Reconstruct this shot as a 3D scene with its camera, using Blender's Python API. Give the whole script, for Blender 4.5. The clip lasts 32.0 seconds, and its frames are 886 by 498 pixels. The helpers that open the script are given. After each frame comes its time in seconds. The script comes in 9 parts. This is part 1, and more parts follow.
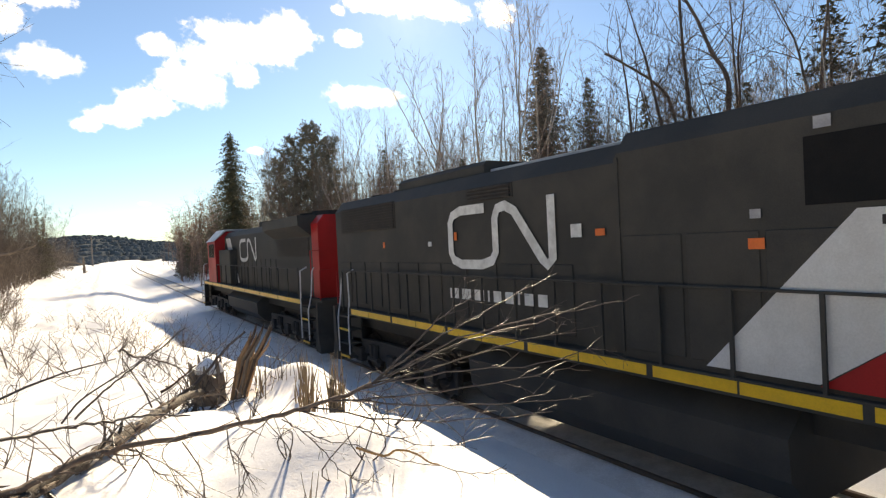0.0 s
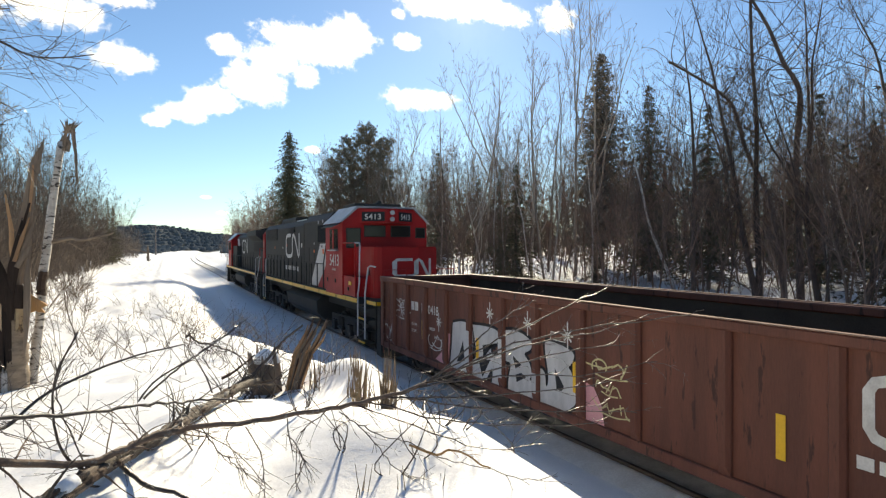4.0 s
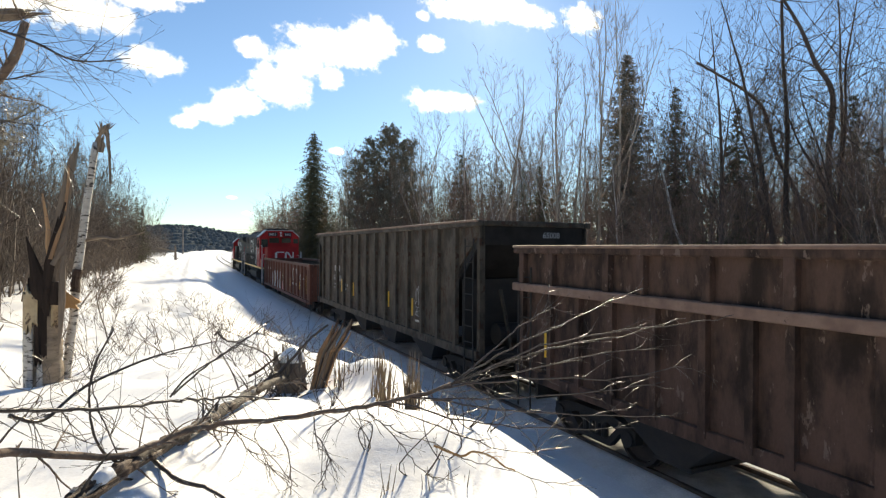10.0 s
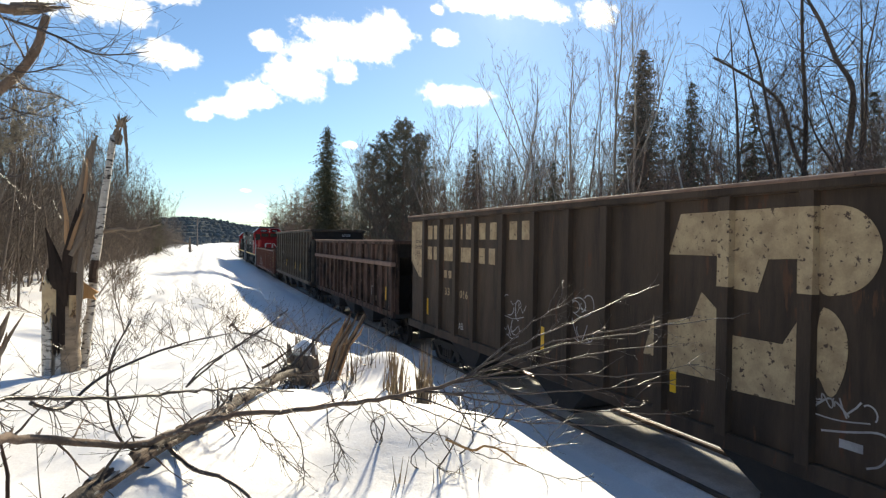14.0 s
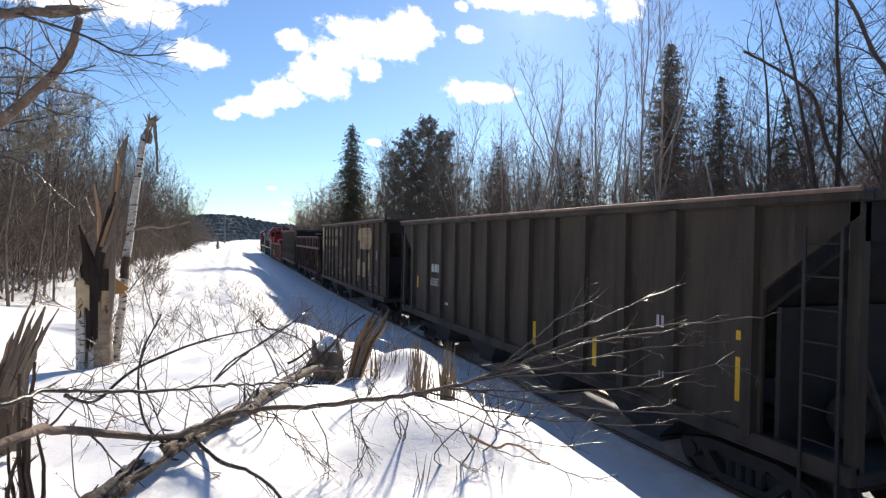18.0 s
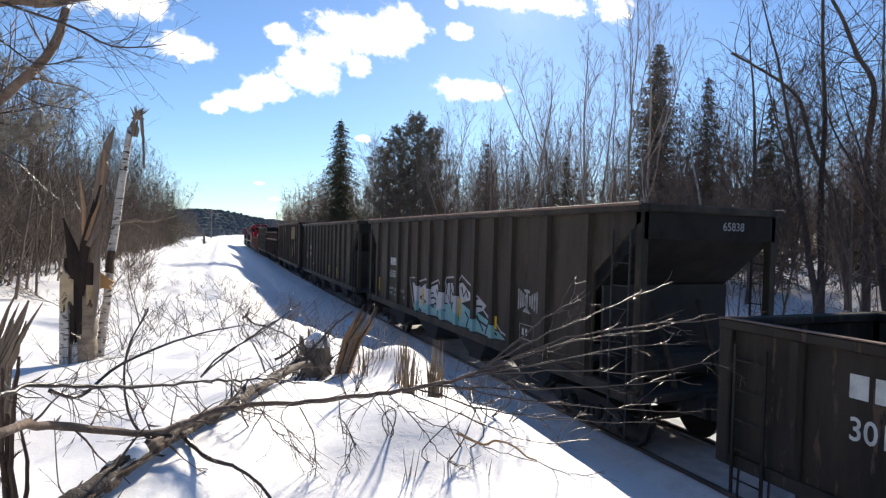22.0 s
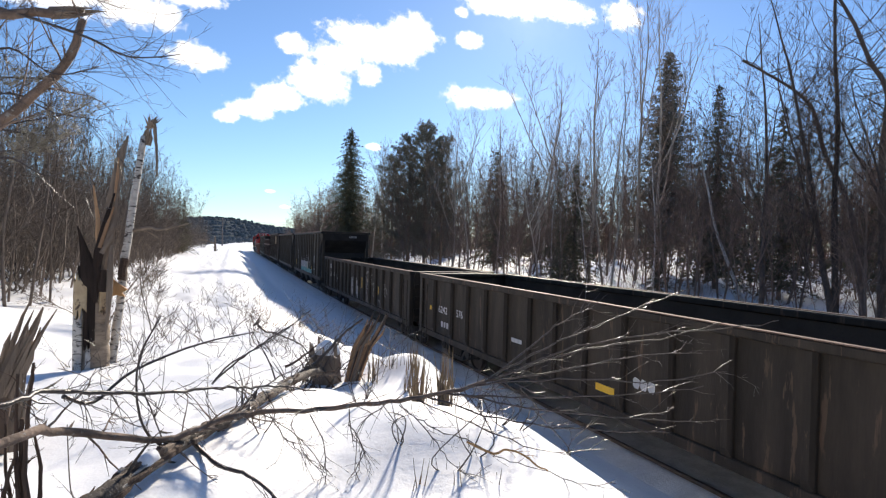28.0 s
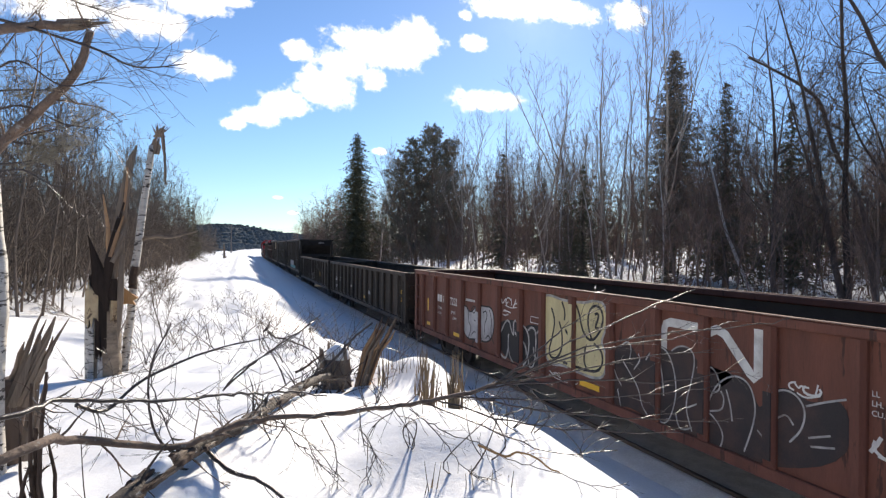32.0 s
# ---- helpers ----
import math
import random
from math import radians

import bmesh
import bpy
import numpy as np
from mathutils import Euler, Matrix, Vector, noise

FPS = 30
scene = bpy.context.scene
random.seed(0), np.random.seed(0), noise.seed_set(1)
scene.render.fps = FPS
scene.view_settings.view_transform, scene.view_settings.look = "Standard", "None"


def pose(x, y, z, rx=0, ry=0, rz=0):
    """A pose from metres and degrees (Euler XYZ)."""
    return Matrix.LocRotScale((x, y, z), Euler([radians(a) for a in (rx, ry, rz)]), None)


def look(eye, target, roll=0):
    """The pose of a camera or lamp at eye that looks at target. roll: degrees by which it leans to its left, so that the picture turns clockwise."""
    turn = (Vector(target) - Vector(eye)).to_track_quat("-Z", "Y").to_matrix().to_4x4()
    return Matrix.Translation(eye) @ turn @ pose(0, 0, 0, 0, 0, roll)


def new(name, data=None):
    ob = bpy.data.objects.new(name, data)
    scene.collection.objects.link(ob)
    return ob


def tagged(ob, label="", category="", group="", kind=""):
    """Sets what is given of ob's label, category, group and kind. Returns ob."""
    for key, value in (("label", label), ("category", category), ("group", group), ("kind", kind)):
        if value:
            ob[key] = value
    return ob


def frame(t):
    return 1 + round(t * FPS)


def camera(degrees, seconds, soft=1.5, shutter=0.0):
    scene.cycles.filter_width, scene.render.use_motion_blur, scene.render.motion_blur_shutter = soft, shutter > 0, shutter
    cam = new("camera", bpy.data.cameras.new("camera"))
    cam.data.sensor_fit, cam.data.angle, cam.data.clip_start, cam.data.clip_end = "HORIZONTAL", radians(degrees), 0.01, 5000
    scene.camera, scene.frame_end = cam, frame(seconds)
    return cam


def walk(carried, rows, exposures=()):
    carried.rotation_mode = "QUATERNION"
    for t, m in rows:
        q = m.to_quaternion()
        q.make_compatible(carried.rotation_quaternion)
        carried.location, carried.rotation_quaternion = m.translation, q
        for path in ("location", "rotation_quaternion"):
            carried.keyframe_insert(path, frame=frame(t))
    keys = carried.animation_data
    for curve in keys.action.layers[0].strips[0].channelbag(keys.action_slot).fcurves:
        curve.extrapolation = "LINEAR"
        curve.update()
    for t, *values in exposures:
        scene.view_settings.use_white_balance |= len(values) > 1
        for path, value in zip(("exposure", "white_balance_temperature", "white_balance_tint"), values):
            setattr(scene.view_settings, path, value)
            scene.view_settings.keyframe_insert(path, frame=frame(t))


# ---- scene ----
cam = camera(74.55, 32.0, soft=1.28)
# the picture grows a little colder as the pale engine and dark cars pass
EXPOSURES = [(0.0, 1.27, 9400, 10), (1.0, 1.16, 8800, 7), (3.0, 1.10, 8300, 5), (14.0, 1.10, 8150, 5), (18.0, 1.05, 7300, 11), (32.0, 1.0, 7150, 11)]
PATH = [
    (0, pose(0.089, 0, 3.499, 89.228, 2.790, -31.783)),
    (0.5, pose(0.083, 0, 3.499, 88.991, 1.769, -31.145)),
    (1, pose(0.073, 0, 3.499, 89.081, 1.312, -30.220)),
    (1.5, pose(0.060, 0, 3.499, 89.127, 1.100, -29.907)),
    (2, pose(0.039, 0, 3.499, 89.282, 0.661, -29.289)),
    (2.5, pose(0.020, 0, 3.499, 89.448, 0.219, -28.141)),
    (3, pose(0.015, 0, 3.499, 89.545, -0.077, -27.453)),
    (3.5, pose(0.013, 0, 3.499, 89.623, -0.030, -27.274)),
    (5.5, pose(-0.001, 0, 3.499, 90.109, 0.408, -25.582)),
    (6, pose(-0.003, 0, 3.499, 90.095, 0.155, -25.352)),
    (6.5, pose(-0.001, 0, 3.499, 90.086, 0.270, -25.564)),
    (7, pose(-0.002, 0, 3.499, 90.095, 0.320, -25.716)),
    (7.5, pose(-0.006, 0, 3.499, 90.133, -0.024, -25.607)),
    (8, pose(-0.008, 0, 3.499, 90.083, -0.066, -25.440)),
    (8.5, pose(-0.007, 0, 3.499, 90.055, -0.029, -25.208)),
    (9, pose(-0.009, 0, 3.499, 90.016, -0.056, -25.040)),
    (9.5, pose(-0.012, 0, 3.499, 89.978, -0.109, -24.891)),
    (10, pose(-0.016, 0, 3.499, 89.889, -0.324, -24.789)),
    (10.5, pose(-0.018, 0, 3.499, 89.697, -0.516, -24.624)),
    (11, pose(-0.019, 0, 3.499, 89.265, -0.192, -24.418)),
    (11.5, pose(-0.021, 0, 3.499, 89.148, 0.044, -24.139)),
    (12, pose(-0.025, 0, 3.499, 89.056, -0.312, -23.777)),
    (12.5, pose(-0.028, 0, 3.499, 89.207, -0.848, -23.568)),
    (13, pose(-0.028, 0, 3.499, 89.265, -0.932, -23.443)),
    (13.5, pose(-0.026, 0, 3.499, 89.308, -0.859, -23.406)),
    (14, pose(-0.026, 0, 3.499, 89.355, -0.885, -23.596)),
    (14.5, pose(-0.028, 0, 3.499, 89.333, -0.937, -23.773)),
    (16.5, pose(-0.012, 0, 3.499, 89.473, -0.674, -23.334)),
    (17, pose(-0.015, 0, 3.499, 89.398, -0.555, -21.400)),
    (17.5, pose(-0.019, 0, 3.499, 89.215, -0.616, -20.956)),
    (18, pose(-0.025, 0, 3.499, 89.045, -0.943, -21.259)),
    (18.5, pose(-0.028, 0, 3.499, 88.939, -1.039, -21.429)),
    (19, pose(-0.030, 0, 3.499, 88.903, -1.108, -21.247)),
    (19.5, pose(-0.030, 0, 3.499, 88.909, -1.147, -21.136)),
    (20, pose(-0.030, 0, 3.499, 88.902, -1.099, -21.363)),
    (20.5, pose(-0.030, 0, 3.499, 88.925, -1.173, -21.734)),
    (21, pose(-0.031, 0, 3.499, 88.876, -1.224, -21.972)),
    (21.5, pose(-0.033, 0, 3.499, 88.876, -1.415, -22.151)),
    (22, pose(-0.034, 0, 3.499, 88.792, -1.521, -22.424)),
    (22.5, pose(-0.034, 0, 3.499, 88.780, -1.448, -22.659)),
    (23, pose(-0.032, 0, 3.499, 88.810, -1.300, -22.712)),
    (23.5, pose(-0.030, 0, 3.499, 88.895, -1.122, -22.724)),
    (24, pose(-0.032, 0, 3.499, 89.014, -1.087, -22.605)),
    (24.5, pose(-0.033, 0, 3.499, 89.061, -1.478, -22.479)),
    (25, pose(-0.033, 0, 3.499, 89.159, -1.878, -22.435)),
    (25.5, pose(-0.034, 0, 3.499, 89.237, -2.214, -22.389)),
    (27.5, pose(-0.034, 0, 3.499, 89.376, -1.263, -22.164)),
    (28, pose(-0.038, 0, 3.499, 89.531, -1.574, -21.478)),
    (28.5, pose(-0.042, 0, 3.499, 89.779, -1.842, -21.085)),
    (29, pose(-0.039, 0, 3.499, 89.804, -2.038, -20.974)),
    (29.5, pose(-0.035, 0, 3.499, 89.733, -1.423, -20.887)),
    (30, pose(-0.033, 0, 3.499, 89.731, -1.261, -20.868)),
    (30.5, pose(-0.030, 0, 3.499, 89.719, -1.088, -21.564)),
    (31, pose(-0.027, 0, 3.499, 89.688, -0.673, -21.647)),
    (31.5, pose(-0.028, 0, 3.499, 89.676, -0.488, -20.971)),
    (32, pose(-0.037, 0, 3.499, 89.822, -0.561, -20.705)),
]
walk(cam, PATH, EXPOSURES)
# ---- world, sun, exposure ----
SUN_AZ, SUN_EL = 29.5, 23.3          # degrees east of +y, degrees above the horizon


def sun_and_sky():
    az, el = radians(SUN_AZ), radians(SUN_EL)
    way = Vector((math.sin(az) * math.cos(el), math.cos(az) * math.cos(el), math.sin(el)))
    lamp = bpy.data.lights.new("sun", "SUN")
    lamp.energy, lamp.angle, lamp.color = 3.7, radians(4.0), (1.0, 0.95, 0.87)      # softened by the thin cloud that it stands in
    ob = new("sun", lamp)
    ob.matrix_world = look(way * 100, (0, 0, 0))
    world = bpy.data.worlds.new("sky")
    scene.world = world
    world.use_nodes = True
    nt = world.node_tree
    nt.nodes.clear()
    N, L = nt.nodes.new, nt.links.new
    out, bg = N("ShaderNodeOutputWorld"), N("ShaderNodeBackground")
    sky = N("ShaderNodeTexSky")
    sky.sky_type, sky.sun_disc = "NISHITA", False
    sky.sun_elevation, sky.sun_rotation = el, az
    sky.air_density, sky.dust_density, sky.ozone_density = 1.0, 0.08, 3.0
    bg.inputs["Strength"].default_value = 0.05
    L(bg.outputs[0], out.inputs[0])

    def calc(op, a, b=None, c=None):
        n = N("ShaderNodeMath")
        n.operation = op
        for k, v in enumerate((a, b, c)):
            if v is None:
                continue
            if isinstance(v, (int, float)):
                n.inputs[k].default_value = v
            else:
                L(v, n.inputs[k])
        return n.outputs[0]

    tc, sep = N("ShaderNodeTexCoord"), N("ShaderNodeSeparateXYZ")
    L(tc.outputs["Generated"], sep.inputs[0])
    ahead = calc("MAXIMUM", sep.outputs[1], 0.05)
    u, v = calc("DIVIDE", sep.outputs[0], ahead), calc("DIVIDE", sep.outputs[2], ahead)
    comb = N("ShaderNodeCombineXYZ")
    L(u, comb.inputs[0])
    L(v, comb.inputs[1])

    def noise_of(scale, detail, rough=0.55):
        n = N("ShaderNodeTexNoise")
        n.inputs["Scale"].default_value, n.inputs["Detail"].default_value, n.inputs["Roughness"].default_value = scale, detail, rough
        L(comb.outputs[0], n.inputs["Vector"])
        return n.outputs["Fac"]

    n1, n2 = noise_of(17, 8, 0.6), noise_of(55, 6, 0.62)
    best = None
    for cu, cv, a, b in CLOUDS:
        du, dv = calc("DIVIDE", calc("SUBTRACT", u, cu), a), calc("DIVIDE", calc("SUBTRACT", v, cv), b)
        d = calc("SUBTRACT", 1.0, calc("SQRT", calc("ADD", calc("MULTIPLY", du, du), calc("MULTIPLY", dv, dv))))
        best = d if best is None else calc("SMOOTH_MAX", best, d, 0.05)
    ragged = calc("ADD", best, calc("ADD", calc("MULTIPLY", calc("SUBTRACT", n1, 0.5), 1.5), calc("MULTIPLY", calc("SUBTRACT", n2, 0.5), 1.1)))
    ramp = N("ShaderNodeMapRange")
    ramp.interpolation_type = "SMOOTHSTEP"
    ramp.inputs[1].default_value, ramp.inputs[2].default_value = -0.02, 0.55
    L(ragged, ramp.inputs[0])
    # thin haze round the sun
    dot = N("ShaderNodeVectorMath")
    dot.operation = "DOT_PRODUCT"
    dot.inputs[1].default_value = way
    L(tc.outputs["Generated"], dot.inputs[0])
    near = N("ShaderNodeMapRange")
    near.inputs[1].default_value, near.inputs[2].default_value = math.cos(radians(10.0)), 1.0
    L(dot.outputs["Value"], near.inputs[0])
    halo = calc("MULTIPLY", calc("POWER", near.outputs[0], 5.0), calc("ADD", 0.2, calc("MULTIPLY", n1, 2.2)))
    mix = N("ShaderNodeMix")
    mix.data_type = "RGBA"
    L(ramp.outputs[0], mix.inputs["Factor"])
    tint = N("ShaderNodeMix")
    tint.data_type, tint.blend_type = "RGBA", "MULTIPLY"
    tint.inputs["Factor"].default_value = 1
    tint.inputs["B"].default_value = (0.95, 1.20, 1.55, 1)      # the clear cold blue of the day
    L(sky.outputs[0], tint.inputs["A"])
    L(tint.outputs["Result"], mix.inputs["A"])
    mix.inputs["B"].default_value = (16, 16.3, 17, 1)
    add = N("ShaderNodeMix")
    add.data_type, add.blend_type = "RGBA", "ADD"
    add.inputs["Factor"].default_value = 1
    L(mix.outputs["Result"], add.inputs["A"])
    L(halo, add.inputs["B"])
    L(add.outputs["Result"], bg.inputs[0])


# clouds as they stand ahead: across and up (both over the distance ahead), half width, half height
CLOUDS = [
    (0.255, 0.352, 0.100, 0.042), (0.322, 0.374, 0.062, 0.042), (0.114, 0.328, 0.030, 0.022), (0.190, 0.318, 0.055, 0.032), (0.156, 0.270, 0.058, 0.044),
    (0.096, 0.236, 0.052, 0.026), (0.052, 0.214, 0.046, 0.020), (0.016, 0.197, 0.026, 0.013), (0.246, 0.292, 0.028, 0.024), (-0.035, 0.283, 0.052, 0.028),
    (-0.115, 0.343, 0.075, 0.032), (-0.05, 0.378, 0.060, 0.020), (0.005, 0.395, 0.045, 0.014), (-0.22, 0.345, 0.09, 0.03),
    (0.445, 0.277, 0.062, 0.026), (0.505, 0.279, 0.042, 0.022), (0.570, 0.475, 0.135, 0.034), (0.475, 0.452, 0.06, 0.024), (0.655, 0.470, 0.07, 0.030), (0.438, 0.382, 0.030, 0.017), (0.782, 0.489, 0.062, 0.037),
    (0.254, 0.168, 0.016, 0.008), (0.084, 0.080, 0.012, 0.004), (0.108, 0.055, 0.012, 0.004), (0.417, 0.432, 0.018, 0.012),
]
sun_and_sky()


# ---- materials ----
def surface(name, base, second=None, rough=0.6, metal=0.0, patch=1.5, grain=40.0, amount=0.6, bump=0.15, stretch=(1, 1, 1),
            third=None, third_at=0.62, vary=0.0, spec=0.4, lump=0.0, island=0.0):
    """A worn two-scale surface: broad patches towards a second colour, fine grain, sharp-edged spots of a third, and relief."""
    m = bpy.data.materials.new(name)
    m.use_nodes = True
    nt = m.node_tree
    nt.nodes.clear()
    N, L = nt.nodes.new, nt.links.new
    out, bs = N("ShaderNodeOutputMaterial"), N("ShaderNodeBsdfPrincipled")
    L(bs.outputs[0], out.inputs[0])
    tc, mp = N("ShaderNodeTexCoord"), N("ShaderNodeMapping")
    mp.inputs["Scale"].default_value = stretch
    L(tc.outputs["Object"], mp.inputs["Vector"])

    def tex(scale, detail, rough_=0.6):
        n = N("ShaderNodeTexNoise")
        n.inputs["Scale"].default_value, n.inputs["Detail"].default_value, n.inputs["Roughness"].default_value = scale, detail, rough_
        L(mp.outputs[0], n.inputs["Vector"])
        return n.outputs["Fac"]

    def span(x, a, b):
        n = N("ShaderNodeMapRange")
        n.interpolation_type = "SMOOTHSTEP"
        n.inputs[1].default_value, n.inputs[2].default_value = a, b
        L(x, n.inputs[0])
        return n.outputs[0]

    def blend(fac, a, b, kind="MIX"):
        n = N("ShaderNodeMix")
        n.data_type, n.blend_type = "RGBA", kind
        if isinstance(fac, (int, float)):
            n.inputs["Factor"].default_value = fac
        else:
            L(fac, n.inputs["Factor"])
        for k, v in (("A", a), ("B", b)):
            if isinstance(v, tuple):
                n.inputs[k].default_value = (*v, 1)
            else:
                L(v, n.inputs[k])
        return n.outputs["Result"]

    second = second or tuple(c * 0.72 for c in base)
    broad, fine = tex(patch, 5), tex(grain, 4)
    half = N("ShaderNodeMath")
    half.operation = "MULTIPLY"
    half.inputs[1].default_value = amount
    L(span(broad, 0.36, 0.68), half.inputs[0])
    col = blend(half.outputs[0], base, second)
    if third:
        col = blend(span(tex(patch * 2.7, 7, 0.68), third_at, third_at + 0.05), col, third)
    shade = N("ShaderNodeMapRange")
    shade.inputs[3].default_value, shade.inputs[4].default_value = 0.80, 1.2
    L(fine, shade.inputs[0])
    col = blend(1.0, col, shade.outputs[0], "MULTIPLY")
    if vary:
        info = N("ShaderNodeObjectInfo")
        r = N("ShaderNodeMapRange")
        r.inputs[3].default_value, r.inputs[4].default_value = 1 - vary, 1 + vary
        L(info.outputs["Random"], r.inputs[0])
        col = blend(1.0, col, r.outputs[0], "MULTIPLY")
    if island:
        geo = N("ShaderNodeNewGeometry")
        r = N("ShaderNodeMapRange")
        r.inputs[3].default_value, r.inputs[4].default_value = 1 - island, 1 + island
        L(geo.outputs["Random Per Island"], r.inputs[0])
        col = blend(1.0, col, r.outputs[0], "MULTIPLY")
    L(col, bs.inputs["Base Color"])
    rr = N("ShaderNodeMapRange")
    rr.inputs[3].default_value, rr.inputs[4].default_value = max(0.05, rough - 0.12), min(1, rough + 0.12)
    L(broad, rr.inputs[0])
    L(rr.outputs[0], bs.inputs["Roughness"])
    bs.inputs["Metallic"].default_value = metal
    bs.inputs["Specular IOR Level"].default_value = spec
    if bump:
        b = N("ShaderNodeBump")
        b.inputs["Strength"].default_value, b.inputs["Distance"].default_value = bump, 0.02
        L(fine, b.inputs["Height"])
        if lump:
            b2 = N("ShaderNodeBump")
            b2.inputs["Strength"].default_value, b2.inputs["Distance"].default_value = lump, 0.12
            L(broad, b2.inputs["Height"])
            L(b2.outputs[0], b.inputs["Normal"])
        L(b.outputs[0], bs.inputs["Normal"])
    return m


SNOW = surface("snow", (0.9, 0.9, 0.905), (0.86, 0.865, 0.875), 0.6, patch=0.9, grain=60, amount=0.4, bump=0.12, spec=0.25, lump=0.22)
TRACK_SNOW = surface("packed dirty snow", (0.84, 0.84, 0.84), (0.66, 0.65, 0.64), 0.8, patch=1.8, grain=30, amount=0.7, bump=0.5)
# lower tone puts the shade under the cars into the gauge snow
GAUGE_SHADE = surface("snow greyed for car shade", (0.60, 0.59, 0.57), (0.42, 0.41, 0.39), 0.8, patch=3.0, grain=30, amount=0.8, bump=0.6)
STEEL_RAIL = surface("worn rail steel", (0.16, 0.12, 0.10), (0.10, 0.07, 0.05), 0.45, 0.6, patch=3, grain=60)
BROWN = surface("faded brown gondola paint", (0.175, 0.068, 0.046), (0.105, 0.046, 0.034), 0.6, patch=2.0, grain=55, amount=0.8, stretch=(1, 1, 0.16),
                third=(0.07, 0.034, 0.025), third_at=0.58, bump=0.3, spec=0.2)
GREY = surface("weathered grey hopper paint", (0.105, 0.084, 0.063), (0.036, 0.029, 0.022), 0.6, patch=2.6, grain=45, amount=0.9, stretch=(1, 1, 0.6),
               third=(0.066, 0.035, 0.022), third_at=0.545, bump=0.3, spec=0.2)
RUST = surface("rusted ore car steel", (0.125, 0.074, 0.056), (0.032, 0.022, 0.017), 0.8, patch=2.6, grain=40, amount=1.0, stretch=(1, 1, 0.4),
               third=(0.19, 0.135, 0.108), third_at=0.60, bump=0.4, spec=0.2)
BELT = surface("pale flaking rusty rail and sunlit rim", (0.30, 0.19, 0.14), (0.17, 0.10, 0.075), 0.8, patch=2.5, grain=40, amount=0.8, third=(0.09, 0.05, 0.035), third_at=0.63, bump=0.3)
BN_DARK = surface("faded dark brown car paint", (0.080, 0.054, 0.037), (0.028, 0.020, 0.015), 0.6, patch=2.0, grain=50, amount=0.8, stretch=(1, 1, 0.16),
                  third=(0.10, 0.05, 0.03), third_at=0.58, bump=0.3, spec=0.2)
BLACK = surface("dusty black car paint", (0.070, 0.053, 0.038), (0.022, 0.018, 0.014), 0.55, patch=2.0, grain=45, amount=0.8, stretch=(1, 1, 0.16),
                third=(0.075, 0.05, 0.035), third_at=0.58, bump=0.3, spec=0.2)
OLIVE = surface("dull black gondola paint", (0.050, 0.038, 0.028), (0.017, 0.014, 0.011), 0.6, patch=2.0, grain=45, amount=0.8, stretch=(1, 1, 0.16),
                third=(0.10, 0.065, 0.045), third_at=0.58, bump=0.3, spec=0.2)
# near black holds the shade of the trailing end sheets
END_SHADE = surface("end sheet darkened for shade", (0.032, 0.027, 0.023), (0.018, 0.015, 0.013), 0.7, patch=2, grain=40, amount=0.8, bump=0.3, spec=0.12)
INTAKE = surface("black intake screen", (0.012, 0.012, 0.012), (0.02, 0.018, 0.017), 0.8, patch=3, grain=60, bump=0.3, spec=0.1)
UNDER = surface("grimy running gear", (0.030, 0.026, 0.023), (0.055, 0.045, 0.038), 0.8, patch=3, grain=40, bump=0.3)
WHEEL = surface("rusty wheel steel", (0.06, 0.045, 0.036), (0.035, 0.028, 0.024), 0.6, 0.4, patch=5, grain=50)
INSIDE = surface("rusty car floor and shaded wall liner", (0.085, 0.066, 0.050), (0.045, 0.035, 0.027), 0.9, patch=1.2, grain=30, bump=0.3, spec=0.08)
LOCO_RED = surface("locomotive red paint", (0.41, 0.017, 0.017), (0.28, 0.016, 0.015), 0.5, patch=0.8, grain=60, amount=0.7, bump=0.06, spec=0.2)
LOCO_BLACK = surface("locomotive black paint", (0.050, 0.048, 0.044), (0.082, 0.074, 0.063), 0.6, patch=0.8, grain=60, amount=0.7, bump=0.06, spec=0.08)
LOCO_WHITE = surface("grimy white stripe paint", (0.62, 0.61, 0.58), (0.48, 0.46, 0.42), 0.5, patch=1.2, grain=50, amount=0.6, bump=0.05)
# base grey lifted to stand for the sky reflected in the roof
ROOF_GREY = surface("scuffed grey roof paint lightened for sky sheen", (0.42, 0.42, 0.41), (0.26, 0.26, 0.26), 0.4, patch=1.5, grain=50, amount=0.7, bump=0.08)
YELLOW = surface("reflective yellow tape", (0.80, 0.46, 0.02), (0.62, 0.34, 0.02), 0.4, patch=4, grain=60, amount=0.5, bump=0.03)
ORANGE = surface("orange placard", (0.80, 0.16, 0.03), None, 0.5, bump=0.02)
WHITE_PAINT = surface("stencil white paint", (0.66, 0.65, 0.61), (0.42, 0.40, 0.37), 0.6, patch=5, grain=50, amount=0.7, bump=0.03)
CREAM = surface("weathered cream lettering", (0.50, 0.37, 0.215), (0.31, 0.21, 0.12), 0.7, patch=4, grain=40, amount=0.8, third=(0.09, 0.055, 0.035), third_at=0.575, bump=0.05)
TEAL = surface("teal spray paint", (0.15, 0.40, 0.40), (0.36, 0.50, 0.50), 0.5, patch=2, grain=50, bump=0.02)
SILVER = surface("silver spray paint", (0.54, 0.535, 0.53), (0.38, 0.38, 0.38), 0.45, patch=3, grain=50, amount=0.8, stretch=(1, 1, 0.35), bump=0.02)
CHALK = surface("chalky grey spray paint", (0.42, 0.41, 0.41), (0.24, 0.23, 0.23), 0.6, patch=3, grain=50, amount=0.8, bump=0.02)
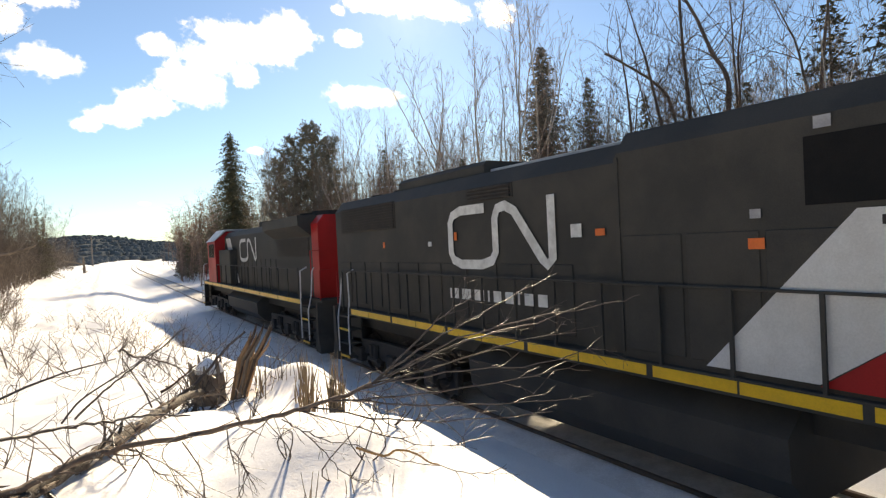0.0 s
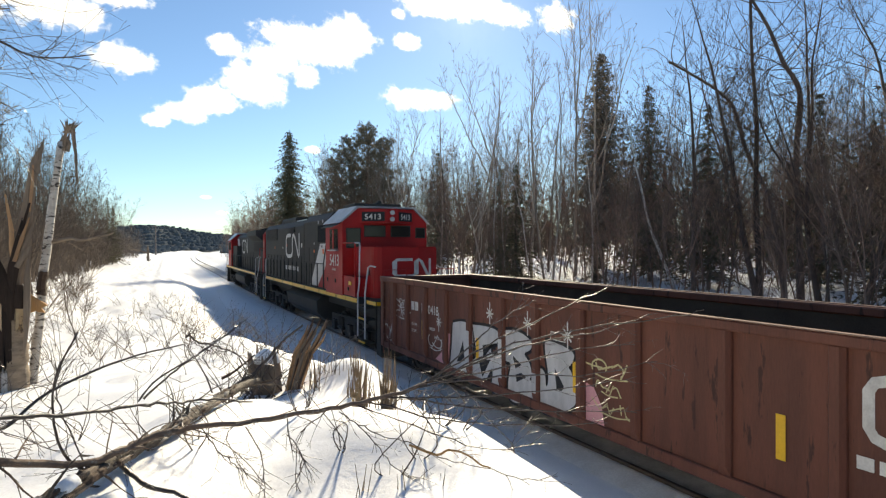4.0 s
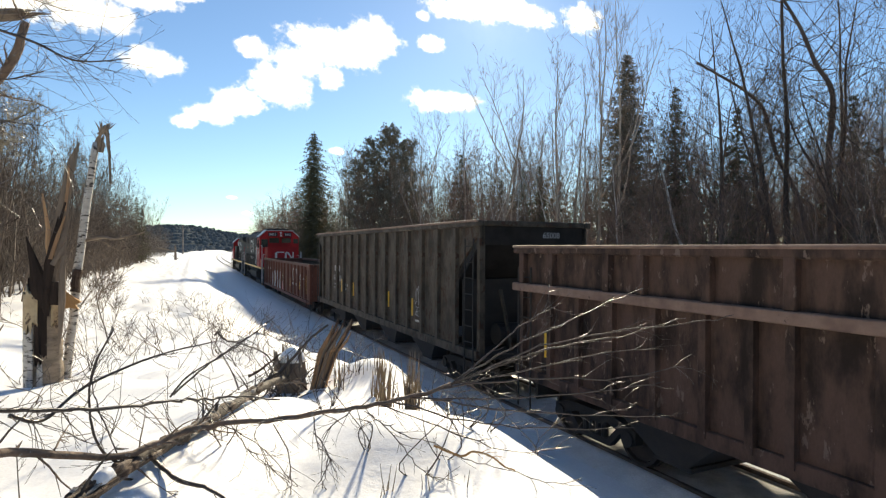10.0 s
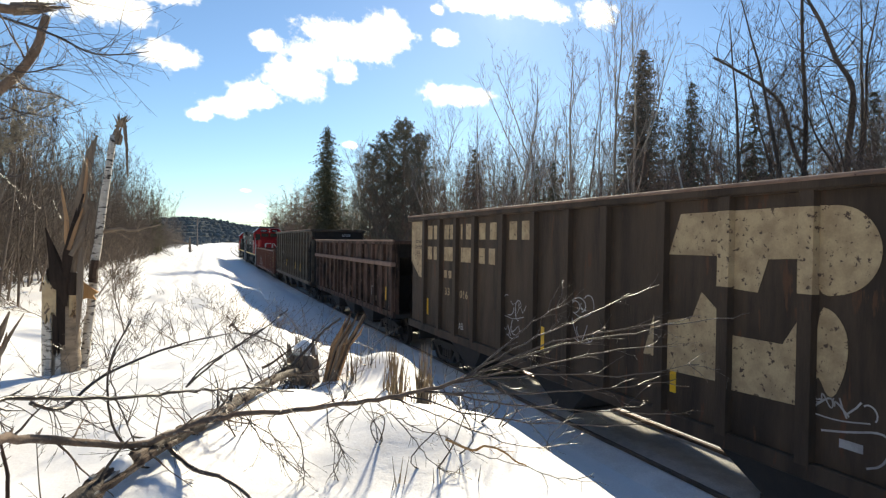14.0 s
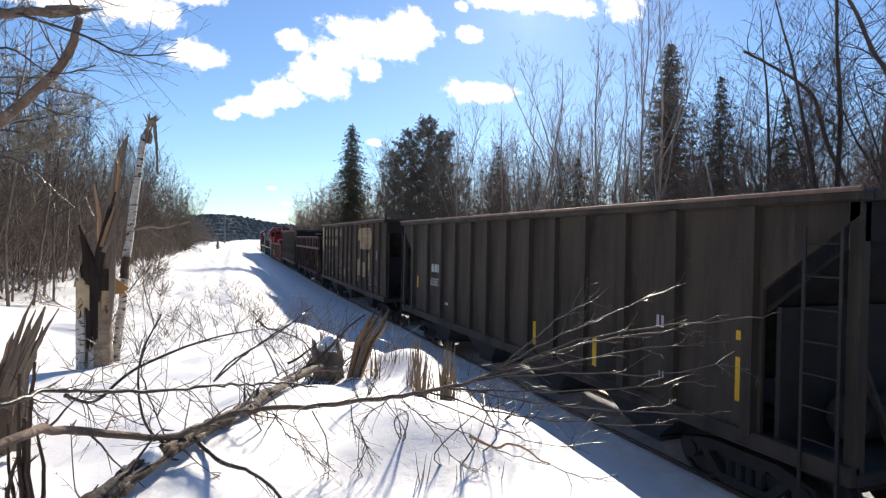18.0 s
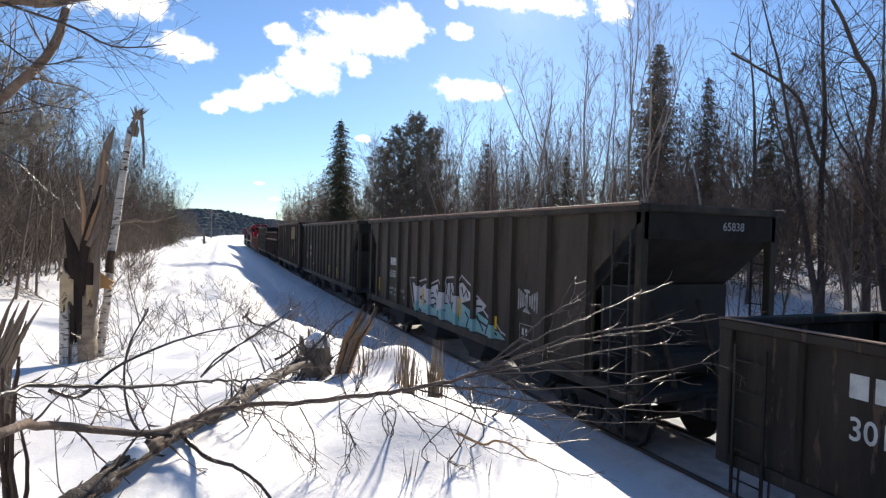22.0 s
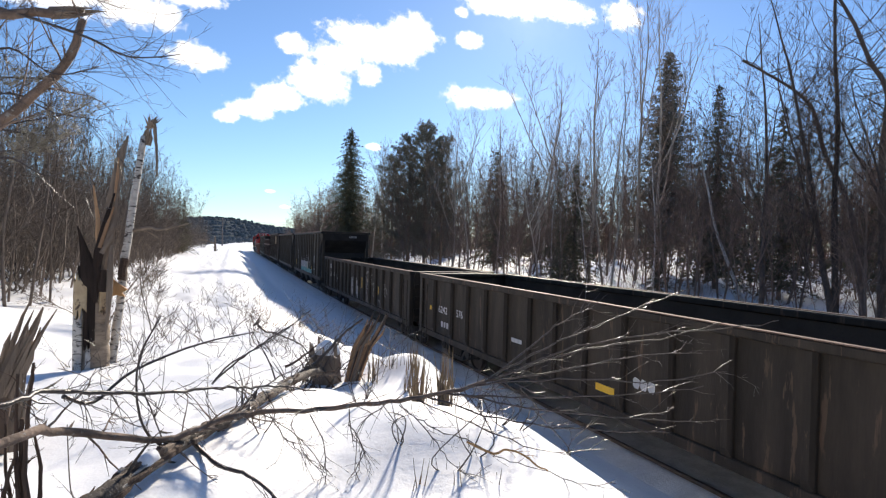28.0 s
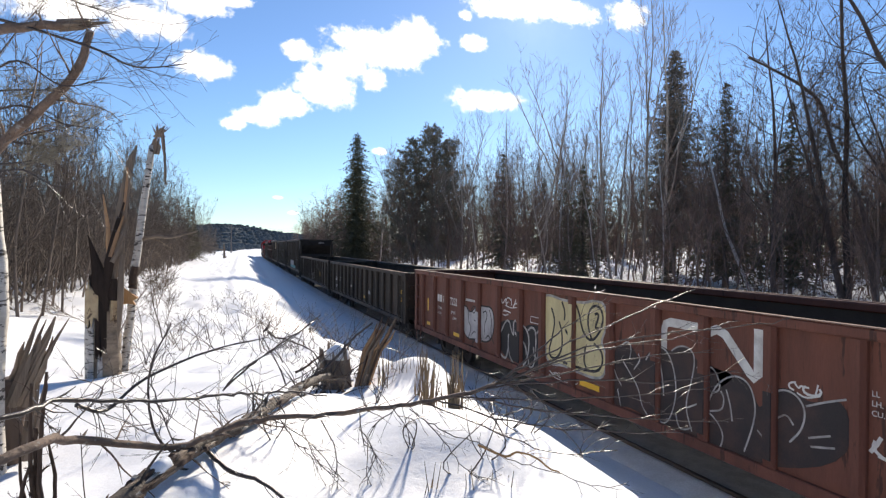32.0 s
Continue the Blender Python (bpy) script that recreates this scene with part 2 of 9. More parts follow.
PINK_GREY = surface("pale pinkish grey spray paint", (0.5, 0.44, 0.45), (0.36, 0.31, 0.32), 0.5, patch=2, grain=50, bump=0.02)
FADED = surface("faded chalky spray paint", (0.42, 0.41, 0.39), (0.16, 0.15, 0.14), 0.7, patch=4, grain=50, amount=0.9, third=(0.10, 0.055, 0.03), third_at=0.62, bump=0.03)
PALE_YEL = surface("pale yellow spray paint", (0.60, 0.52, 0.27), (0.42, 0.35, 0.19), 0.5, patch=3, grain=50, amount=0.8, stretch=(1, 1, 0.3), third=(0.16, 0.11, 0.06), third_at=0.64, bump=0.02)
PINK = surface("pink spray paint", (0.66, 0.32, 0.34), (0.55, 0.25, 0.28), 0.5, patch=2, grain=50, bump=0.02)
GHOST_INK = surface("weathered dark spray paint", (0.045, 0.040, 0.040), (0.085, 0.055, 0.048), 0.6, patch=2, grain=50, amount=0.8, bump=0.02, spec=0.12)
INK = surface("black spray paint", (0.022, 0.022, 0.024), (0.035, 0.034, 0.034), 0.5, patch=2, grain=50, bump=0.02, spec=0.12)
GLASS = surface("dark cab glass", (0.012, 0.014, 0.016), (0.02, 0.022, 0.024), 0.06, patch=1, grain=10, bump=0.0, spec=0.35)
RAIL_GREY = surface("pale handrail paint", (0.55, 0.55, 0.54), (0.40, 0.40, 0.39), 0.5, patch=6, grain=50, bump=0.03)
BARK = surface("grey brown bark", (0.235, 0.165, 0.122), (0.14, 0.1, 0.076), 0.9, patch=2.5, grain=30, amount=0.8, stretch=(1, 1, 0.3), bump=0.5, vary=0.35)
BRUSH_BARK = surface("pale grey brown alder bark", (0.168, 0.128, 0.10), (0.08, 0.062, 0.05), 0.85, patch=2, grain=30, amount=0.7, bump=0.3, vary=0.3, island=0.55)
ASPEN_TWIG = surface("pale pinkish twig bark", (0.40, 0.31, 0.25), (0.26, 0.20, 0.16), 0.8, patch=2, grain=30, amount=0.7, bump=0.2, vary=0.2)
BARK_RED = surface("reddish brown twig bark", (0.24, 0.155, 0.113), (0.14, 0.093, 0.072), 0.85, patch=2, grain=30, amount=0.7, bump=0.3, vary=0.3, island=0.45)
BARK_DARK = surface("dark rough bark", (0.155, 0.11, 0.084), (0.09, 0.066, 0.052), 0.9, patch=2.5, grain=30, amount=0.8, stretch=(1, 1, 0.3), bump=0.5, vary=0.2)
SNAG_BARK = surface("tan weathered birch bark", (0.30, 0.23, 0.165), (0.13, 0.10, 0.075), 0.85, patch=5, grain=35, amount=0.9, stretch=(0.7, 0.7, 2.6), third=(0.07, 0.05, 0.04), third_at=0.60, bump=0.6)
PALE_FLAKE = surface("pale grey bark flakes", (0.42, 0.38, 0.33), (0.25, 0.22, 0.19), 0.85, patch=20, grain=60, amount=0.8, bump=0.4)
LIMB_BARK = surface("mottled grey limb bark", (0.24, 0.165, 0.12), (0.12, 0.085, 0.065), 0.85, patch=7, grain=45, amount=0.9, third=(0.30, 0.27, 0.23), third_at=0.58, bump=0.6)
BIRCH = surface("white birch bark", (0.60, 0.56, 0.50), (0.38, 0.33, 0.28), 0.7, patch=4, grain=30, amount=0.7, stretch=(1, 1, 3.2), third=(0.06, 0.048, 0.04), third_at=0.53, bump=0.4, vary=0.15)
PALE_BARK = surface("pale aspen bark", (0.5, 0.41, 0.32), (0.32, 0.25, 0.19), 0.8, patch=2.5, grain=30, amount=0.8, stretch=(1, 1, 0.5), bump=0.4, vary=0.25)
# needle tones raised to stand for the veil of sun glare
NEEDLE = surface("dark spruce needles lifted for glare", (0.105, 0.095, 0.052), (0.15, 0.125, 0.07), 0.7, patch=1.0, grain=12, amount=0.8, bump=0.0, vary=0.25)
PINE = surface("olive pine needles lifted for glare", (0.215, 0.19, 0.14), (0.29, 0.245, 0.185), 0.7, patch=1.2, grain=14, amount=0.8, bump=0.0, vary=0.2)
WOOD = surface("torn weathered wood", (0.46, 0.265, 0.135), (0.27, 0.16, 0.095), 0.85, patch=5, grain=50, amount=0.8, stretch=(1.6, 1.6, 0.16), bump=0.6, vary=0.25)
FRESH = surface("fresh orange split wood", (0.50, 0.26, 0.10), (0.40, 0.24, 0.12), 0.8, patch=6, grain=50, amount=0.7, stretch=(1.5, 1.5, 0.25), bump=0.5)
GREYWOOD = surface("grey splintered wood", (0.27, 0.205, 0.15), (0.14, 0.105, 0.08), 0.9, patch=5, grain=50, amount=0.8, stretch=(1.6, 1.6, 0.16), bump=0.6)
DARKWOOD = surface("dark rotten wood", (0.11, 0.068, 0.046), (0.055, 0.036, 0.026), 0.9, patch=6, grain=50, amount=0.8, stretch=(1.6, 1.6, 0.2), bump=0.6)
BLACKWOOD = surface("black rotten wood", (0.045, 0.032, 0.026), (0.025, 0.019, 0.016), 0.95, patch=6, grain=50, amount=0.8, stretch=(1.6, 1.6, 0.2), bump=0.6, spec=0.1)
LOG = surface("mottled dead birch bark", (0.15, 0.118, 0.09), (0.045, 0.034, 0.027), 0.85, patch=13, grain=40, amount=0.95, third=(0.40, 0.36, 0.31), third_at=0.60, bump=0.6)
TWIG = surface("bare branch bark", (0.068, 0.045, 0.034), (0.04, 0.029, 0.023), 0.36, patch=6, grain=60, amount=0.8, bump=0.3, spec=0.6)
STRAW = surface("dry grass stems", (0.33, 0.235, 0.135), (0.20, 0.14, 0.09), 0.8, patch=5, grain=30, bump=0.1)
POLE_WOOD = surface("grey pole wood", (0.20, 0.17, 0.15), (0.14, 0.12, 0.11), 0.9, patch=2, grain=30)
# distance haze is put into this blue-grey tone
FOREST = surface("far forest, haze in its blue grey", (0.125, 0.138, 0.142), (0.16, 0.17, 0.17), 1.0, patch=0.03, grain=0.35, amount=0.8, bump=0.0, spec=0.0)


# ---- building blocks ----
class Geo:
    """Gathers vertices and faces of one part."""

    def __init__(self):
        self.v, self.f = [], []

    def add(self, verts, faces):
        n = len(self.v)
        self.v += [tuple(p) for p in verts]
        self.f += [tuple(i + n for i in q) for q in faces]
        return self

    def box(self, x0, x1, y0, y1, z0, z1, b=0.0):
        x0, x1, y0, y1, z0, z1 = min(x0, x1), max(x0, x1), min(y0, y1), max(y0, y1), min(z0, z1), max(z0, z1)
        if b <= 0:
            return self.add([(x0, y0, z0), (x1, y0, z0), (x1, y1, z0), (x0, y1, z0), (x0, y0, z1), (x1, y0, z1), (x1, y1, z1), (x0, y1, z1)],
                            [(0, 3, 2, 1), (4, 5, 6, 7), (0, 1, 5, 4), (1, 2, 6, 5), (2, 3, 7, 6), (3, 0, 4, 7)])
        bm = bmesh.new()
        bmesh.ops.create_cube(bm, size=1, matrix=Matrix.LocRotScale(((x0 + x1) / 2, (y0 + y1) / 2, (z0 + z1) / 2), None, (x1 - x0, y1 - y0, z1 - z0)))
        bmesh.ops.bevel(bm, geom=bm.edges[:], offset=b, segments=1, affect="EDGES")
        bm.verts.index_update()
        self.add([p.co[:] for p in bm.verts], [[q.index for q in f.verts] for f in bm.faces])
        bm.free()
        return self

    def prism(self, poly, axis, a, b):
        """A polygon (pairs of the two other axes, in order) drawn out along an axis from a to b."""
        n = len(poly)

        def at(p, w):
            return {"x": (w, p[0], p[1]), "y": (p[0], w, p[1]), "z": (p[0], p[1], w)}[axis]
        self.add([at(p, a) for p in poly] + [at(p, b) for p in poly],
                 [tuple(range(n))[::-1], tuple(range(n, 2 * n))] + [(i, (i + 1) % n, n + (i + 1) % n, n + i) for i in range(n)])
        return self

    def tube(self, pts, radii, n=6, cap=True):
        pts = [Vector(p) for p in pts]
        if isinstance(radii, (int, float)):
            radii = [radii] * len(pts)
        verts, faces, side = [], [], None
        for i, p in enumerate(pts):
            d = (pts[min(i + 1, len(pts) - 1)] - pts[max(i - 1, 0)])
            d = d.normalized() if d.length > 1e-9 else Vector((0, 0, 1))
            side = (d.orthogonal() if side is None else side - d * side.dot(d))
            side = side.normalized() if side.length > 1e-6 else d.orthogonal().normalized()
            other = d.cross(side)
            for k in range(n):
                a = 2 * math.pi * k / n
                verts.append(p + (side * math.cos(a) + other * math.sin(a)) * radii[i])
        for i in range(len(pts) - 1):
            for k in range(n):
                k2 = (k + 1) % n
                faces.append((i * n + k, i * n + k2, (i + 1) * n + k2, (i + 1) * n + k))
        if cap:
            faces += [tuple(range(n))[::-1], tuple(range((len(pts) - 1) * n, len(pts) * n))]
        return self.add(verts, faces)

    def cone(self, a, b, r):
        """A fine three-sided twig that runs to a point."""
        d = (b - a).normalized()
        s = d.orthogonal() * r
        o = d.cross(s)
        return self.add([a + s, a - s * 0.5 + o * 0.87, a - s * 0.5 - o * 0.87, b], [(0, 1, 3), (1, 2, 3), (2, 0, 3)])

    def mesh(self, name, smooth=False):
        me = bpy.data.meshes.new(name)
        me.from_pydata(self.v, [], self.f)
        if smooth:
            me.polygons.foreach_set("use_smooth", [True] * len(me.polygons))
        me.update()
        return me


def part(name, geo, material, parent=None, label="", smooth=False):
    """Links a Geo, or a mesh that is shared, as one object, under its thing if one is given."""
    me = geo if isinstance(geo, bpy.types.Mesh) else geo.mesh(name, smooth)
    if material and not me.materials:
        me.materials.append(material)
    ob = new(name, me)
    ob.parent = parent
    return tagged(ob, label)


def thing(name, label, category, group="", kind=""):
    return tagged(new(name), label, category, group, kind)


GLYPHS = {}


def glyphs(text):
    """Flat outlines of a text, one unit high capitals, from the built-in font: a list of single letters."""
    if text not in GLYPHS:
        cu = bpy.data.curves.new("writing", "FONT")
        cu.body, cu.size, cu.resolution_u, cu.offset = text, 1.38, 3, 0.018
        ob = bpy.data.objects.new("writing", cu)
        me = bpy.data.meshes.new_from_object(ob)
        root = list(range(len(me.vertices)))

        def top_of(k):
            while root[k] != k:
                k = root[k]
            return k
        for p in me.polygons:
            for k in p.vertices[1:]:
                root[top_of(k)] = top_of(p.vertices[0])
        letters = {}
        for p in me.polygons:
            letters.setdefault(top_of(p.vertices[0]), []).append(tuple(p.vertices))
        out = []
        for faces in letters.values():
            used = sorted({k for f in faces for k in f})
            at = {k: n for n, k in enumerate(used)}
            out.append(([me.vertices[k].co[:] for k in used], [tuple(at[k] for k in f) for f in faces]))
        GLYPHS[text] = out
        bpy.data.objects.remove(ob)
        bpy.data.meshes.remove(me)
    return GLYPHS[text]


def write(parent, text, y, z, high, x=-1.475, wide=1.0, material=None):
    """Lettering on a car's near side: its left end at y, its foot at z."""
    for v, f in glyphs(text):
        part("letter", Geo().add([(x, y - p[0] * high * wide, z + p[1] * high) for p in v], f), material or WHITE_PAINT, parent)


def write_end(parent, text, x, y, z, high, material=None):
    """Lettering on a car's trailing end: its left end at x, its foot at z."""
    for v, f in glyphs(text):
        part("letter", Geo().add([(x + p[0] * high, y, z + p[1] * high) for p in v], f), material or WHITE_PAINT, parent)


def bars(parent, y, z, high, widths, x=-1.475, gap=0.3, material=None, name="lettering_bar"):
    """Plain upright bars in place of lettering, one for each character."""
    for w in widths:
        if w > 0:
            part(name, Geo().box(x - 0.002, x + 0.002, y, y - w * high, z, z + high), material or WHITE_PAINT, parent)
        y -= abs(w) * high + gap * high


def ribbon(g, pts, width, x=-1.478):
    """A flat painted stroke on a car's side through (y, z) points."""
    n = len(pts)
    rim = []
    for i, (y, z) in enumerate(pts):
        a, b = pts[max(i - 1, 0)], pts[min(i + 1, n - 1)]
        d = math.hypot(b[0] - a[0], b[1] - a[1]) or 1
        ny, nz = -(b[1] - a[1]) / d * width / 2, (b[0] - a[0]) / d * width / 2
        rim.append(((x, y + ny, z + nz), (x, y - ny, z - nz)))
    g.add([p for pair in rim for p in pair], [(2 * i, 2 * i + 1, 2 * i + 3, 2 * i + 2) for i in range(n - 1)])


def scrawl(parent, rng, y0, y1, z0, z1, strokes, width, material, x=-1.478):
    """A quick sprayed tag that cannot be read: overlapping loops, hooks and slashes within a patch of a car's side."""
    step, high = (y1 - y0) / strokes, z1 - z0
    for k in range(strokes):
        y, z = y0 + step * (k + 0.5), z0 + high * rng.uniform(0.42, 0.58)
        w, h, turn = step * rng.uniform(0.7, 1.7), high * rng.uniform(0.25, 0.55), rng.uniform(0, 6.3)
        kind = rng.random()
        if kind < 0.45:
            sweep = rng.uniform(2.0, 4.6) * rng.choice((-1, 1))
            pts = [(y + w * (1 - 0.4 * i / 9) * math.cos(turn + sweep * i / 9) + step * 0.25 * i / 9, z + h * (1 - 0.3 * i / 9) * math.sin(turn + sweep * i / 9)) for i in range(10)]
        elif kind < 0.8:
            side = rng.choice((-1, 1))
            pts = [(y - w + 2 * w * i / 4 + w * rng.uniform(-0.5, 0.5), z + side * (h if i % 2 else -h) * rng.uniform(-0.2, 1.1)) for i in range(5)]
            pts = smooth_line(pts) if rng.random() < 0.5 else pts
        else:
            lean = rng.uniform(-0.6, 0.9)
            pts = [(y - w * lean, z - h), (y + w * 0.3 * lean, z + h * 0.2), (y + w * lean, z + h * 1.1)]
        g = Geo()
        ribbon(g, pts, width * rng.uniform(0.7, 1.0), x - 0.0003 * k)
        part("graffiti_stroke", g, material, parent)
    pts = [(y0 + (y1 - y0) * rng.uniform(-0.05, 0.2), z0 + high * rng.uniform(0.0, 0.2)), (0.5 * (y0 + y1), z0 - high * 0.06), (y1, z0 + high * rng.uniform(0.0, 0.3))]
    g = Geo()
    ribbon(g, smooth_line(pts), width * 0.7, x - 0.003)
    part("graffiti_stroke", g, material, parent)


def emblem(parent, y, z, high, material, x=-1.478, wide=1.6):
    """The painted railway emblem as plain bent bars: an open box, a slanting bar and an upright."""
    pts = [(0.40, 0.93), (0.14, 0.93), (0.05, 0.86), (0.02, 0.74), (0.02, 0.26), (0.05, 0.14), (0.14, 0.07), (0.36, 0.07), (0.46, 0.13), (0.50, 0.26), (0.50, 0.76),
           (0.53, 0.90), (0.60, 0.93), (0.68, 0.84), (0.90, 0.16), (0.94, 0.08), (0.98, 0.16), (0.98, 1.0)]
    g = Geo()
    ribbon(g, [(y - u * high * wide, z + v * high) for u, v in pts], high * 0.15, x)
    return part("emblem", g, material, parent)


def smooth_line(pts):
    """Rounds a polyline by cutting its corners."""
    for _ in range(2):
        out = [pts[0]]
        for a, b in zip(pts, pts[1:]):
            out += [(a[0] * 0.75 + b[0] * 0.25, a[1] * 0.75 + b[1] * 0.25), (a[0] * 0.25 + b[0] * 0.75, a[1] * 0.25 + b[1] * 0.75)]
        pts = out + [pts[-1]]
    return pts


def piece(parent, poly, strokes, fill, halo, ink, stroke=0.04, rim=0.09, x=-1.4765):
    """A sprayed piece: a filled rounded outline with a halo, and drawn strokes over it."""
    shape = smooth_line(poly + poly[:1])
    g = Geo()
    ribbon(g, shape, rim, x)
    part("graffiti_outline", g, halo, parent)
    part("graffiti", Geo().prism(shape[:-1], "x", x - 0.0022, x - 0.0018), fill, parent)
    for s in strokes:
        g = Geo()
        ribbon(g, smooth_line(s), stroke, x - 0.0032)
        part("graffiti_stroke", g, ink, parent)


def rib_paint(parent, ys, z0, z1, material, w=0.17, out=0.1, k=0.29):
    """Spray paint that runs over the ribs."""
    for y in ys:
        e = 0.003
        part("painted_rib", Geo().add([(-1.47, y - w / 2 - e, z0), (-1.47, y + w / 2 + e, z0), (-1.47 - out - e, y + w * k + e, z0), (-1.47 - out - e, y - w * k - e, z0),
                                       (-1.47, y - w / 2 - e, z1), (-1.47, y + w / 2 + e, z1), (-1.47 - out - e, y + w * k + e, z1), (-1.47 - out - e, y - w * k - e, z1)],
                                      [(0, 3, 7, 4), (3, 2, 6, 7), (2, 1, 5, 6)]), material, parent)


# ---- the line and the train's run ----
TRACK_X = 7.656
CURVES = ((16.5, 0.0), (55.0, 0.0007), (125.0, 0.0), (2000.0, 0.0004))      # where each stretch ends, and its curvature


def line_at(s, side=0.0):
    """Place and heading on the track, s metres along it from beside the camera."""
    x, y, turn, at = TRACK_X, 0.0, 0.0, 0.0
    for end, k in CURVES:
        d = min(s, end) - at
        x += turn * d + k * d * d / 2
        y += d - (turn * turn * d + turn * k * d * d + k * k * d ** 3 / 3) / 2
        turn += k * d
        at = end
        if s <= end:
            break
    return x + side * math.cos(turn), y - side * math.sin(turn), -math.degrees(turn)


def run(t):
    """How far the train has gone along the track, in metres, zero at 16 s."""
    u = (t - 16) / 16
    return 83.726 * u - 2.053 * u * u - 2.274 * u ** 3


# ---- ground ----
def ramp(a, b, x):
    u = min(1.0, max(0.0, (x - a) / (b - a)))
    return u * u * (3 - 2 * u)


def ground_z(x, y):
    """Snow height over the rail tops."""
    bend = line_at(max(y, 0))[0] - TRACK_X
    x -= bend
    ripple = 0.10 * noise.noise(Vector((x * 0.35, y * 0.22, 0))) + 0.035 * noise.noise(Vector((x * 1.3, y * 1.1, 5)))
    if x < TRACK_X:
        high = 2.05 - 0.75 * ramp(5.5, 17, y) - 0.2 * ramp(18, 60, y) if y > 0 else 2.05
        inner = 2.0 - 1.4 * ramp(6.5, 16, y)
        f = ramp(4.35, inner, x) if x > inner else 1.0
        z = -0.10 + (high + 0.10) * f
        z += 0.25 * ramp(-3, -14, x) * ramp(4, 14, y)
        z += 0.55 * ramp(-1.4, -4.6, x) * ramp(5, 13, y) * ramp(80, 30, y)
        z += ripple * (0.25 + 0.75 * f) * (0.6 if y < 8 else 1.0)
        if y < 9:
            z += 0.03 * noise.noise(Vector((x * 1.7, y * 1.5, 11))) + 0.012 * noise.noise(Vector((x * 4.3, y * 3.9, 2)))
        # low mounds on the near bank
        for cx, cy, r, h in ((1.95, 6.0, 0.5, 0.22), (0.9, 3.6, 0.9, 0.10), (2.0, 3.0, 0.8, 0.06), (1.45, 4.15, 0.5, 0.13), (1.15, 3.75, 0.45, 0.07), (1.5, 3.55, 0.4, 0.05), (0.75, 4.45, 0.55, 0.08), (1.9, 3.7, 0.45, 0.07), (-3.2, 5.2, 1.2, 0.15), (1.4, 11, 1.4, 0.15), (-2.5, 19, 2.0, 0.3), (-3.5, 27, 2.5, 0.35)):
            d = ((x - cx) ** 2 + (y - cy) ** 2) / (r * r)
            if d < 6:
                z += h * math.exp(-d)
        # snow banked up against the fallen trunk
        if 0.2 < y < 6.2:
            cx = -0.75 + (y - 1.95) * 0.514
            trunk = 2.30 + 0.16 * ramp(1.95, 2.5, y) - 0.12 * ramp(3.2, 5.4, y) - 0.03
            if trunk > z:
                z += (trunk - z) * math.exp(-((x - cx) / 0.42) ** 2) * ramp(5.8, 4.4, y) * ramp(0.3, 1.9, y)
        # the beaten trail beside the track
        z -= 0.07 * math.exp(-((x - 0.9) / 0.35) ** 2) * ramp(14, 22, y) + 0.07 * math.exp(-((x - 0.0) / 0.35) ** 2) * ramp(14, 22, y)
        if x > 5.7:
            z = min(z, -0.10 - 0.04 * ramp(5.7, 6.3, x))
    else:
        far = x - TRACK_X
        z = -0.14 + 0.55 * ramp(3.0, 5.5, far) + 1.7 * ramp(5.5, 24, far) + 1.7 * ramp(20, 60, far)
        z += ripple * 2.0 * ramp(2.5, 6, far)
    if x < TRACK_X - 3.5 and 7 < y < 90:
        rough = ramp(7, 12, y) * ramp(TRACK_X - 3.5, TRACK_X - 5.5, x)
        z += rough * (0.07 * noise.noise(Vector((x * 1.9, y * 1.2, 3))) + 0.04 * noise.noise(Vector((x * 4.1, y * 2.7, 7))))
    if y > 60:
        z += 0.35 * noise.noise(Vector((x * 0.03, y * 0.03, 9))) * (1 - math.exp(-((x - TRACK_X) / 6) ** 2))
    return z


def axis_steps(edges):
    out = []
    for a, b, step in edges:
        n = max(1, round((b - a) / step))
        out += [a + (b - a) * i / n for i in range(n)]
    return out + [edges[-1][1]]


def build_ground():
    xs = axis_steps([(-1500, -200, 130), (-200, -40, 10), (-40, -8, 1.0), (-8, -3, 0.3), (-3, 6.6, 0.11), (6.6, 14, 0.35), (14, 40, 1.2), (40, 200, 10), (200, 1500, 130)])
    ys = axis_steps([(-400, -20, 40), (-20, 1.0, 1.2), (1.0, 9, 0.11), (9, 24, 0.3), (24, 70, 0.9), (70, 260, 4), (260, 600, 20), (600, 2600, 200)])
    nx = len(xs)
    verts = [(x, y, ground_z(x, y)) for y in ys for x in xs]
    faces = [(j * nx + i, j * nx + i + 1, (j + 1) * nx + i + 1, (j + 1) * nx + i) for j in range(len(ys) - 1) for i in range(nx - 1)]
    tagged(part("ground", Geo().add(verts, faces), SNOW, smooth=True), "deep bright snow over the bank, trackside and woods", "snow", kind="structure")


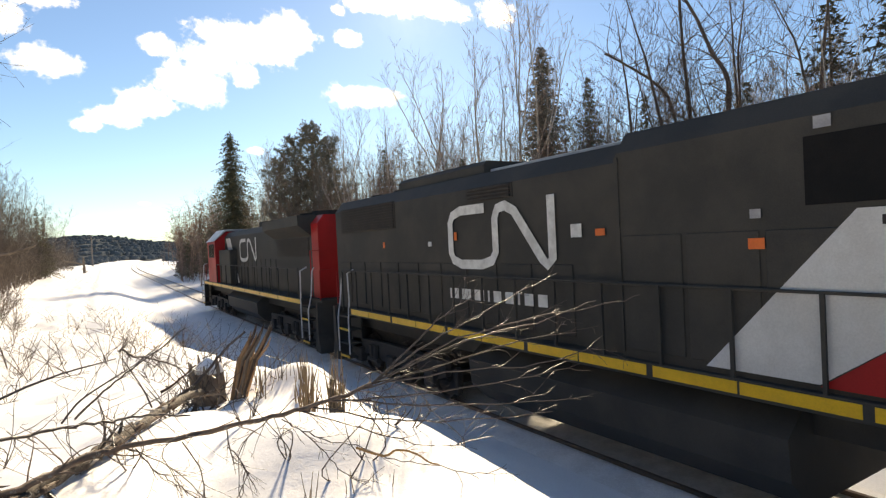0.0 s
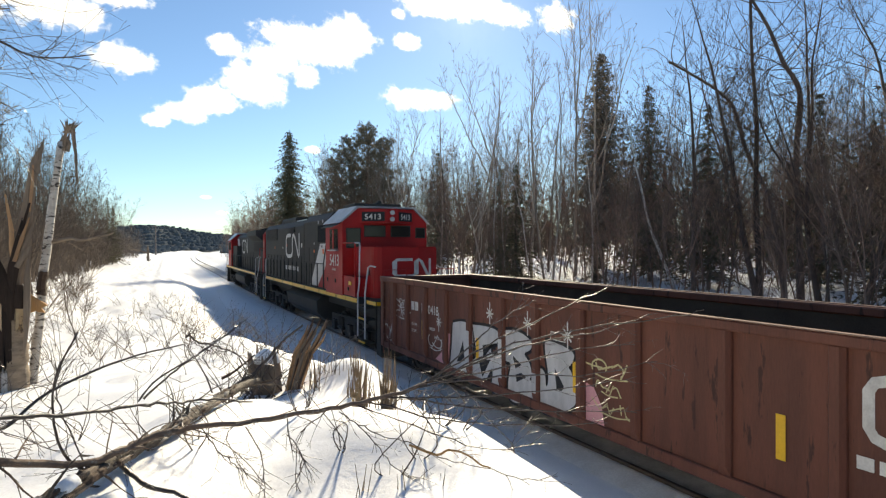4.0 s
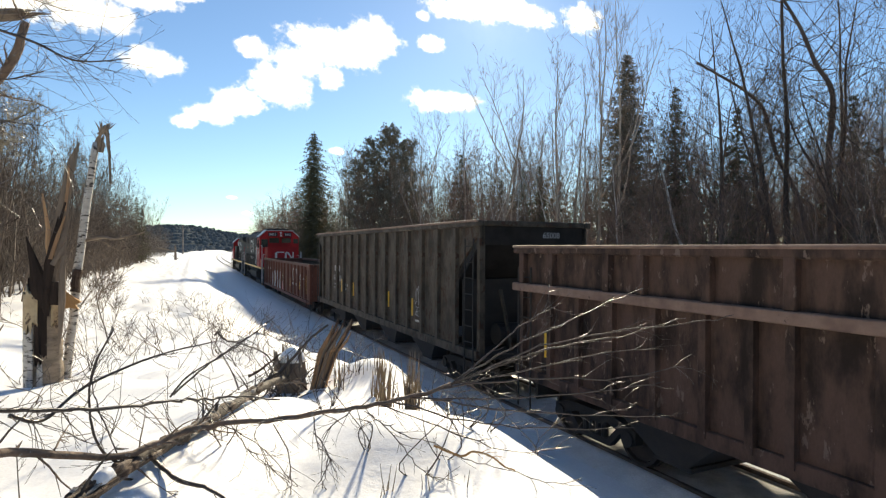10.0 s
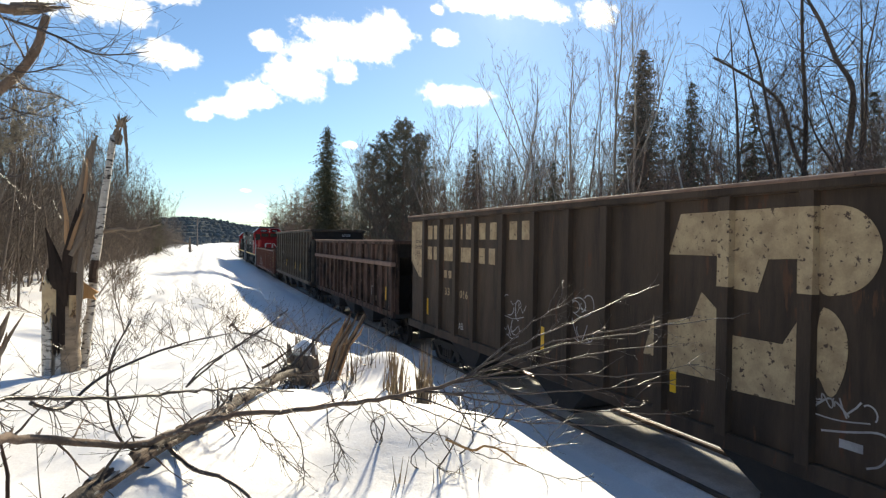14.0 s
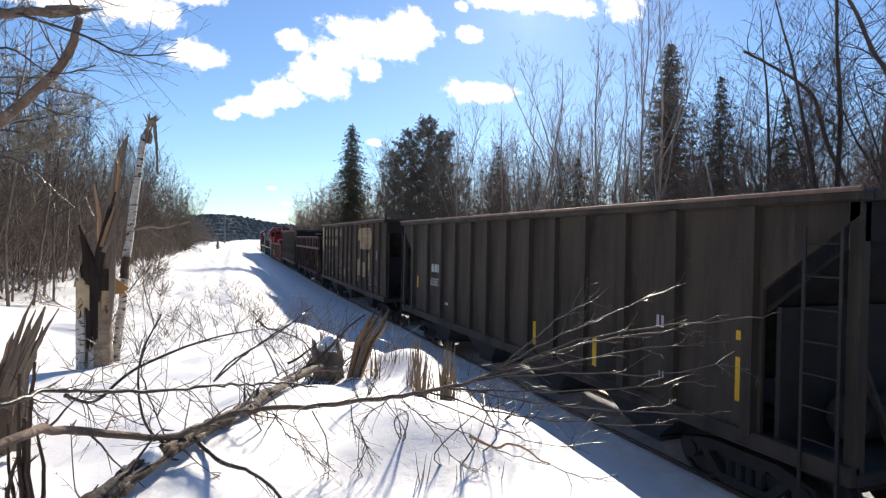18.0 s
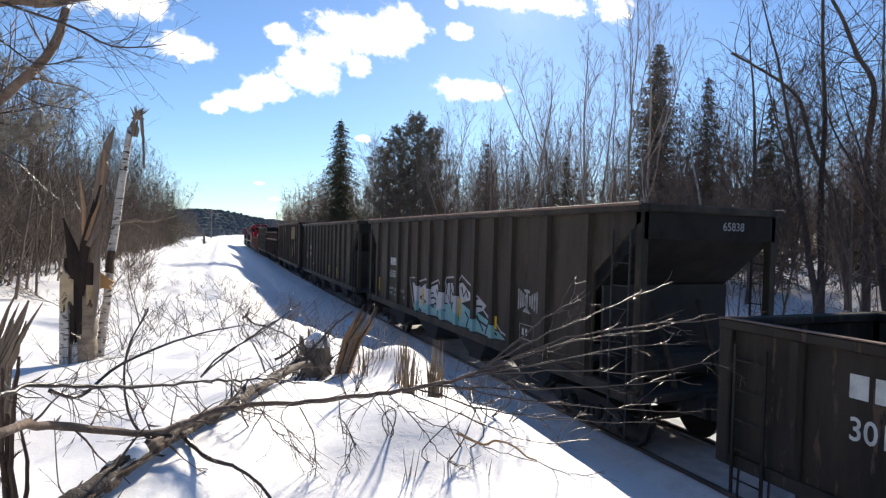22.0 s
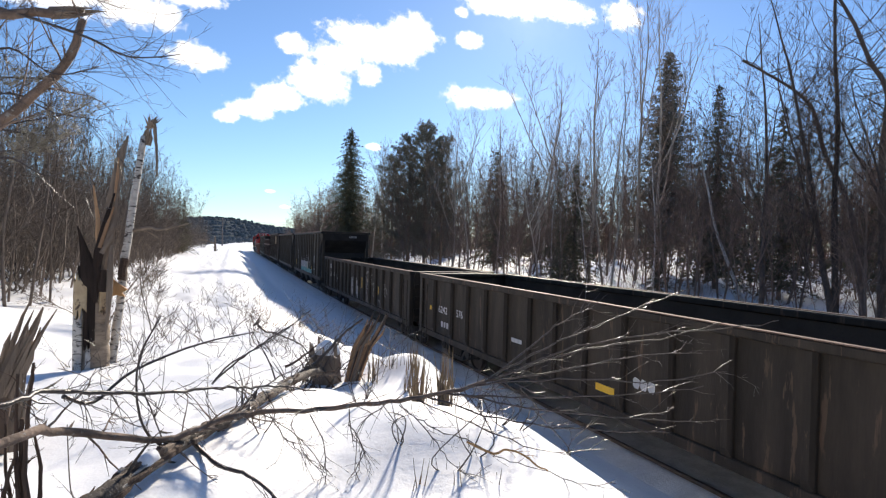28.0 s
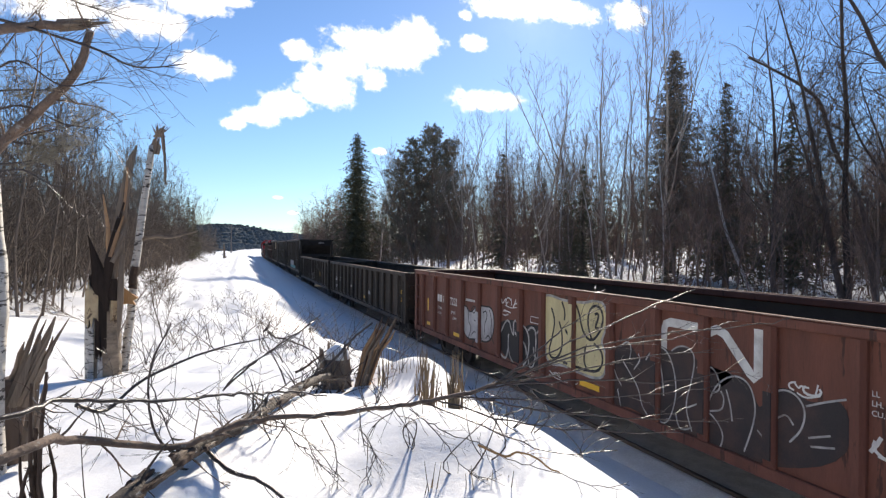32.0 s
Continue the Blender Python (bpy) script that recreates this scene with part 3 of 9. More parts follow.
def build_track():
    road = thing("railway_track", "single railway track half buried in packed snow", "track", kind="structure")
    ss = [-60 + 4 * i for i in range(110)]
    for side in (-0.755, 0.755):
        prof = [(-0.07, -0.17), (0.07, -0.17), (0.07, -0.155), (0.012, -0.135), (0.012, -0.04), (0.036, -0.03), (0.036, 0.0), (-0.036, 0.0), (-0.036, -0.03), (-0.012, -0.04), (-0.012, -0.135), (-0.07, -0.155)]
        n = len(prof)
        verts = [(*line_at(s, side + p[0])[:2], p[1]) for s in ss for p in prof]
        faces = [(i * n + k, i * n + (k + 1) % n, (i + 1) * n + (k + 1) % n, (i + 1) * n + k) for i in range(len(ss) - 1) for k in range(n)]
        part("rail", Geo().add(verts, faces), STEEL_RAIL, road)
    bed = Geo()
    cs = [-1.45, -0.9, -0.82, -0.69, -0.4, 0, 0.4, 0.69, 0.82, 0.9, 1.45]
    zs = [-0.15, -0.08, -0.05, -0.09, -0.06, -0.05, -0.06, -0.09, -0.05, -0.08, -0.15]
    sb = [-30 + 0.8 * i for i in range(200)]
    verts = [(*line_at(s, c)[:2], z + 0.02 * noise.noise(Vector((s * 1.7, c * 3, 2)))) for s in sb for c, z in zip(cs, zs)]
    n = len(cs)
    bed.add(verts, [(i * n + k, i * n + k + 1, (i + 1) * n + k + 1, (i + 1) * n + k) for i in range(len(sb) - 1) for k in range(n - 1) if not 3 <= k <= 6])
    part("track_bed", bed, TRACK_SNOW, road, smooth=True)
    # snow between the rails, with the cars' shade in its colour
    gauge = Geo().add(verts, [(i * n + k, i * n + k + 1, (i + 1) * n + k + 1, (i + 1) * n + k) for i in range(len(sb) - 1) for k in range(3, 7)])
    part("shaded_gauge", gauge, GAUGE_SHADE, road, "snow between the rails, greyed for the shade under cars", smooth=True)


# ---- running gear ----
def shared(name, geo, material, smooth=False):
    me = geo.mesh(name, smooth)
    me.materials.append(material)
    return me


def lathe(profile, n=20):
    """A ring round the x axis through (x, r) pairs."""
    g = Geo()
    verts = [(x, r * math.cos(2 * math.pi * k / n), r * math.sin(2 * math.pi * k / n)) for x, r in profile for k in range(n)]
    faces = [(i * n + k, i * n + (k + 1) % n, (i + 1) * n + (k + 1) % n, (i + 1) * n + k) for i in range(len(profile) - 1) for k in range(n)]
    return g.add(verts, faces + [tuple(range(n)), tuple(range((len(profile) - 1) * n, len(profile) * n))[::-1]])


def wheel_mesh(r):
    g = Geo()
    for s in (-1, 1):
        w = lathe([(s * 0.70, 0.09), (s * 0.70, r + 0.026), (s * 0.735, r + 0.024), (s * 0.745, r), (s * 0.84, r - 0.006), (s * 0.845, r - 0.06), (s * 0.79, r - 0.08), (s * 0.77, 0.16), (s * 0.86, 0.13), (s * 0.86, 0.08)])
        g.add(w.v, w.f)
        g.tube([(s * 0.86, 0, 0), (s * 1.02, 0, 0)], 0.075, 8)
    g.tube([(-0.75, 0, 0), (0.75, 0, 0)], 0.08, 8)
    for k in range(3):       # bolts and casting marks that turn with the wheel
        a = 2 * math.pi * k / 3
        for s in (-1, 1):
            g.box(s * 0.995, s * 1.03, 0.04 * math.cos(a) - 0.012, 0.04 * math.cos(a) + 0.012, 0.04 * math.sin(a) - 0.012, 0.04 * math.sin(a) + 0.012)
    return g


GEAR = {
    "wheel": shared("wheelset", wheel_mesh(0.457), WHEEL),
    "loco_wheel": shared("wheelset", wheel_mesh(0.508), WHEEL),
    "coupler": shared("coupler", Geo().box(-0.09, 0.09, -0.9, 0.15, 0.72, 0.92, 0.02).box(-0.15, 0.13, 0.12, 0.34, 0.66, 0.98, 0.03).box(0.03, 0.16, 0.3, 0.48, 0.69, 0.95, 0.03), UNDER),
}


def frame_mesh():
    """The cast side of a freight truck, with its openings, springs and journal ends."""
    g = Geo()
    g.prism([(-1.05, 0.40), (-1.05, 0.60), (-0.55, 0.72), (0.55, 0.72), (1.05, 0.60), (1.05, 0.40), (0.80, 0.36), (0.70, 0.50), (0.42, 0.58), (-0.42, 0.58), (-0.70, 0.50), (-0.80, 0.36)], "x", -0.08, 0.08)
    g.prism([(-0.70, 0.50), (-0.42, 0.20), (0.42, 0.20), (0.70, 0.50), (0.58, 0.52), (0.36, 0.30), (-0.36, 0.30), (-0.58, 0.52)], "x", -0.07, 0.07)
    for y in (-0.24, -0.08, 0.08, 0.24):
        g.tube([(0, y, 0.28), (0, y, 0.52)], 0.065, 8)
    for y in (-0.889, 0.889):
        g.tube([(-0.12, y, 0.457), (0.10, y, 0.457)], 0.13, 10)
    g.box(-0.06, 0.06, -0.34, 0.34, 0.52, 0.60)
    return g


GEAR["frame"] = shared("side_frame", frame_mesh(), UNDER)
GEAR["bolster"] = shared("truck", Geo().box(-0.98, 0.98, -0.2, 0.2, 0.42, 0.66, 0.03).box(-0.8, 0.8, -0.62, -0.5, 0.36, 0.5).box(-0.8, 0.8, 0.5, 0.62, 0.36, 0.5).tube([(0, 0, 0.6), (0, 0, 0.85)], 0.2, 12), UNDER)
TURNING = []          # every wheelset, with its radius


def truck(car, y):
    tr = part("truck", GEAR["bolster"], None, car)
    tr.matrix_basis = pose(0, y, 0)
    for s in (-1, 1):
        part("side_frame", GEAR["frame"], None, tr).matrix_basis = pose(s * 0.99, 0, 0)
    for d in (-0.889, 0.889):
        w = part("wheelset", GEAR["wheel"], None, tr)
        w.matrix_basis = pose(0, d, 0.457)
        TURNING.append((w, d, 0.457, 0.457))
    return tr


def couplers(car, half):
    for s in (-1, 1):
        part("coupler", GEAR["coupler"], None, car).matrix_basis = pose(0, s * (half + 0.05), 0, 0, 0, 0 if s > 0 else 180)


def ladder(car, y, x, z0, z1, material, along=True):
    g = Geo()
    n = max(2, round((z1 - z0) / 0.38))
    for e in (-0.21, 0.21):
        g.box(x - 0.012, x + 0.012, y + e - 0.018, y + e + 0.018, z0, z1)
    for k in range(n):
        z = z0 + (z1 - z0) * (k + 0.5) / n
        g.tube([(x, y - 0.21, z), (x, y + 0.21, z)], 0.012, 5)
    return part("ladder", g, material, car)


def tape(car, y, z, high=0.42, wide=0.11, x=-1.476):
    return part("reflector", Geo().box(x - 0.002, x + 0.002, y - wide / 2, y + wide / 2, z, z + high), YELLOW, car, "yellow reflector")


# ---- cars ----
def gondola(label, half, top, ribs, paint, inner=None, low=0.78, name="gondola_car"):
    """A low-sided open car: sides, ribs, rims, ends, floor, trucks."""
    car = thing(name, label, "freight car", "cars of the train")
    for s in (-1, 1):
        part("side_panel", Geo().box(s * 1.42, s * 1.47, -half, half, low, top - 0.06), paint, car)
        # thin liner added, the shade inside the car put into its colour
        part("shade_liner", Geo().box(s * 1.40, s * 1.417, -half + 0.06, half - 0.06, 1.05, top - 0.14), inner or INSIDE, car)
        part("top_rim", Geo().box(s * 1.36, s * 1.57, -half - 0.03, half + 0.03, top - 0.13, top, 0.02), paint, car)
        # pale strip paints the bright sunlit line along the rim
        part("sunlit_rim_edge", Geo().box(s * 1.49, s * 1.575, -half - 0.03, half + 0.03, top, top + 0.014, 0.004), BELT, car, "worn rim edge, paled for the sunlit line")
        part("side_sill", Geo().box(s * 1.40, s * 1.535, -half, half, low - 0.06, low + 0.10, 0.015), paint, car)
    rib = shared("rib", Geo().prism([(-0.085, low + 0.1), (0.085, low + 0.1), (0.085, top - 0.13), (-0.085, top - 0.13)], "x", 0, 0.045)
                 .add([(0.045, -0.085, low + 0.1), (0.045, 0.085, low + 0.1), (0.045, 0.085, top - 0.13), (0.045, -0.085, top - 0.13), (0.10, -0.05, low + 0.22), (0.10, 0.05, low + 0.22), (0.10, 0.05, top - 0.13), (0.10, -0.05, top - 0.13)],
                      [(0, 1, 5, 4), (1, 2, 6, 5), (3, 0, 4, 7), (4, 5, 6, 7)]), paint)
    for y in ribs:
        for s in (-1, 1):
            part("rib", rib, None, car).matrix_basis = pose(s * 1.47, y, 0, 0, 0, 0 if s > 0 else 180)
    for s in (-1, 1):
        part("end_panel", Geo().box(-1.42, 1.42, s * (half - 0.05), s * half, low + 0.1, top - 0.08), paint, car)
        for z in (1.25, 1.65, 2.05):
            part("end_rib", Geo().box(-1.40, 1.40, s * half, s * (half + 0.07), z - 0.06, z + 0.06), paint, car)
        part("end_rim", Geo().box(-1.36, 1.36, s * (half - 0.14), s * (half + 0.06), top - 0.12, top, 0.02), paint, car)
        for e in (-1, 1):
            part("corner_post", Geo().box(e * 1.40, e * 1.55, s * (half - 0.16), s * (half + 0.03), low - 0.05, top - 0.1, 0.02), paint, car)
        truck(car, s * (half - 1.9))
    part("floor", Geo().box(-1.42, 1.42, -half, half, 0.98, 1.05), inner or INSIDE, car)
    part("centre_sill", Geo().box(-0.22, 0.22, -half - 0.2, half + 0.2, 0.66, 0.98).box(-1.35, 1.35, -0.2, 0.2, 0.72, 0.98).box(-1.35, 1.35, half * 0.45 - 0.1, half * 0.45 + 0.1, 0.78, 0.98).box(-1.35, 1.35, -half * 0.45 - 0.1, -half * 0.45 + 0.1, 0.78, 0.98), UNDER, car)
    couplers(car, half)
    for s in (-1, 1):
        ladder(car, s * (half - 0.45), -1.56, 0.42, top - 0.3, paint)
        g = Geo().tube([(-1.5, s * (half - 0.1) - 0.2, low), (-1.52, s * (half - 0.1) - 0.2, 0.32), (-1.52, s * (half - 0.1) - 0.62, 0.32), (-1.5, s * (half - 0.1) - 0.62, low)], 0.016, 5)
        part("stirrup", g, UNDER, car)
    return car


def hopper(label, half, top, ribs, paint, seam=None, low=1.14, name="hopper_car", slope=2.6, rib_wide=0.20, posts=True, bays=(4.5, 1.55, -1.5, -4.4)):
    """A tall open car with sloping end sheets, ribbed sides and hoppers between the trucks."""
    car = thing(name, label, "freight car", "cars of the train")
    cut = 1.15 if posts else 0.0
    for s in (-1, 1):
        poly = [(-half + cut, low), (half - cut, low), (half - cut, 2.95), (half - 0.03, top - 0.28), (half - 0.03, top - 0.06), (-half + 0.03, top - 0.06), (-half + 0.03, top - 0.28), (-half + cut, 2.95)]
        part("side_panel", Geo().prism(poly, "x", s * 1.42, s * 1.47), paint, car)
        part("top_rim", Geo().box(s * 1.36, s * 1.58, -half - 0.05, half + 0.05, top - 0.14, top, 0.025), paint, car)
        # pale pipe added for the thin line of sun on the rim
        part("sunlit_rim_edge", Geo().tube([(s * 1.57, -half - 0.05, top - 0.01), (s * 1.57, half + 0.05, top - 0.01)], 0.028, 8), BELT, car, "worn rim edge, paled for the sunlit line")
        part("side_sill", Geo().box(s * 1.40, s * 1.55, -half, half, low - 0.16, low + 0.05, 0.015), paint, car)
    w = rib_wide / 2
    rib = shared("rib", Geo().add([(0, -w, low), (0, w, low), (0.09, w * 0.8, low), (0.09, -w * 0.8, low), (0, -w, top - 0.13), (0, w, top - 0.13), (0.09, w * 0.8, top - 0.13), (0.09, -w * 0.8, top - 0.13)],
                                  [(0, 3, 2, 1), (1, 2, 6, 5), (2, 3, 7, 6), (3, 0, 4, 7), (4, 5, 6, 7)]), paint)
    for y in ribs:
        for s in (-1, 1):
            part("rib", rib, None, car).matrix_basis = pose(s * 1.47, y, 0, 0, 0, 0 if s > 0 else 180)
    if seam:
        for s in (-1, 1):
            part("seam_strip", Geo().box(s * 1.47, s * 1.482, -half + cut, half - cut, seam - 0.03, seam + 0.03), paint, car)
    for s in (-1, 1):
        z0 = 1.45
        part("end_slope", Geo().prism([(s * (half - 0.02), top - 0.5), (s * (half - 0.08), top - 0.5), (s * (half - slope - 0.06), z0), (s * (half - slope), z0 - 0.05)] if s > 0 else
                                      [(s * (half - slope), z0 - 0.05), (s * (half - slope - 0.06), z0), (s * (half - 0.08), top - 0.5), (s * (half - 0.02), top - 0.5)], "x", -1.42, 1.42), END_SHADE, car, "sloping end sheet, darkened for shade")
        part("end_panel", Geo().box(-1.42, 1.42, s * (half - 0.06), s * half, top - 0.55, top - 0.05), END_SHADE, car)
        part("end_rim", Geo().box(-1.36, 1.36, s * (half - 0.1), s * (half + 0.06), top - 0.12, top, 0.02), paint, car)
        part("end_platform", Geo().box(-1.45, 1.45, s * (half - 1.7), s * (half + 0.02), 0.98, 1.12, 0.015), UNDER, car)
        for e in (-1, 1):
            part("end_post", Geo().box(e * 1.33, e * 1.47, s * (half - 0.14), s * half, 1.1, top - 0.1, 0.01), paint, car)
        # dark plate added to blacken the open end below the slope
        part("end_fill_plate", Geo().box(-1.36, 1.36, half - 0.50, half - 0.44, 0.62, 3.0) if s > 0 else Geo().box(-1.4, 1.4, 0.95 - half, 1.01 - half, 1.1, 2.75), UNDER, car)
        part("brake_reservoir", Geo().tube([(-0.7, s * (half - 0.62), 1.45), (0.75, s * (half - 0.62), 1.45)], 0.26, 12), UNDER, car)
        for x in (-0.5, 0.5):
            part("end_strut", Geo().tube([(x, s * (half - 0.2), 1.1), (x, s * (half - 0.75), 2.5)], 0.05, 4), paint, car)
        truck(car, s * (half - 1.75))
        if name != "coal_car":
            ladder(car, s * (half - 0.35), -1.56, 0.45, top - 0.4, UNDER)
        ladder(car, s * (half - 0.35), 1.56, 0.45, top - 0.4, UNDER)
    for c in bays:
        part("hopper_bay", Geo().add([(-1.41, c - 1.15, low), (1.41, c - 1.15, low), (1.41, c + 1.15, low), (-1.41, c + 1.15, low), (-1.2, c - 0.30, 0.46), (1.2, c - 0.30, 0.46), (1.2, c + 0.30, 0.46), (-1.2, c + 0.30, 0.46)],
                                     [(0, 1, 5, 4), (1, 2, 6, 5), (2, 3, 7, 6), (3, 0, 4, 7), (7, 6, 5, 4), (0, 3, 2, 1)]), UNDER, car)
        part("bay_gate", Geo().box(-1.2, 1.2, c - 0.36, c + 0.36, 0.40, 0.47, 0.01), UNDER, car)
    part("centre_sill", Geo().box(-0.25, 0.25, -half - 0.2, half + 0.2, 0.7, 1.05), UNDER, car)
    couplers(car, half)
    return car


TRAIN = []          # each car with the place of its middle along the train


def put(car, front, rear):
    TRAIN.append((car, (front + rear) / 2))
    return car


# ---- locomotives ----
def loco_truck(car, y):
    tr = part("truck", Geo().box(-0.95, 0.95, -0.35, 0.35, 0.55, 0.85, 0.03), UNDER, car)
    tr.matrix_basis = pose(0, y, 0)
    for s in (-1, 1):
        g = Geo().prism([(-2.45, 0.62), (-2.45, 0.92), (-0.3, 0.98), (0.3, 0.98), (2.45, 0.92), (2.45, 0.62), (2.1, 0.5), (1.1, 0.62), (0.6, 0.5), (-0.6, 0.5), (-1.1, 0.62), (-2.1, 0.5)], "x", s * 1.0, s * 1.16)
        for d in (-1.9, 0, 1.9):
            g.box(s * 1.1, s * 1.28, d - 0.2, d + 0.2, 0.34, 0.72, 0.02)
        for d in (-1.0, 1.0):
            for k in (-0.12, 0.12):
                g.tube([(s * 1.2, d + k, 0.55), (s * 1.2, d + k, 0.88)], 0.09, 8)
            g.tube([(s * 1.22, d - 0.3, 0.5), (s * 1.22, d + 0.3, 0.5)], 0.07, 8)
        part("side_frame", g, UNDER, tr)
    for d in (-1.9, 0, 1.9):
        part("traction_motor", Geo().prism([(d + 0.20, 0.20), (d + 0.95, 0.16), (d + 1.05, 0.40), (d + 0.95, 0.80), (d + 0.25, 0.84), (d + 0.12, 0.52)], "x", -0.62, 0.62), UNDER, tr)
        for s in (-1, 1):
            part("brake_rigging", Geo().box(s * 0.84, s * 0.98, d - 0.72, d - 0.56, 0.22, 0.80, 0.02), UNDER, tr)
    part("truck_frame", Geo().box(-0.66, 0.66, -2.3, 2.3, 0.86, 1.12, 0.02), UNDER, tr)
    for d in (-1.9, 0, 1.9):
        w = part("wheelset", GEAR["loco_wheel"], None, tr)
        w.matrix_basis = pose(0, d, 0.508)
        TURNING.append((w, d, 0.508, 0.508))


def handrail(car, pts, r=0.02, material=None, name="handrail"):
    return part(name, Geo().tube(pts, r, 6), material or LOCO_BLACK, car)


def hood(y0, y1, w, top, low=1.83, slant=0.28):
    return Geo().prism([(-w, low), (w, low), (w, top - slant), (w - slant * 0.8, top), (-w + slant * 0.8, top), (-w, top - slant)], "y", y0, y1)


def frame_and_tank(car, half, tank, inset=0.0, rear_rails=True):
    """Underframe with its yellow edge, fuel tank, trucks, steps (set in from the ends) and couplers."""
    part("underframe", Geo().box(-1.52, 1.52, -half + 1.15 + inset, half - 1.15 - inset, 1.62, 1.83, 0.01).box(-0.9, 0.9, -half + 0.3, half - 0.3, 1.2, 1.64).box(-1.2, 1.2, -half, -half + 1.2 + inset, 1.74, 1.83).box(-1.2, 1.2, half - 1.2 - inset, half, 1.74, 1.83), LOCO_BLACK, car)
    n = 14
    for s in (-1, 1):
        for k in range(n):
            a = -half + 1.25 + inset + (2 * half - 2.5 - 2 * inset) * k / n
            b = a + (2 * half - 2.5 - 2 * inset) / n - (0.10 if k % 2 else 0.03)
            part("sill_stripe", Geo().box(s * 1.52, s * 1.526, a, b, 1.66, 1.80), YELLOW, car)
    part("fuel_tank", Geo().prism([(-1.0, 0.42), (1.0, 0.42), (1.38, 0.78), (1.42, 1.25), (1.1, 1.5), (-1.1, 1.5), (-1.42, 1.25), (-1.38, 0.78)], "y", *tank), LOCO_BLACK, car)
    for s in (-1, 1):
        loco_truck(car, s * 6.75)
        part("plow", Geo().prism([(s * (half - 0.35), 0.2), (s * (half + 0.12), 0.16), (s * (half - 0.05), 0.75), (s * (half - 0.05), 1.75), (s * (half - 0.18), 1.75)], "x", -1.35, 1.35), LOCO_BLACK, car)
        for e in (-1, 1):
            g = Geo()
            for k in range(4):
                z = 0.42 + 0.37 * k
                g.box(e * 1.15, e * 1.52, s * (half - 1.1 - inset), s * (half - 0.45 - inset), z, z + 0.05)
            g.box(e * 1.12, e * 1.16, s * (half - 1.12 - inset), s * (half - 0.42 - inset), 0.4, 1.8)
            part("step_well", g, LOCO_BLACK, car)
            for k in (0, 2):
                part("step_edge", Geo().box(e * 1.515, e * 1.53, s * (half - 1.1 - inset), s * (half - 0.45 - inset), 0.43 + 0.37 * k, 0.49 + 0.37 * k), YELLOW, car)
            for d in (0.40, 1.14):
                if e < 0 and s < 0 and not rear_rails:
                    continue
                y = s * (half - d - inset)
                handrail(car, [(e * 1.53, y, 0.55), (e * 1.53, y, 1.5), (e * (1.50 if d > 1 else 1.42), y - s * (0.05 if d > 1 else -0.05), 2.0), (e * (1.50 if d > 1 else 1.35), y, 2.75), (e * 1.28, y, 2.86)], 0.022, RAIL_GREY, "grab_rail")
        part("end_rail", Geo().tube([(-1.2, s * (half - 0.1), 1.8), (-1.2, s * (half - 0.1), 2.78), (-0.45, s * (half - 0.1), 2.78), (-0.45, s * (half - 0.1), 1.8)], 0.02, 6), LOCO_RED, car)
        part("end_rail", Geo().tube([(1.2, s * (half - 0.1), 1.8), (1.2, s * (half - 0.1), 2.78), (0.45, s * (half - 0.1), 2.78), (0.45, s * (half - 0.1), 1.8)], 0.02, 6), LOCO_RED, car)
        for e in (-0.75, -0.55, 0.55, 0.75):
            part("air_hose", Geo().tube([(e, s * (half + 0.02), 1.0), (e, s * (half + 0.22), 0.8), (e + 0.03, s * (half + 0.25), 0.45), (e + 0.1, s * (half + 0.2), 0.3)], 0.025, 6), UNDER, car)
    couplers(car, half)


def side_rails(car, ya, yb, n, z=2.82):
    for s in (-1, 1):
        handrail(car, [(s * 1.49, ya, z), (s * 1.49, yb, z)], 0.02)
        for k in range(n):
            y = ya + (yb - ya) * k / (n - 1)
            part("rail_post", Geo().box(s * 1.475, s * 1.515, y - 0.02, y + 0.02, 1.7, z), LOCO_BLACK, car)


def louvres(car, y0, y1, z0, z1, w, material, n=8):
    for s in (-1, 1):
        panel = part("louvre", Geo().box(s * (w + 0.001), s * (w + 0.012), y0, y1, z0, z1), material, car)
        for k in range(n):
            z = z0 + (z1 - z0) * (k + 0.5) / n
            part("slat", Geo().box(s * w, s * (w + 0.045), y0 + 0.05, y1 - 0.05, z - 0.015, z + 0.02), material, panel)


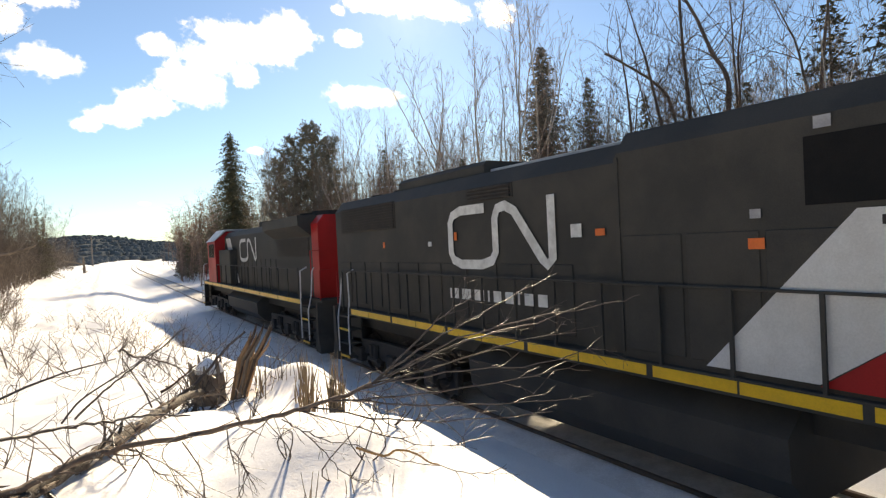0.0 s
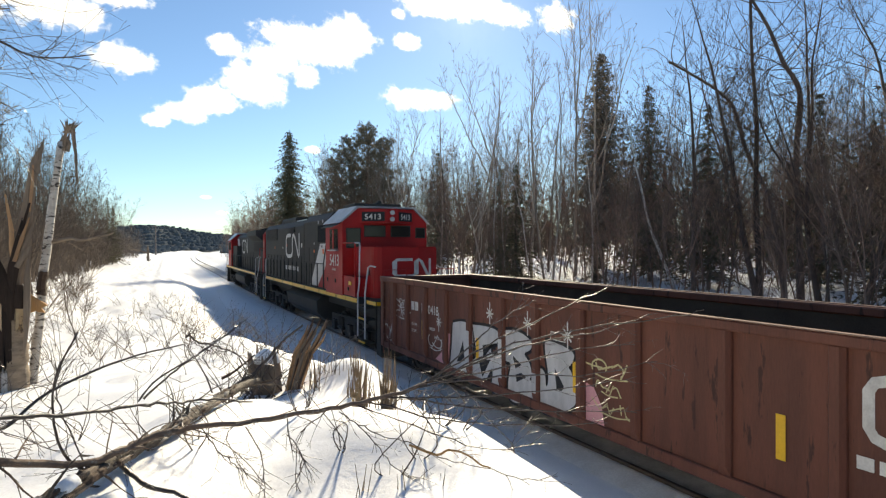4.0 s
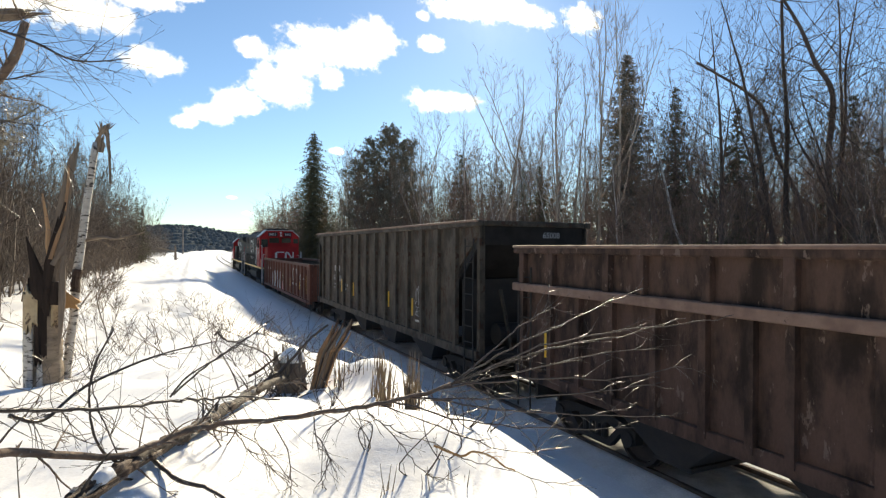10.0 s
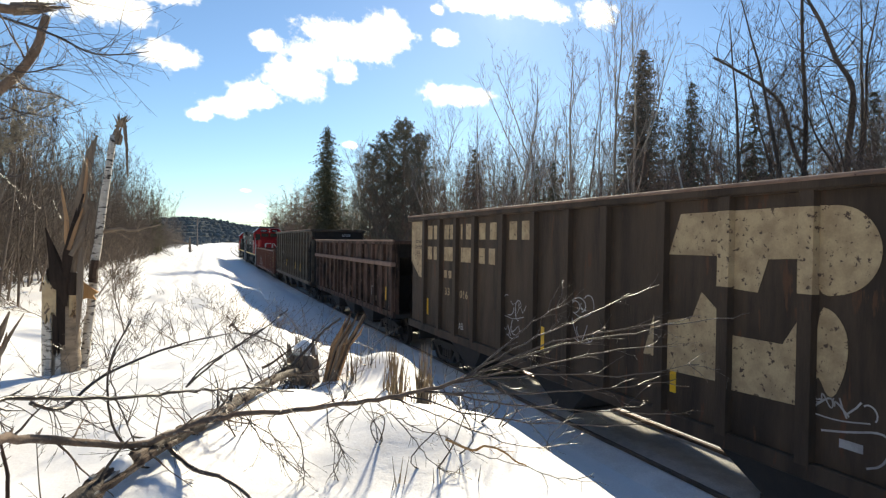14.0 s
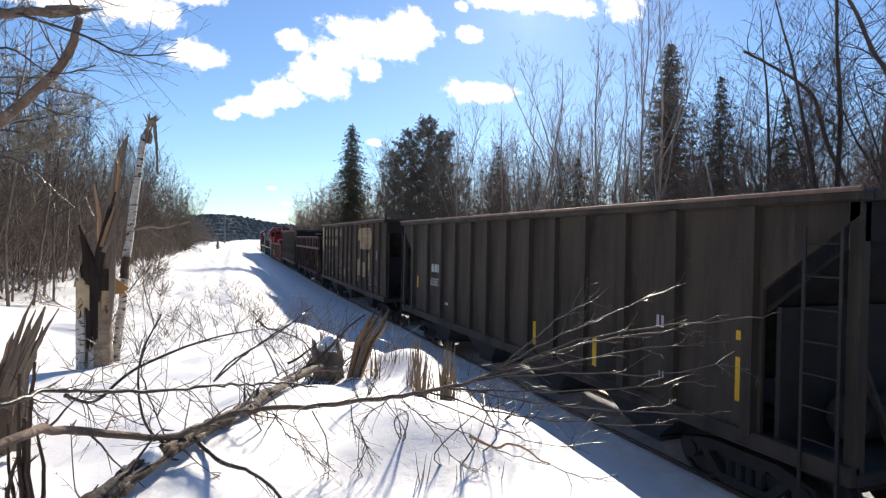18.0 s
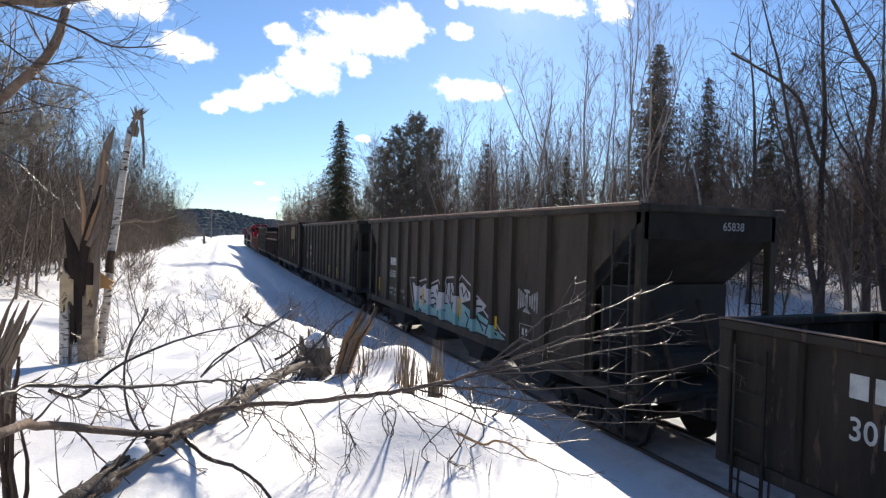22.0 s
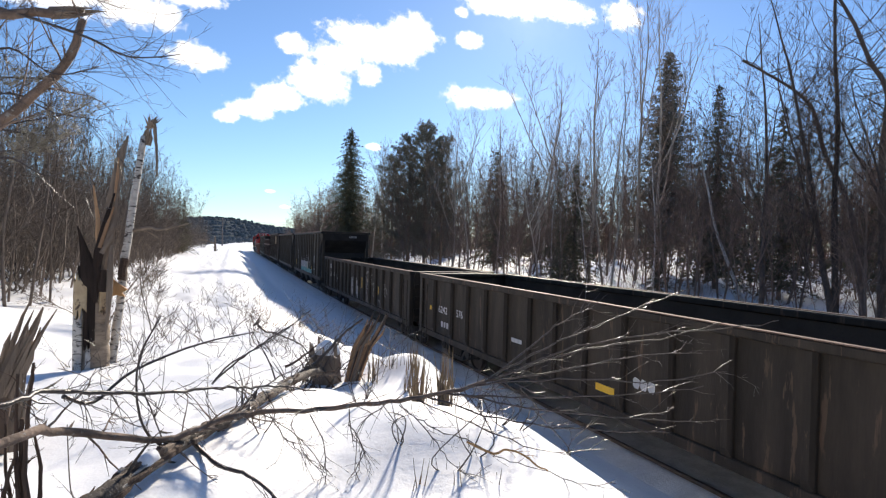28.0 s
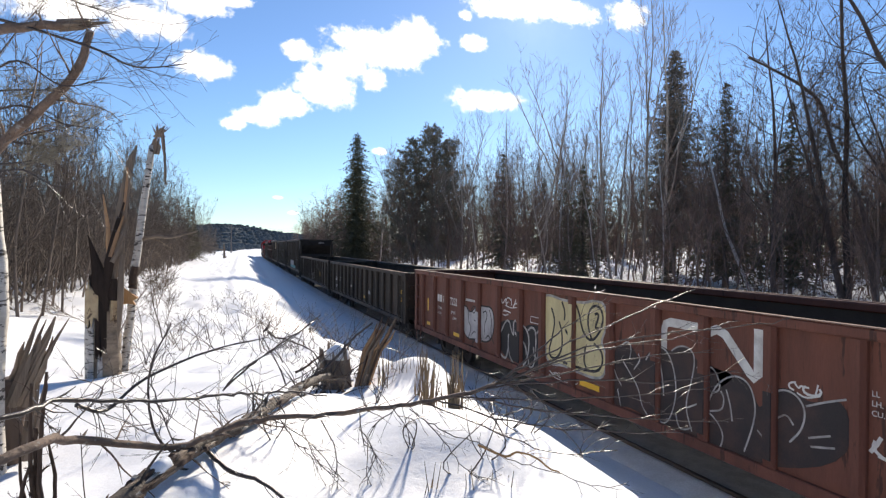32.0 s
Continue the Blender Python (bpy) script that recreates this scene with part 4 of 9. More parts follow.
def locomotive_b():
    """The second engine, its wide cab trailing."""
    car = thing("locomotive", "red, black and white diesel locomotive with its wide cab trailing", "locomotive", "locomotives")
    half = 10.25
    frame_and_tank(car, half, (-2.9, 3.0), 0.5, False)
    part("end_platform", Geo().box(-1.48, 1.48, -half + 0.02, -half + 0.93, 1.70, 1.84, 0.01), LOCO_BLACK, car)
    part("end_stripe", Geo().box(-1.46, 1.46, -half + 0.012, -half + 0.02, 1.71, 1.82), YELLOW, car)
    part("end_stripe", Geo().box(-1.49, -1.48, -half + 0.05, -half + 0.85, 1.71, 1.82), YELLOW, car)
    handrail(car, [(-1.50, -8.28, 3.62), (-1.53, -8.80, 3.62), (-1.53, -8.87, 3.54), (-1.53, -8.84, 3.2), (-1.53, -8.81, 2.33), (-1.53, -8.66, 1.96), (-1.53, -8.63, 0.6)], 0.026, RAIL_GREY, "grab_rail")
    handrail(car, [(-1.45, -10.1, 2.88), (-1.5, -9.75, 2.90), (-1.53, -9.66, 2.84), (-1.53, -9.36, 2.02), (-1.53, -9.34, 0.6)], 0.026, RAIL_GREY, "grab_rail")
    handrail(car, [(1.42, -10.1, 1.8), (1.42, -10.1, 3.1), (1.42, -9.75, 3.1), (1.42, -9.72, 1.8)], 0.024, RAIL_GREY, "grab_rail")
    handrail(car, [(-1.5, -8.30, 1.83), (-1.5, -8.30, 3.62), (-1.5, -6.95, 3.62)], 0.024, LOCO_RED)
    handrail(car, [(-1.49, -4.27, 2.82), (-1.49, -4.68, 3.60), (-1.44, -4.74, 3.62)], 0.022)
    w = 1.42
    part("long_hood", hood(-0.77, 9.75, w - 0.12, 4.74), LOCO_BLACK, car)
    part("engine_hood", hood(-4.75, -0.77, w, 4.84), LOCO_BLACK, car)
    part("roof_strip", Geo().box(-1.0, 1.0, -0.7, 2.6, 4.745, 4.80, 0.01), ROOF_GREY, car)
    part("radiator_hump", hood(2.8, 6.3, 1.0, 5.0, 4.6, 0.08), LOCO_BLACK, car)
    for y in (7.2, 8.6):
        part("radiator_fan", Geo().tube([(0, y, 4.7), (0, y, 4.86)], 0.62, 16), UNDER, car)
    part("exhaust_stack", Geo().box(-0.3, 0.3, -0.7, 0.3, 4.66, 4.9, 0.02), UNDER, car)
    louvres(car, 6.0, 9.3, 3.85, 4.5, w - 0.12, UNDER, 10)
    louvres(car, 1.6, 3.0, 4.2, 4.45, w - 0.12, UNDER, 4)
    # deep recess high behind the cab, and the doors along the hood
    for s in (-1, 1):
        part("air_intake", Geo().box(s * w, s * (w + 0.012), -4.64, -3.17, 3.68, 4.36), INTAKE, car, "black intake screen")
        for k in range(10):
            y = 9.2 - k * 0.95
            part("hood_door", Geo().box(s * (w - 0.12), s * (w - 0.095), y - 0.42, y + 0.42, 1.95, 3.05, 0.008), LOCO_BLACK, car)
        for k in range(4):
            y = -1.3 - k * 0.95
            part("hood_door", Geo().box(s * w, s * (w + 0.02), y - 0.44, y + 0.44, 1.95, 3.45, 0.008), LOCO_BLACK, car)
        part("panel_seam", Geo().box(s * (w - 0.13), s * (w + 0.02), -0.81, -0.75, 1.9, 4.5), LOCO_BLACK, car)
    # white and red slanting bands ahead of the cab
    x = -w - 0.024
    part("white_band", Geo().prism([(-2.02, 1.9), (-3.25, 1.9), (-4.75, 2.98), (-4.75, 3.62), (-3.63, 3.62)], "x", x - 0.004, x), LOCO_WHITE, car)
    part("red_band", Geo().prism([(-3.25, 1.88), (-4.75, 1.88), (-4.75, 2.98)], "x", x - 0.004, x), LOCO_RED, car)
    part("white_band", Geo().prism([(-2.02, 1.9), (-3.25, 1.9), (-4.75, 2.98), (-4.75, 3.62), (-3.63, 3.62)], "x", -x, 0.004 - x), LOCO_WHITE, car)
    for y, z, m, a, b in ((-4.1, 3.22, ORANGE, 0.24, 0.18), (-3.9, 3.46, UNDER, 0.14, 0.09), (-4.1, 3.46, WHITE_PAINT, 0.14, 0.09), (-2.67, 3.25, ORANGE, 0.18, 0.12), (0.11, 3.46, WHITE_PAINT, 0.22, 0.2), (-0.36, 3.47, ORANGE, 0.18, 0.1), (-2.67, 3.58, CHALK, 0.12, 0.10), (-3.36, 4.42, CHALK, 0.16, 0.12), (-4.06, 4.45, CHALK, 0.16, 0.12), (4.4, 3.4, WHITE_PAINT, 0.14, 0.1), (6.6, 3.4, ORANGE, 0.1, 0.14), (3.4, 3.5, ORANGE, 0.1, 0.16)):
        xx = -w - (0.03 if y < -0.77 else -0.09)
        part("placard", Geo().box(xx - 0.004, xx, y - a / 2, y + a / 2, z, z + b), m, car)
    emblem(car, 3.64, 2.95, 1.2, WHITE_PAINT, -w + 0.09, 2.55)
    bars(car, 3.68, 2.36, 0.2, [1.5, 1.5, 1.5, 0.25, 1.1, 1.1, 0.25, 1.1, 1.1], -w + 0.09, 0.62)
    # cab
    cab = part("cab", Geo().prism([(-1.53, 1.78), (1.72, 1.78), (1.72, 4.36), (1.2, 4.86), (-0.98, 4.86), (-1.53, 4.36)], "y", -6.95, -4.77), LOCO_RED, car)
    part("cab_roof", Geo().prism([(-1.64, 4.34), (-1.53, 4.38), (-0.95, 4.88), (1.17, 4.88), (1.72, 4.38), (1.83, 4.34), (1.22, 4.94), (-1.0, 4.94)], "y", -7.0, -4.72), ROOF_GREY, car, "scuffed grey cab roof, lightened for sky sheen")
    for s in (-1, 1):
        part("sun_visor", Geo().add([(s * 1.54, -5.0, 4.33), (s * 1.54, -6.8, 4.33), (s * 1.80, -6.6, 4.18), (s * 1.80, -5.1, 4.18), (s * 1.54, -5.0, 4.35), (s * 1.54, -6.8, 4.35), (s * 1.80, -6.6, 4.2), (s * 1.80, -5.1, 4.2)], [(0, 1, 2, 3), (7, 6, 5, 4), (0, 4, 5, 1), (3, 2, 6, 7), (1, 5, 6, 2), (0, 3, 7, 4)]), LOCO_BLACK, car)
        win = part("cab_window", Geo().box(s * 1.525, s * 1.545, -6.40, -5.36, 3.40, 4.14, 0.005), UNDER, car)
        for a, b in ((-6.36, -5.94), (-5.82, -5.40)):
            part("pane", Geo().box(s * 1.545, s * 1.551, a, b, 3.45, 4.10), GLASS, win)
        part("window_post", Geo().box(s * 1.545, s * 1.565, -5.95, -5.81, 3.42, 4.12), LOCO_RED, win)
        part("window_sill", Geo().box(s * 1.53, s * 1.62, -6.46, -5.32, 3.34, 3.39, 0.01), ROOF_GREY, win)
        part("mirror", Geo().box(s * 1.56, s * 1.66, -6.48, -6.45, 3.45, 3.78, 0.01), UNDER, car)
        part("belt_rail", Geo().box(s * 1.53, s * 1.545, -6.95, -4.77, 2.42, 2.47), LOCO_RED, car)
        for y in (-5.05, -6.1):
            part("latch", Geo().box(s * 1.53, s * 1.552, y - 0.05, y + 0.05, 2.2, 2.34), UNDER, car)
        part("radio_box", Geo().box(s * 0.2, s * 0.9, -6.4, -5.0, 4.94, 5.08, 0.02), LOCO_BLACK, car)
    part("horn_rack", Geo().box(-0.55, 0.55, -6.9, -5.2, 4.94, 5.04, 0.02).tube([(0.0, -6.0, 5.04), (0.0, -6.6, 5.12)], 0.06, 8), LOCO_BLACK, car)
    # windshield wall: number boards, lamps, four panes
    part("number_housing", Geo().prism([(-0.92, -6.94), (-0.06, -7.44), (0.36, -7.44), (1.18, -6.94)], "z", 4.34, 4.84), LOCO_RED, car)
    for (ax, ay), (bx, by) in (((-0.86, -6.985), (-0.09, -7.432)), ((0.39, -7.432), (1.12, -6.985))):
        wx, wy = bx - ax, by - ay
        span = math.hypot(wx, wy)
        ox, oy = (wy / span, -wx / span)
        board = [(ax + wx * u + ox * e, ay + wy * u + oy * e, z) for e in (0.0, 0.012) for u, z in ((0.04, 4.40), (0.96, 4.40), (0.96, 4.73), (0.04, 4.73))]
        part("number_board", Geo().add(board, [(0, 3, 2, 1), (4, 5, 6, 7), (0, 1, 5, 4), (1, 2, 6, 5), (2, 3, 7, 6), (3, 0, 4, 7)]), INK, car, "black number board with white figures")
        for v, f in glyphs("5413"):
            part("letter", Geo().add([(ax + wx * (0.14 + p[0] * 0.252) + ox * 0.015, ay + wy * (0.14 + p[0] * 0.252) + oy * 0.015, 4.465 + p[1] * 0.2) for p in v], f), WHITE_PAINT, car)
    for z in (4.47, 4.70):
        part("headlight", Geo().tube([(0.15, -7.43, z), (0.15, -7.49, z)], 0.085, 12), RAIL_GREY, car)
    for a, b, z0, z1 in ((-0.74, 0.08, 3.84, 4.26), (0.28, 1.06, 3.84, 4.26), (-1.40, -0.86, 3.45, 4.16), (1.26, 1.66, 3.8, 4.2)):
        win = part("windshield", Geo().box(a, b, -6.975, -6.94, z0, z1, 0.005), UNDER, car)
        part("pane", Geo().box(a + 0.04, b - 0.04, -6.985, -6.974, z0 + 0.04, z1 - 0.04), GLASS, win)
    part("nose", Geo().prism([(-1.12, -6.95), (-1.12, -8.82), (-1.09, -8.97), (-1.01, -9.08), (-0.88, -9.15), (0.42, -9.15), (1.32, -8.62), (1.32, -6.95)], "z", 1.83, 3.45), LOCO_RED, car)
    part("nose_lid", Geo().prism([(-1.09, -6.95), (-1.09, -8.80), (-1.06, -8.94), (-0.98, -9.05), (-0.86, -9.11), (0.40, -9.11), (1.29, -8.60), (1.29, -6.95)], "z", 3.45, 3.49), LOCO_RED, car)
    part("nose_flank", Geo().prism([(-6.95, 1.83), (-8.28, 1.83), (-8.28, 2.48), (-6.95, 2.50)], "x", -1.49, 1.49), LOCO_RED, car)
    for s in (-1, 1):
        part("toolbox_latch", Geo().box(s * 1.50, s * 1.52, -7.6, -7.5, 2.0, 2.12), UNDER, car)
        part("marker", Geo().box(-1.145 if s < 0 else 1.32, -1.12 if s < 0 else 1.345, -8.65, -8.42, 2.55, 2.72), UNDER, car)
    # emblem on the nose end
    g = Geo()
    h = 0.60

    def wrapped(p, q):
        """Lies on the flat front, then on the slanting cheek."""
        k = p * 1.1 + 0.08
        return (0.42 + k, -9.158, 2.50 + q * h) if k < 0 else (0.42 + k * 0.857, -9.158 + k * 0.516, 2.50 + q * h)
    strokes = [[(-0.28, 0.94), (-0.78, 0.94), (-0.86, 0.82), (-0.86, 0.18), (-0.78, 0.06), (-0.28, 0.06), (-0.16, 0.16), (-0.16, 0.84), (-0.08, 0.94), (0.05, 0.84), (0.36, 0.14), (0.46, 0.06), (0.52, 0.16), (0.52, 0.98)]]
    for pts in strokes:
        rim = []
        for i, p in enumerate(pts):
            a, b = pts[max(i - 1, 0)], pts[min(i + 1, len(pts) - 1)]
            d = math.hypot(b[0] - a[0], b[1] - a[1])
            nx, nz = -(b[1] - a[1]) / d * 0.075, (b[0] - a[0]) / d * 0.075
            rim += [wrapped(p[0] + nx, p[1] + nz), wrapped(p[0] - nx, p[1] - nz)]
        g.add(rim, [(2 * i, 2 * i + 2, 2 * i + 3, 2 * i + 1) for i in range(len(pts) - 1)])
    part("emblem", g, WHITE_PAINT, car)
    write(car, "5413", -5.33, 2.81, 0.42, -1.536, 1.06)
    write(car, "GF-638c", -5.69, 2.63, 0.09, -1.536)
    side_rails(car, 9.0, -4.27, 15)
    part("marker", Geo().box(-1.53, -1.51, -7.9, -7.65, 2.2, 2.32), YELLOW, car)
    return put(car, 99.95, 79.45)


def locomotive_a():
    """The leading engine, cab ahead."""
    car = thing("locomotive", "red and black diesel locomotive leading the train, cab ahead", "locomotive", "locomotives")
    half = 10.6
    frame_and_tank(car, half, (-3.0, 3.0))
    part("long_hood", hood(-9.3, 5.4, 0.98, 4.55), LOCO_BLACK, car)
    part("hood_end", hood(-9.95, -9.3, 1.0, 4.57), LOCO_RED, car, "red hood end")
    part("radiator_flare", Geo().prism([(-0.98, 3.9), (-1.42, 4.25), (-1.42, 4.6), (1.42, 4.6), (1.42, 4.25), (0.98, 3.9)], "y", -9.2, -4.6), LOCO_BLACK, car)
    louvres(car, -9.0, -5.0, 3.2, 3.85, 0.98, UNDER, 8)
    part("blower_duct", Geo().box(-1.35, -0.95, 2.4, 5.2, 1.85, 3.6, 0.04), LOCO_BLACK, car)
    part("cab", Geo().prism([(-1.5, 1.8), (1.5, 1.8), (1.5, 4.1), (0.9, 4.6), (-0.9, 4.6), (-1.5, 4.1)], "y", 5.4, 7.7), LOCO_RED, car)
    part("cab_roof", Geo().prism([(-1.58, 4.08), (-0.9, 4.64), (0.9, 4.64), (1.58, 4.08), (0.95, 4.72), (-0.95, 4.72)], "y", 5.3, 7.8), ROOF_GREY, car)
    for s in (-1, 1):
        win = part("cab_window", Geo().box(s * 1.5, s * 1.52, 5.75, 7.3, 3.2, 3.95), UNDER, car)
        part("pane", Geo().box(s * 1.52, s * 1.527, 5.82, 6.5, 3.25, 3.9), GLASS, win)
        part("pane", Geo().box(s * 1.52, s * 1.527, 6.58, 7.22, 3.25, 3.9), GLASS, win)
        for k in range(12):
            y = 4.4 - k * 0.8
            part("hood_door", Geo().box(s * 0.98, s * 1.0, y - 0.36, y + 0.36, 1.95, 3.1, 0.006), LOCO_BLACK, car)
    part("nose", Geo().box(-1.15, 1.15, 7.7, 9.9, 1.83, 3.3, 0.12), LOCO_RED, car)
    for y in (-8.3, -6.9, -5.5, -1.5):
        part("radiator_fan", Geo().tube([(0, y, 4.55), (0, y, 4.78)], 0.58, 14), UNDER, car)
    part("exhaust_stack", Geo().box(-0.3, 0.3, -0.6, 0.4, 4.5, 4.85, 0.02), UNDER, car)
    part("white_band", Geo().prism([(2.0, 1.9), (3.1, 1.9), (4.9, 4.2), (3.8, 4.2)], "x", -1.008, -1.003), LOCO_WHITE, car)
    emblem(car, 1.6, 2.98, 1.1, WHITE_PAINT, -1.012, 3.0)
    handrail(car, [(-0.95, -9.98, 3.4), (-1.3, -9.98, 3.4), (-1.3, -9.98, 1.9)], 0.02, LOCO_RED)
    side_rails(car, 5.2, -9.2, 13)
    return put(car, 122.3, 101.1)


# ---- the train, from the head ----
def starburst(car, y, z, r=0.17):
    for a in range(4):
        t = a * math.pi / 4
        long = 1.3 if a == 2 else 0.8
        g = Geo()
        ribbon(g, [(y + long * r * math.cos(t), z + long * r * math.sin(t)), (y, z), (y - long * r * math.cos(t), z - long * r * math.sin(t))], 0.032, -1.478 - 0.0004 * a)
        part("graffiti", g, WHITE_PAINT, car)


def frame_box(car, y0, y1, z0, z1, material, width=0.02):
    g = Geo()
    ribbon(g, [(y0, z0), (y0, z1), (y1, z1), (y1, z0), (y0, z0)], width)
    part("stencil_frame", g, material, car)


def build_train():
    rng = random.Random(5)
    locomotive_a()
    locomotive_b()
    # brown gondola with silver sprayed letters
    ribs = [7.6, 6.49, 5.39, 4.27, 2.99, 1.88, 0.69, -0.48, -1.9, -3.17, -4.28, -5.41, -6.52, -7.44]
    c = put(gondola("brown steel gondola car with silver sprayed letters along its side", 9.1, 2.62, [8.15] + [y - 0.35 for y in ribs], BROWN, low=0.66), 79.0, 60.8)
    body = set(c.children)
    bars(c, 7.4, 1.85, 0.22, [0.85, 0.85], -1.476, 0.2)
    write(c, "19", 6.82, 1.85, 0.22)
    write(c, "0418", 6.40, 1.84, 0.22, wide=0.95)
    write(c, "LD LMT.", 7.4, 1.45, 0.08)
    write(c, "LT WT.", 7.4, 1.28, 0.08)
    write(c, "198300", 6.35, 1.45, 0.08)
    write(c, "64700", 6.05, 1.27, 0.08)
    for poly in ([(5.08, 1.77), (4.65, 1.86), (4.23, 1.82), (4.14, 1.62), (4.2, 1.09), (4.36, 0.68), (5.25, 0.65), (5.14, 1.19)],
                 [(4.19, 1.83), (3.61, 1.87), (3.11, 1.83), (3.15, 1.6), (3.44, 1.48), (3.44, 1.32), (3.07, 1.35), (3.09, 0.59), (3.45, 0.55), (3.34, 1.16), (3.67, 0.71), (3.81, 0.62), (4.41, 0.56), (4.32, 1.06), (4.0, 1.13), (4.1, 1.58)],
                 [(3.1, 1.82), (2.73, 1.92), (2.33, 1.89), (2.03, 1.78), (2.07, 1.61), (2.33, 1.53), (2.11, 1.39), (2.04, 1.18), (2.15, 1.06), (1.88, 1.08), (1.88, 0.58), (2.15, 0.6), (2.15, 0.81), (2.38, 0.56), (2.82, 0.54), (2.82, 0.95), (2.71, 1.24), (2.79, 1.29), (3.02, 1.27)],
                 [(1.65, 1.84), (1.48, 1.87), (1.12, 1.83), (0.85, 1.75), (0.94, 1.57), (1.04, 1.5), (0.95, 1.45), (0.85, 1.16), (0.83, 0.86), (1.75, 0.52), (1.87, 0.91), (1.91, 1.33), (1.66, 1.35), (1.63, 1.0), (1.54, 1.21), (1.67, 1.71)]):
        shape = smooth_line(poly + poly[:1])
        g = Geo()
        ribbon(g, shape, 0.12, -1.4775)
        part("graffiti_outline", g, INK, c)
        part("graffiti", Geo().prism(shape[:-1], "x", -1.481, -1.4805), SILVER, c)
    for poly in ([(4.6, 1.43), (4.89, 0.92), (4.53, 1.0)],
                 [(3.77, 1.46), (3.27, 1.43), (3.24, 1.57), (3.46, 1.43), (3.73, 1.2)],
                 [(2.66, 1.43), (2.37, 1.3), (2.57, 1.19)],
                 [(2.57, 1.08), (2.38, 1.15), (2.22, 1.1), (2.53, 0.95)],
                 [(1.39, 1.43), (1.14, 1.16), (1.2, 1.07), (1.34, 1.07)],
                 [(3.93, 1.12), (3.46, 1.21), (3.78, 0.79)]):
        part("graffiti_stroke", Geo().prism(poly, "x", -1.4826, -1.4822), INK, c)
    rib_paint(c, (4.27, 2.99), 0.95, 1.7, SILVER)
    rib_paint(c, (1.88,), 0.9, 1.25, SILVER)
    part("graffiti", Geo().prism([(5.98, 0.80), (5.64, 1.02), (5.50, 1.28), (5.46, 1.48), (5.22, 1.50), (5.30, 0.85), (5.42, 0.72)], "x", -1.4765, -1.476), PINK, c)
    part("graffiti", Geo().prism([(0.84, 0.72), (0.18, 0.72), (0.25, 1.05), (0.42, 1.3), (0.66, 1.36), (0.82, 1.2)], "x", -1.4765, -1.476), PINK, c)
    for y, z in ((5.8, 1.7), (3.49, 2.14), (2.18, 2.09), (1.05, 2.02)):
        starburst(c, y, z)
    frame_box(c, 1.5, 1.1, 1.9, 2.03, WHITE_PAINT, 0.015)
    scrawl(c, rng, 8.4, 7.65, 1.85, 2.15, 5, 0.035, WHITE_PAINT)
    scrawl(c, rng, 8.4, 7.65, 1.55, 1.85, 5, 0.035, WHITE_PAINT)
    scrawl(c, rng, 9.25, 8.65, 0.85, 1.32, 4, 0.035, WHITE_PAINT)
    scrawl(c, rng, 6.3, 5.6, 1.0, 1.35, 4, 0.03, WHITE_PAINT)
    scrawl(c, rng, 0.55, -0.3, 1.5, 1.8, 5, 0.035, PALE_YEL)
    scrawl(c, rng, 0.3, -0.1, 1.25, 1.45, 3, 0.03, PALE_YEL)
    scrawl(c, rng, 0.25, -0.4, 0.95, 1.2, 4, 0.03, PALE_YEL)
    emblem(c, -3.40, 1.55, 0.74, WHITE_PAINT, wide=2.5)
    bars(c, -3.33, 1.32, 0.13, [1.2, 1.2, 1.2, 0.3, -0.6, 0.9, 0.9, 0.3, 0.9], -1.476, 0.35)
    scrawl(c, rng, -5.55, -6.2, 1.75, 2.0, 3, 0.05, WHITE_PAINT)
    frame_box(c, -5.6, -5.95, 1.4, 1.6, WHITE_PAINT, 0.025)
    bars(c, -6.7, 1.75, 0.09, [0.9, 0.9, 0.9, 0.9], -1.476, 0.3)
    for y, z, h in ((8.66, 1.19, 0.98), (6.68, 1.17, 0.47), (3.98, 1.12, 0.45), (0.86, 1.12, 0.5), (-2.57, 1.15, 0.5), (-5.62, 1.15, 0.45), (-7.6, 1.1, 0.95)):
        tape(c, y, z, h, x=-1.484)
    for ob in c.children:
        if ob not in body:
            ob.location.y -= 0.35
    # grey hopper, patched with rust
    c = put(hopper("tall weathered grey open hopper car blotched with rust", 8.0, 4.12, [6.85, 5.64, 4.36, 3.37, 2.32, 1.34, 0.36, -0.67, -1.7, -2.7, -3.7, -4.75, -5.8, -6.85], GREY, 3.23, bays=(4.6, 1.7, -1.45, -4.4)), 59.0, 43.0)
    bars(c, 4.97, 2.5, 0.24, [0.65, -1.1, 0.3, 0.65], -1.476, 0.3, CHALK)
    write(c, "65", 5.14, 2.12, 0.23, material=CHALK)
    write(c, "008", 4.43, 2.10, 0.25, wide=1.0, material=CHALK)
    write_end(c, "65008", 0.2, -8.004, 3.74, 0.14, CHALK)
    write(c, "LD LMT", 5.14, 1.92, 0.08, material=CHALK)
    write(c, "LT WT", 5.12, 1.76, 0.08, material=CHALK)
    write(c, "0", 4.08, 1.94, 0.09, material=CHALK)
    bars(c, 3.42, 1.80, 0.09, [0.8, 0.7, 0.8], -1.476, 0.4, CHALK)
    bars(c, 3.30, 1.95, 0.10, [0.5, -1.6, 0.7], -1.476, 0.4, CHALK)
    for y, z in ((3.83, 1.70), (2.12, 1.66), (0.55, 1.70), (-1.92, 1.61), (-3.95, 1.55)):
        tape(c, y, z, 0.5, 0.13)
    tape(c, 6.88, 1.50, 0.08, 0.12)
    scrawl(c, rng, -4.15, -4.75, 1.85, 2.45, 6, 0.03, CHALK)
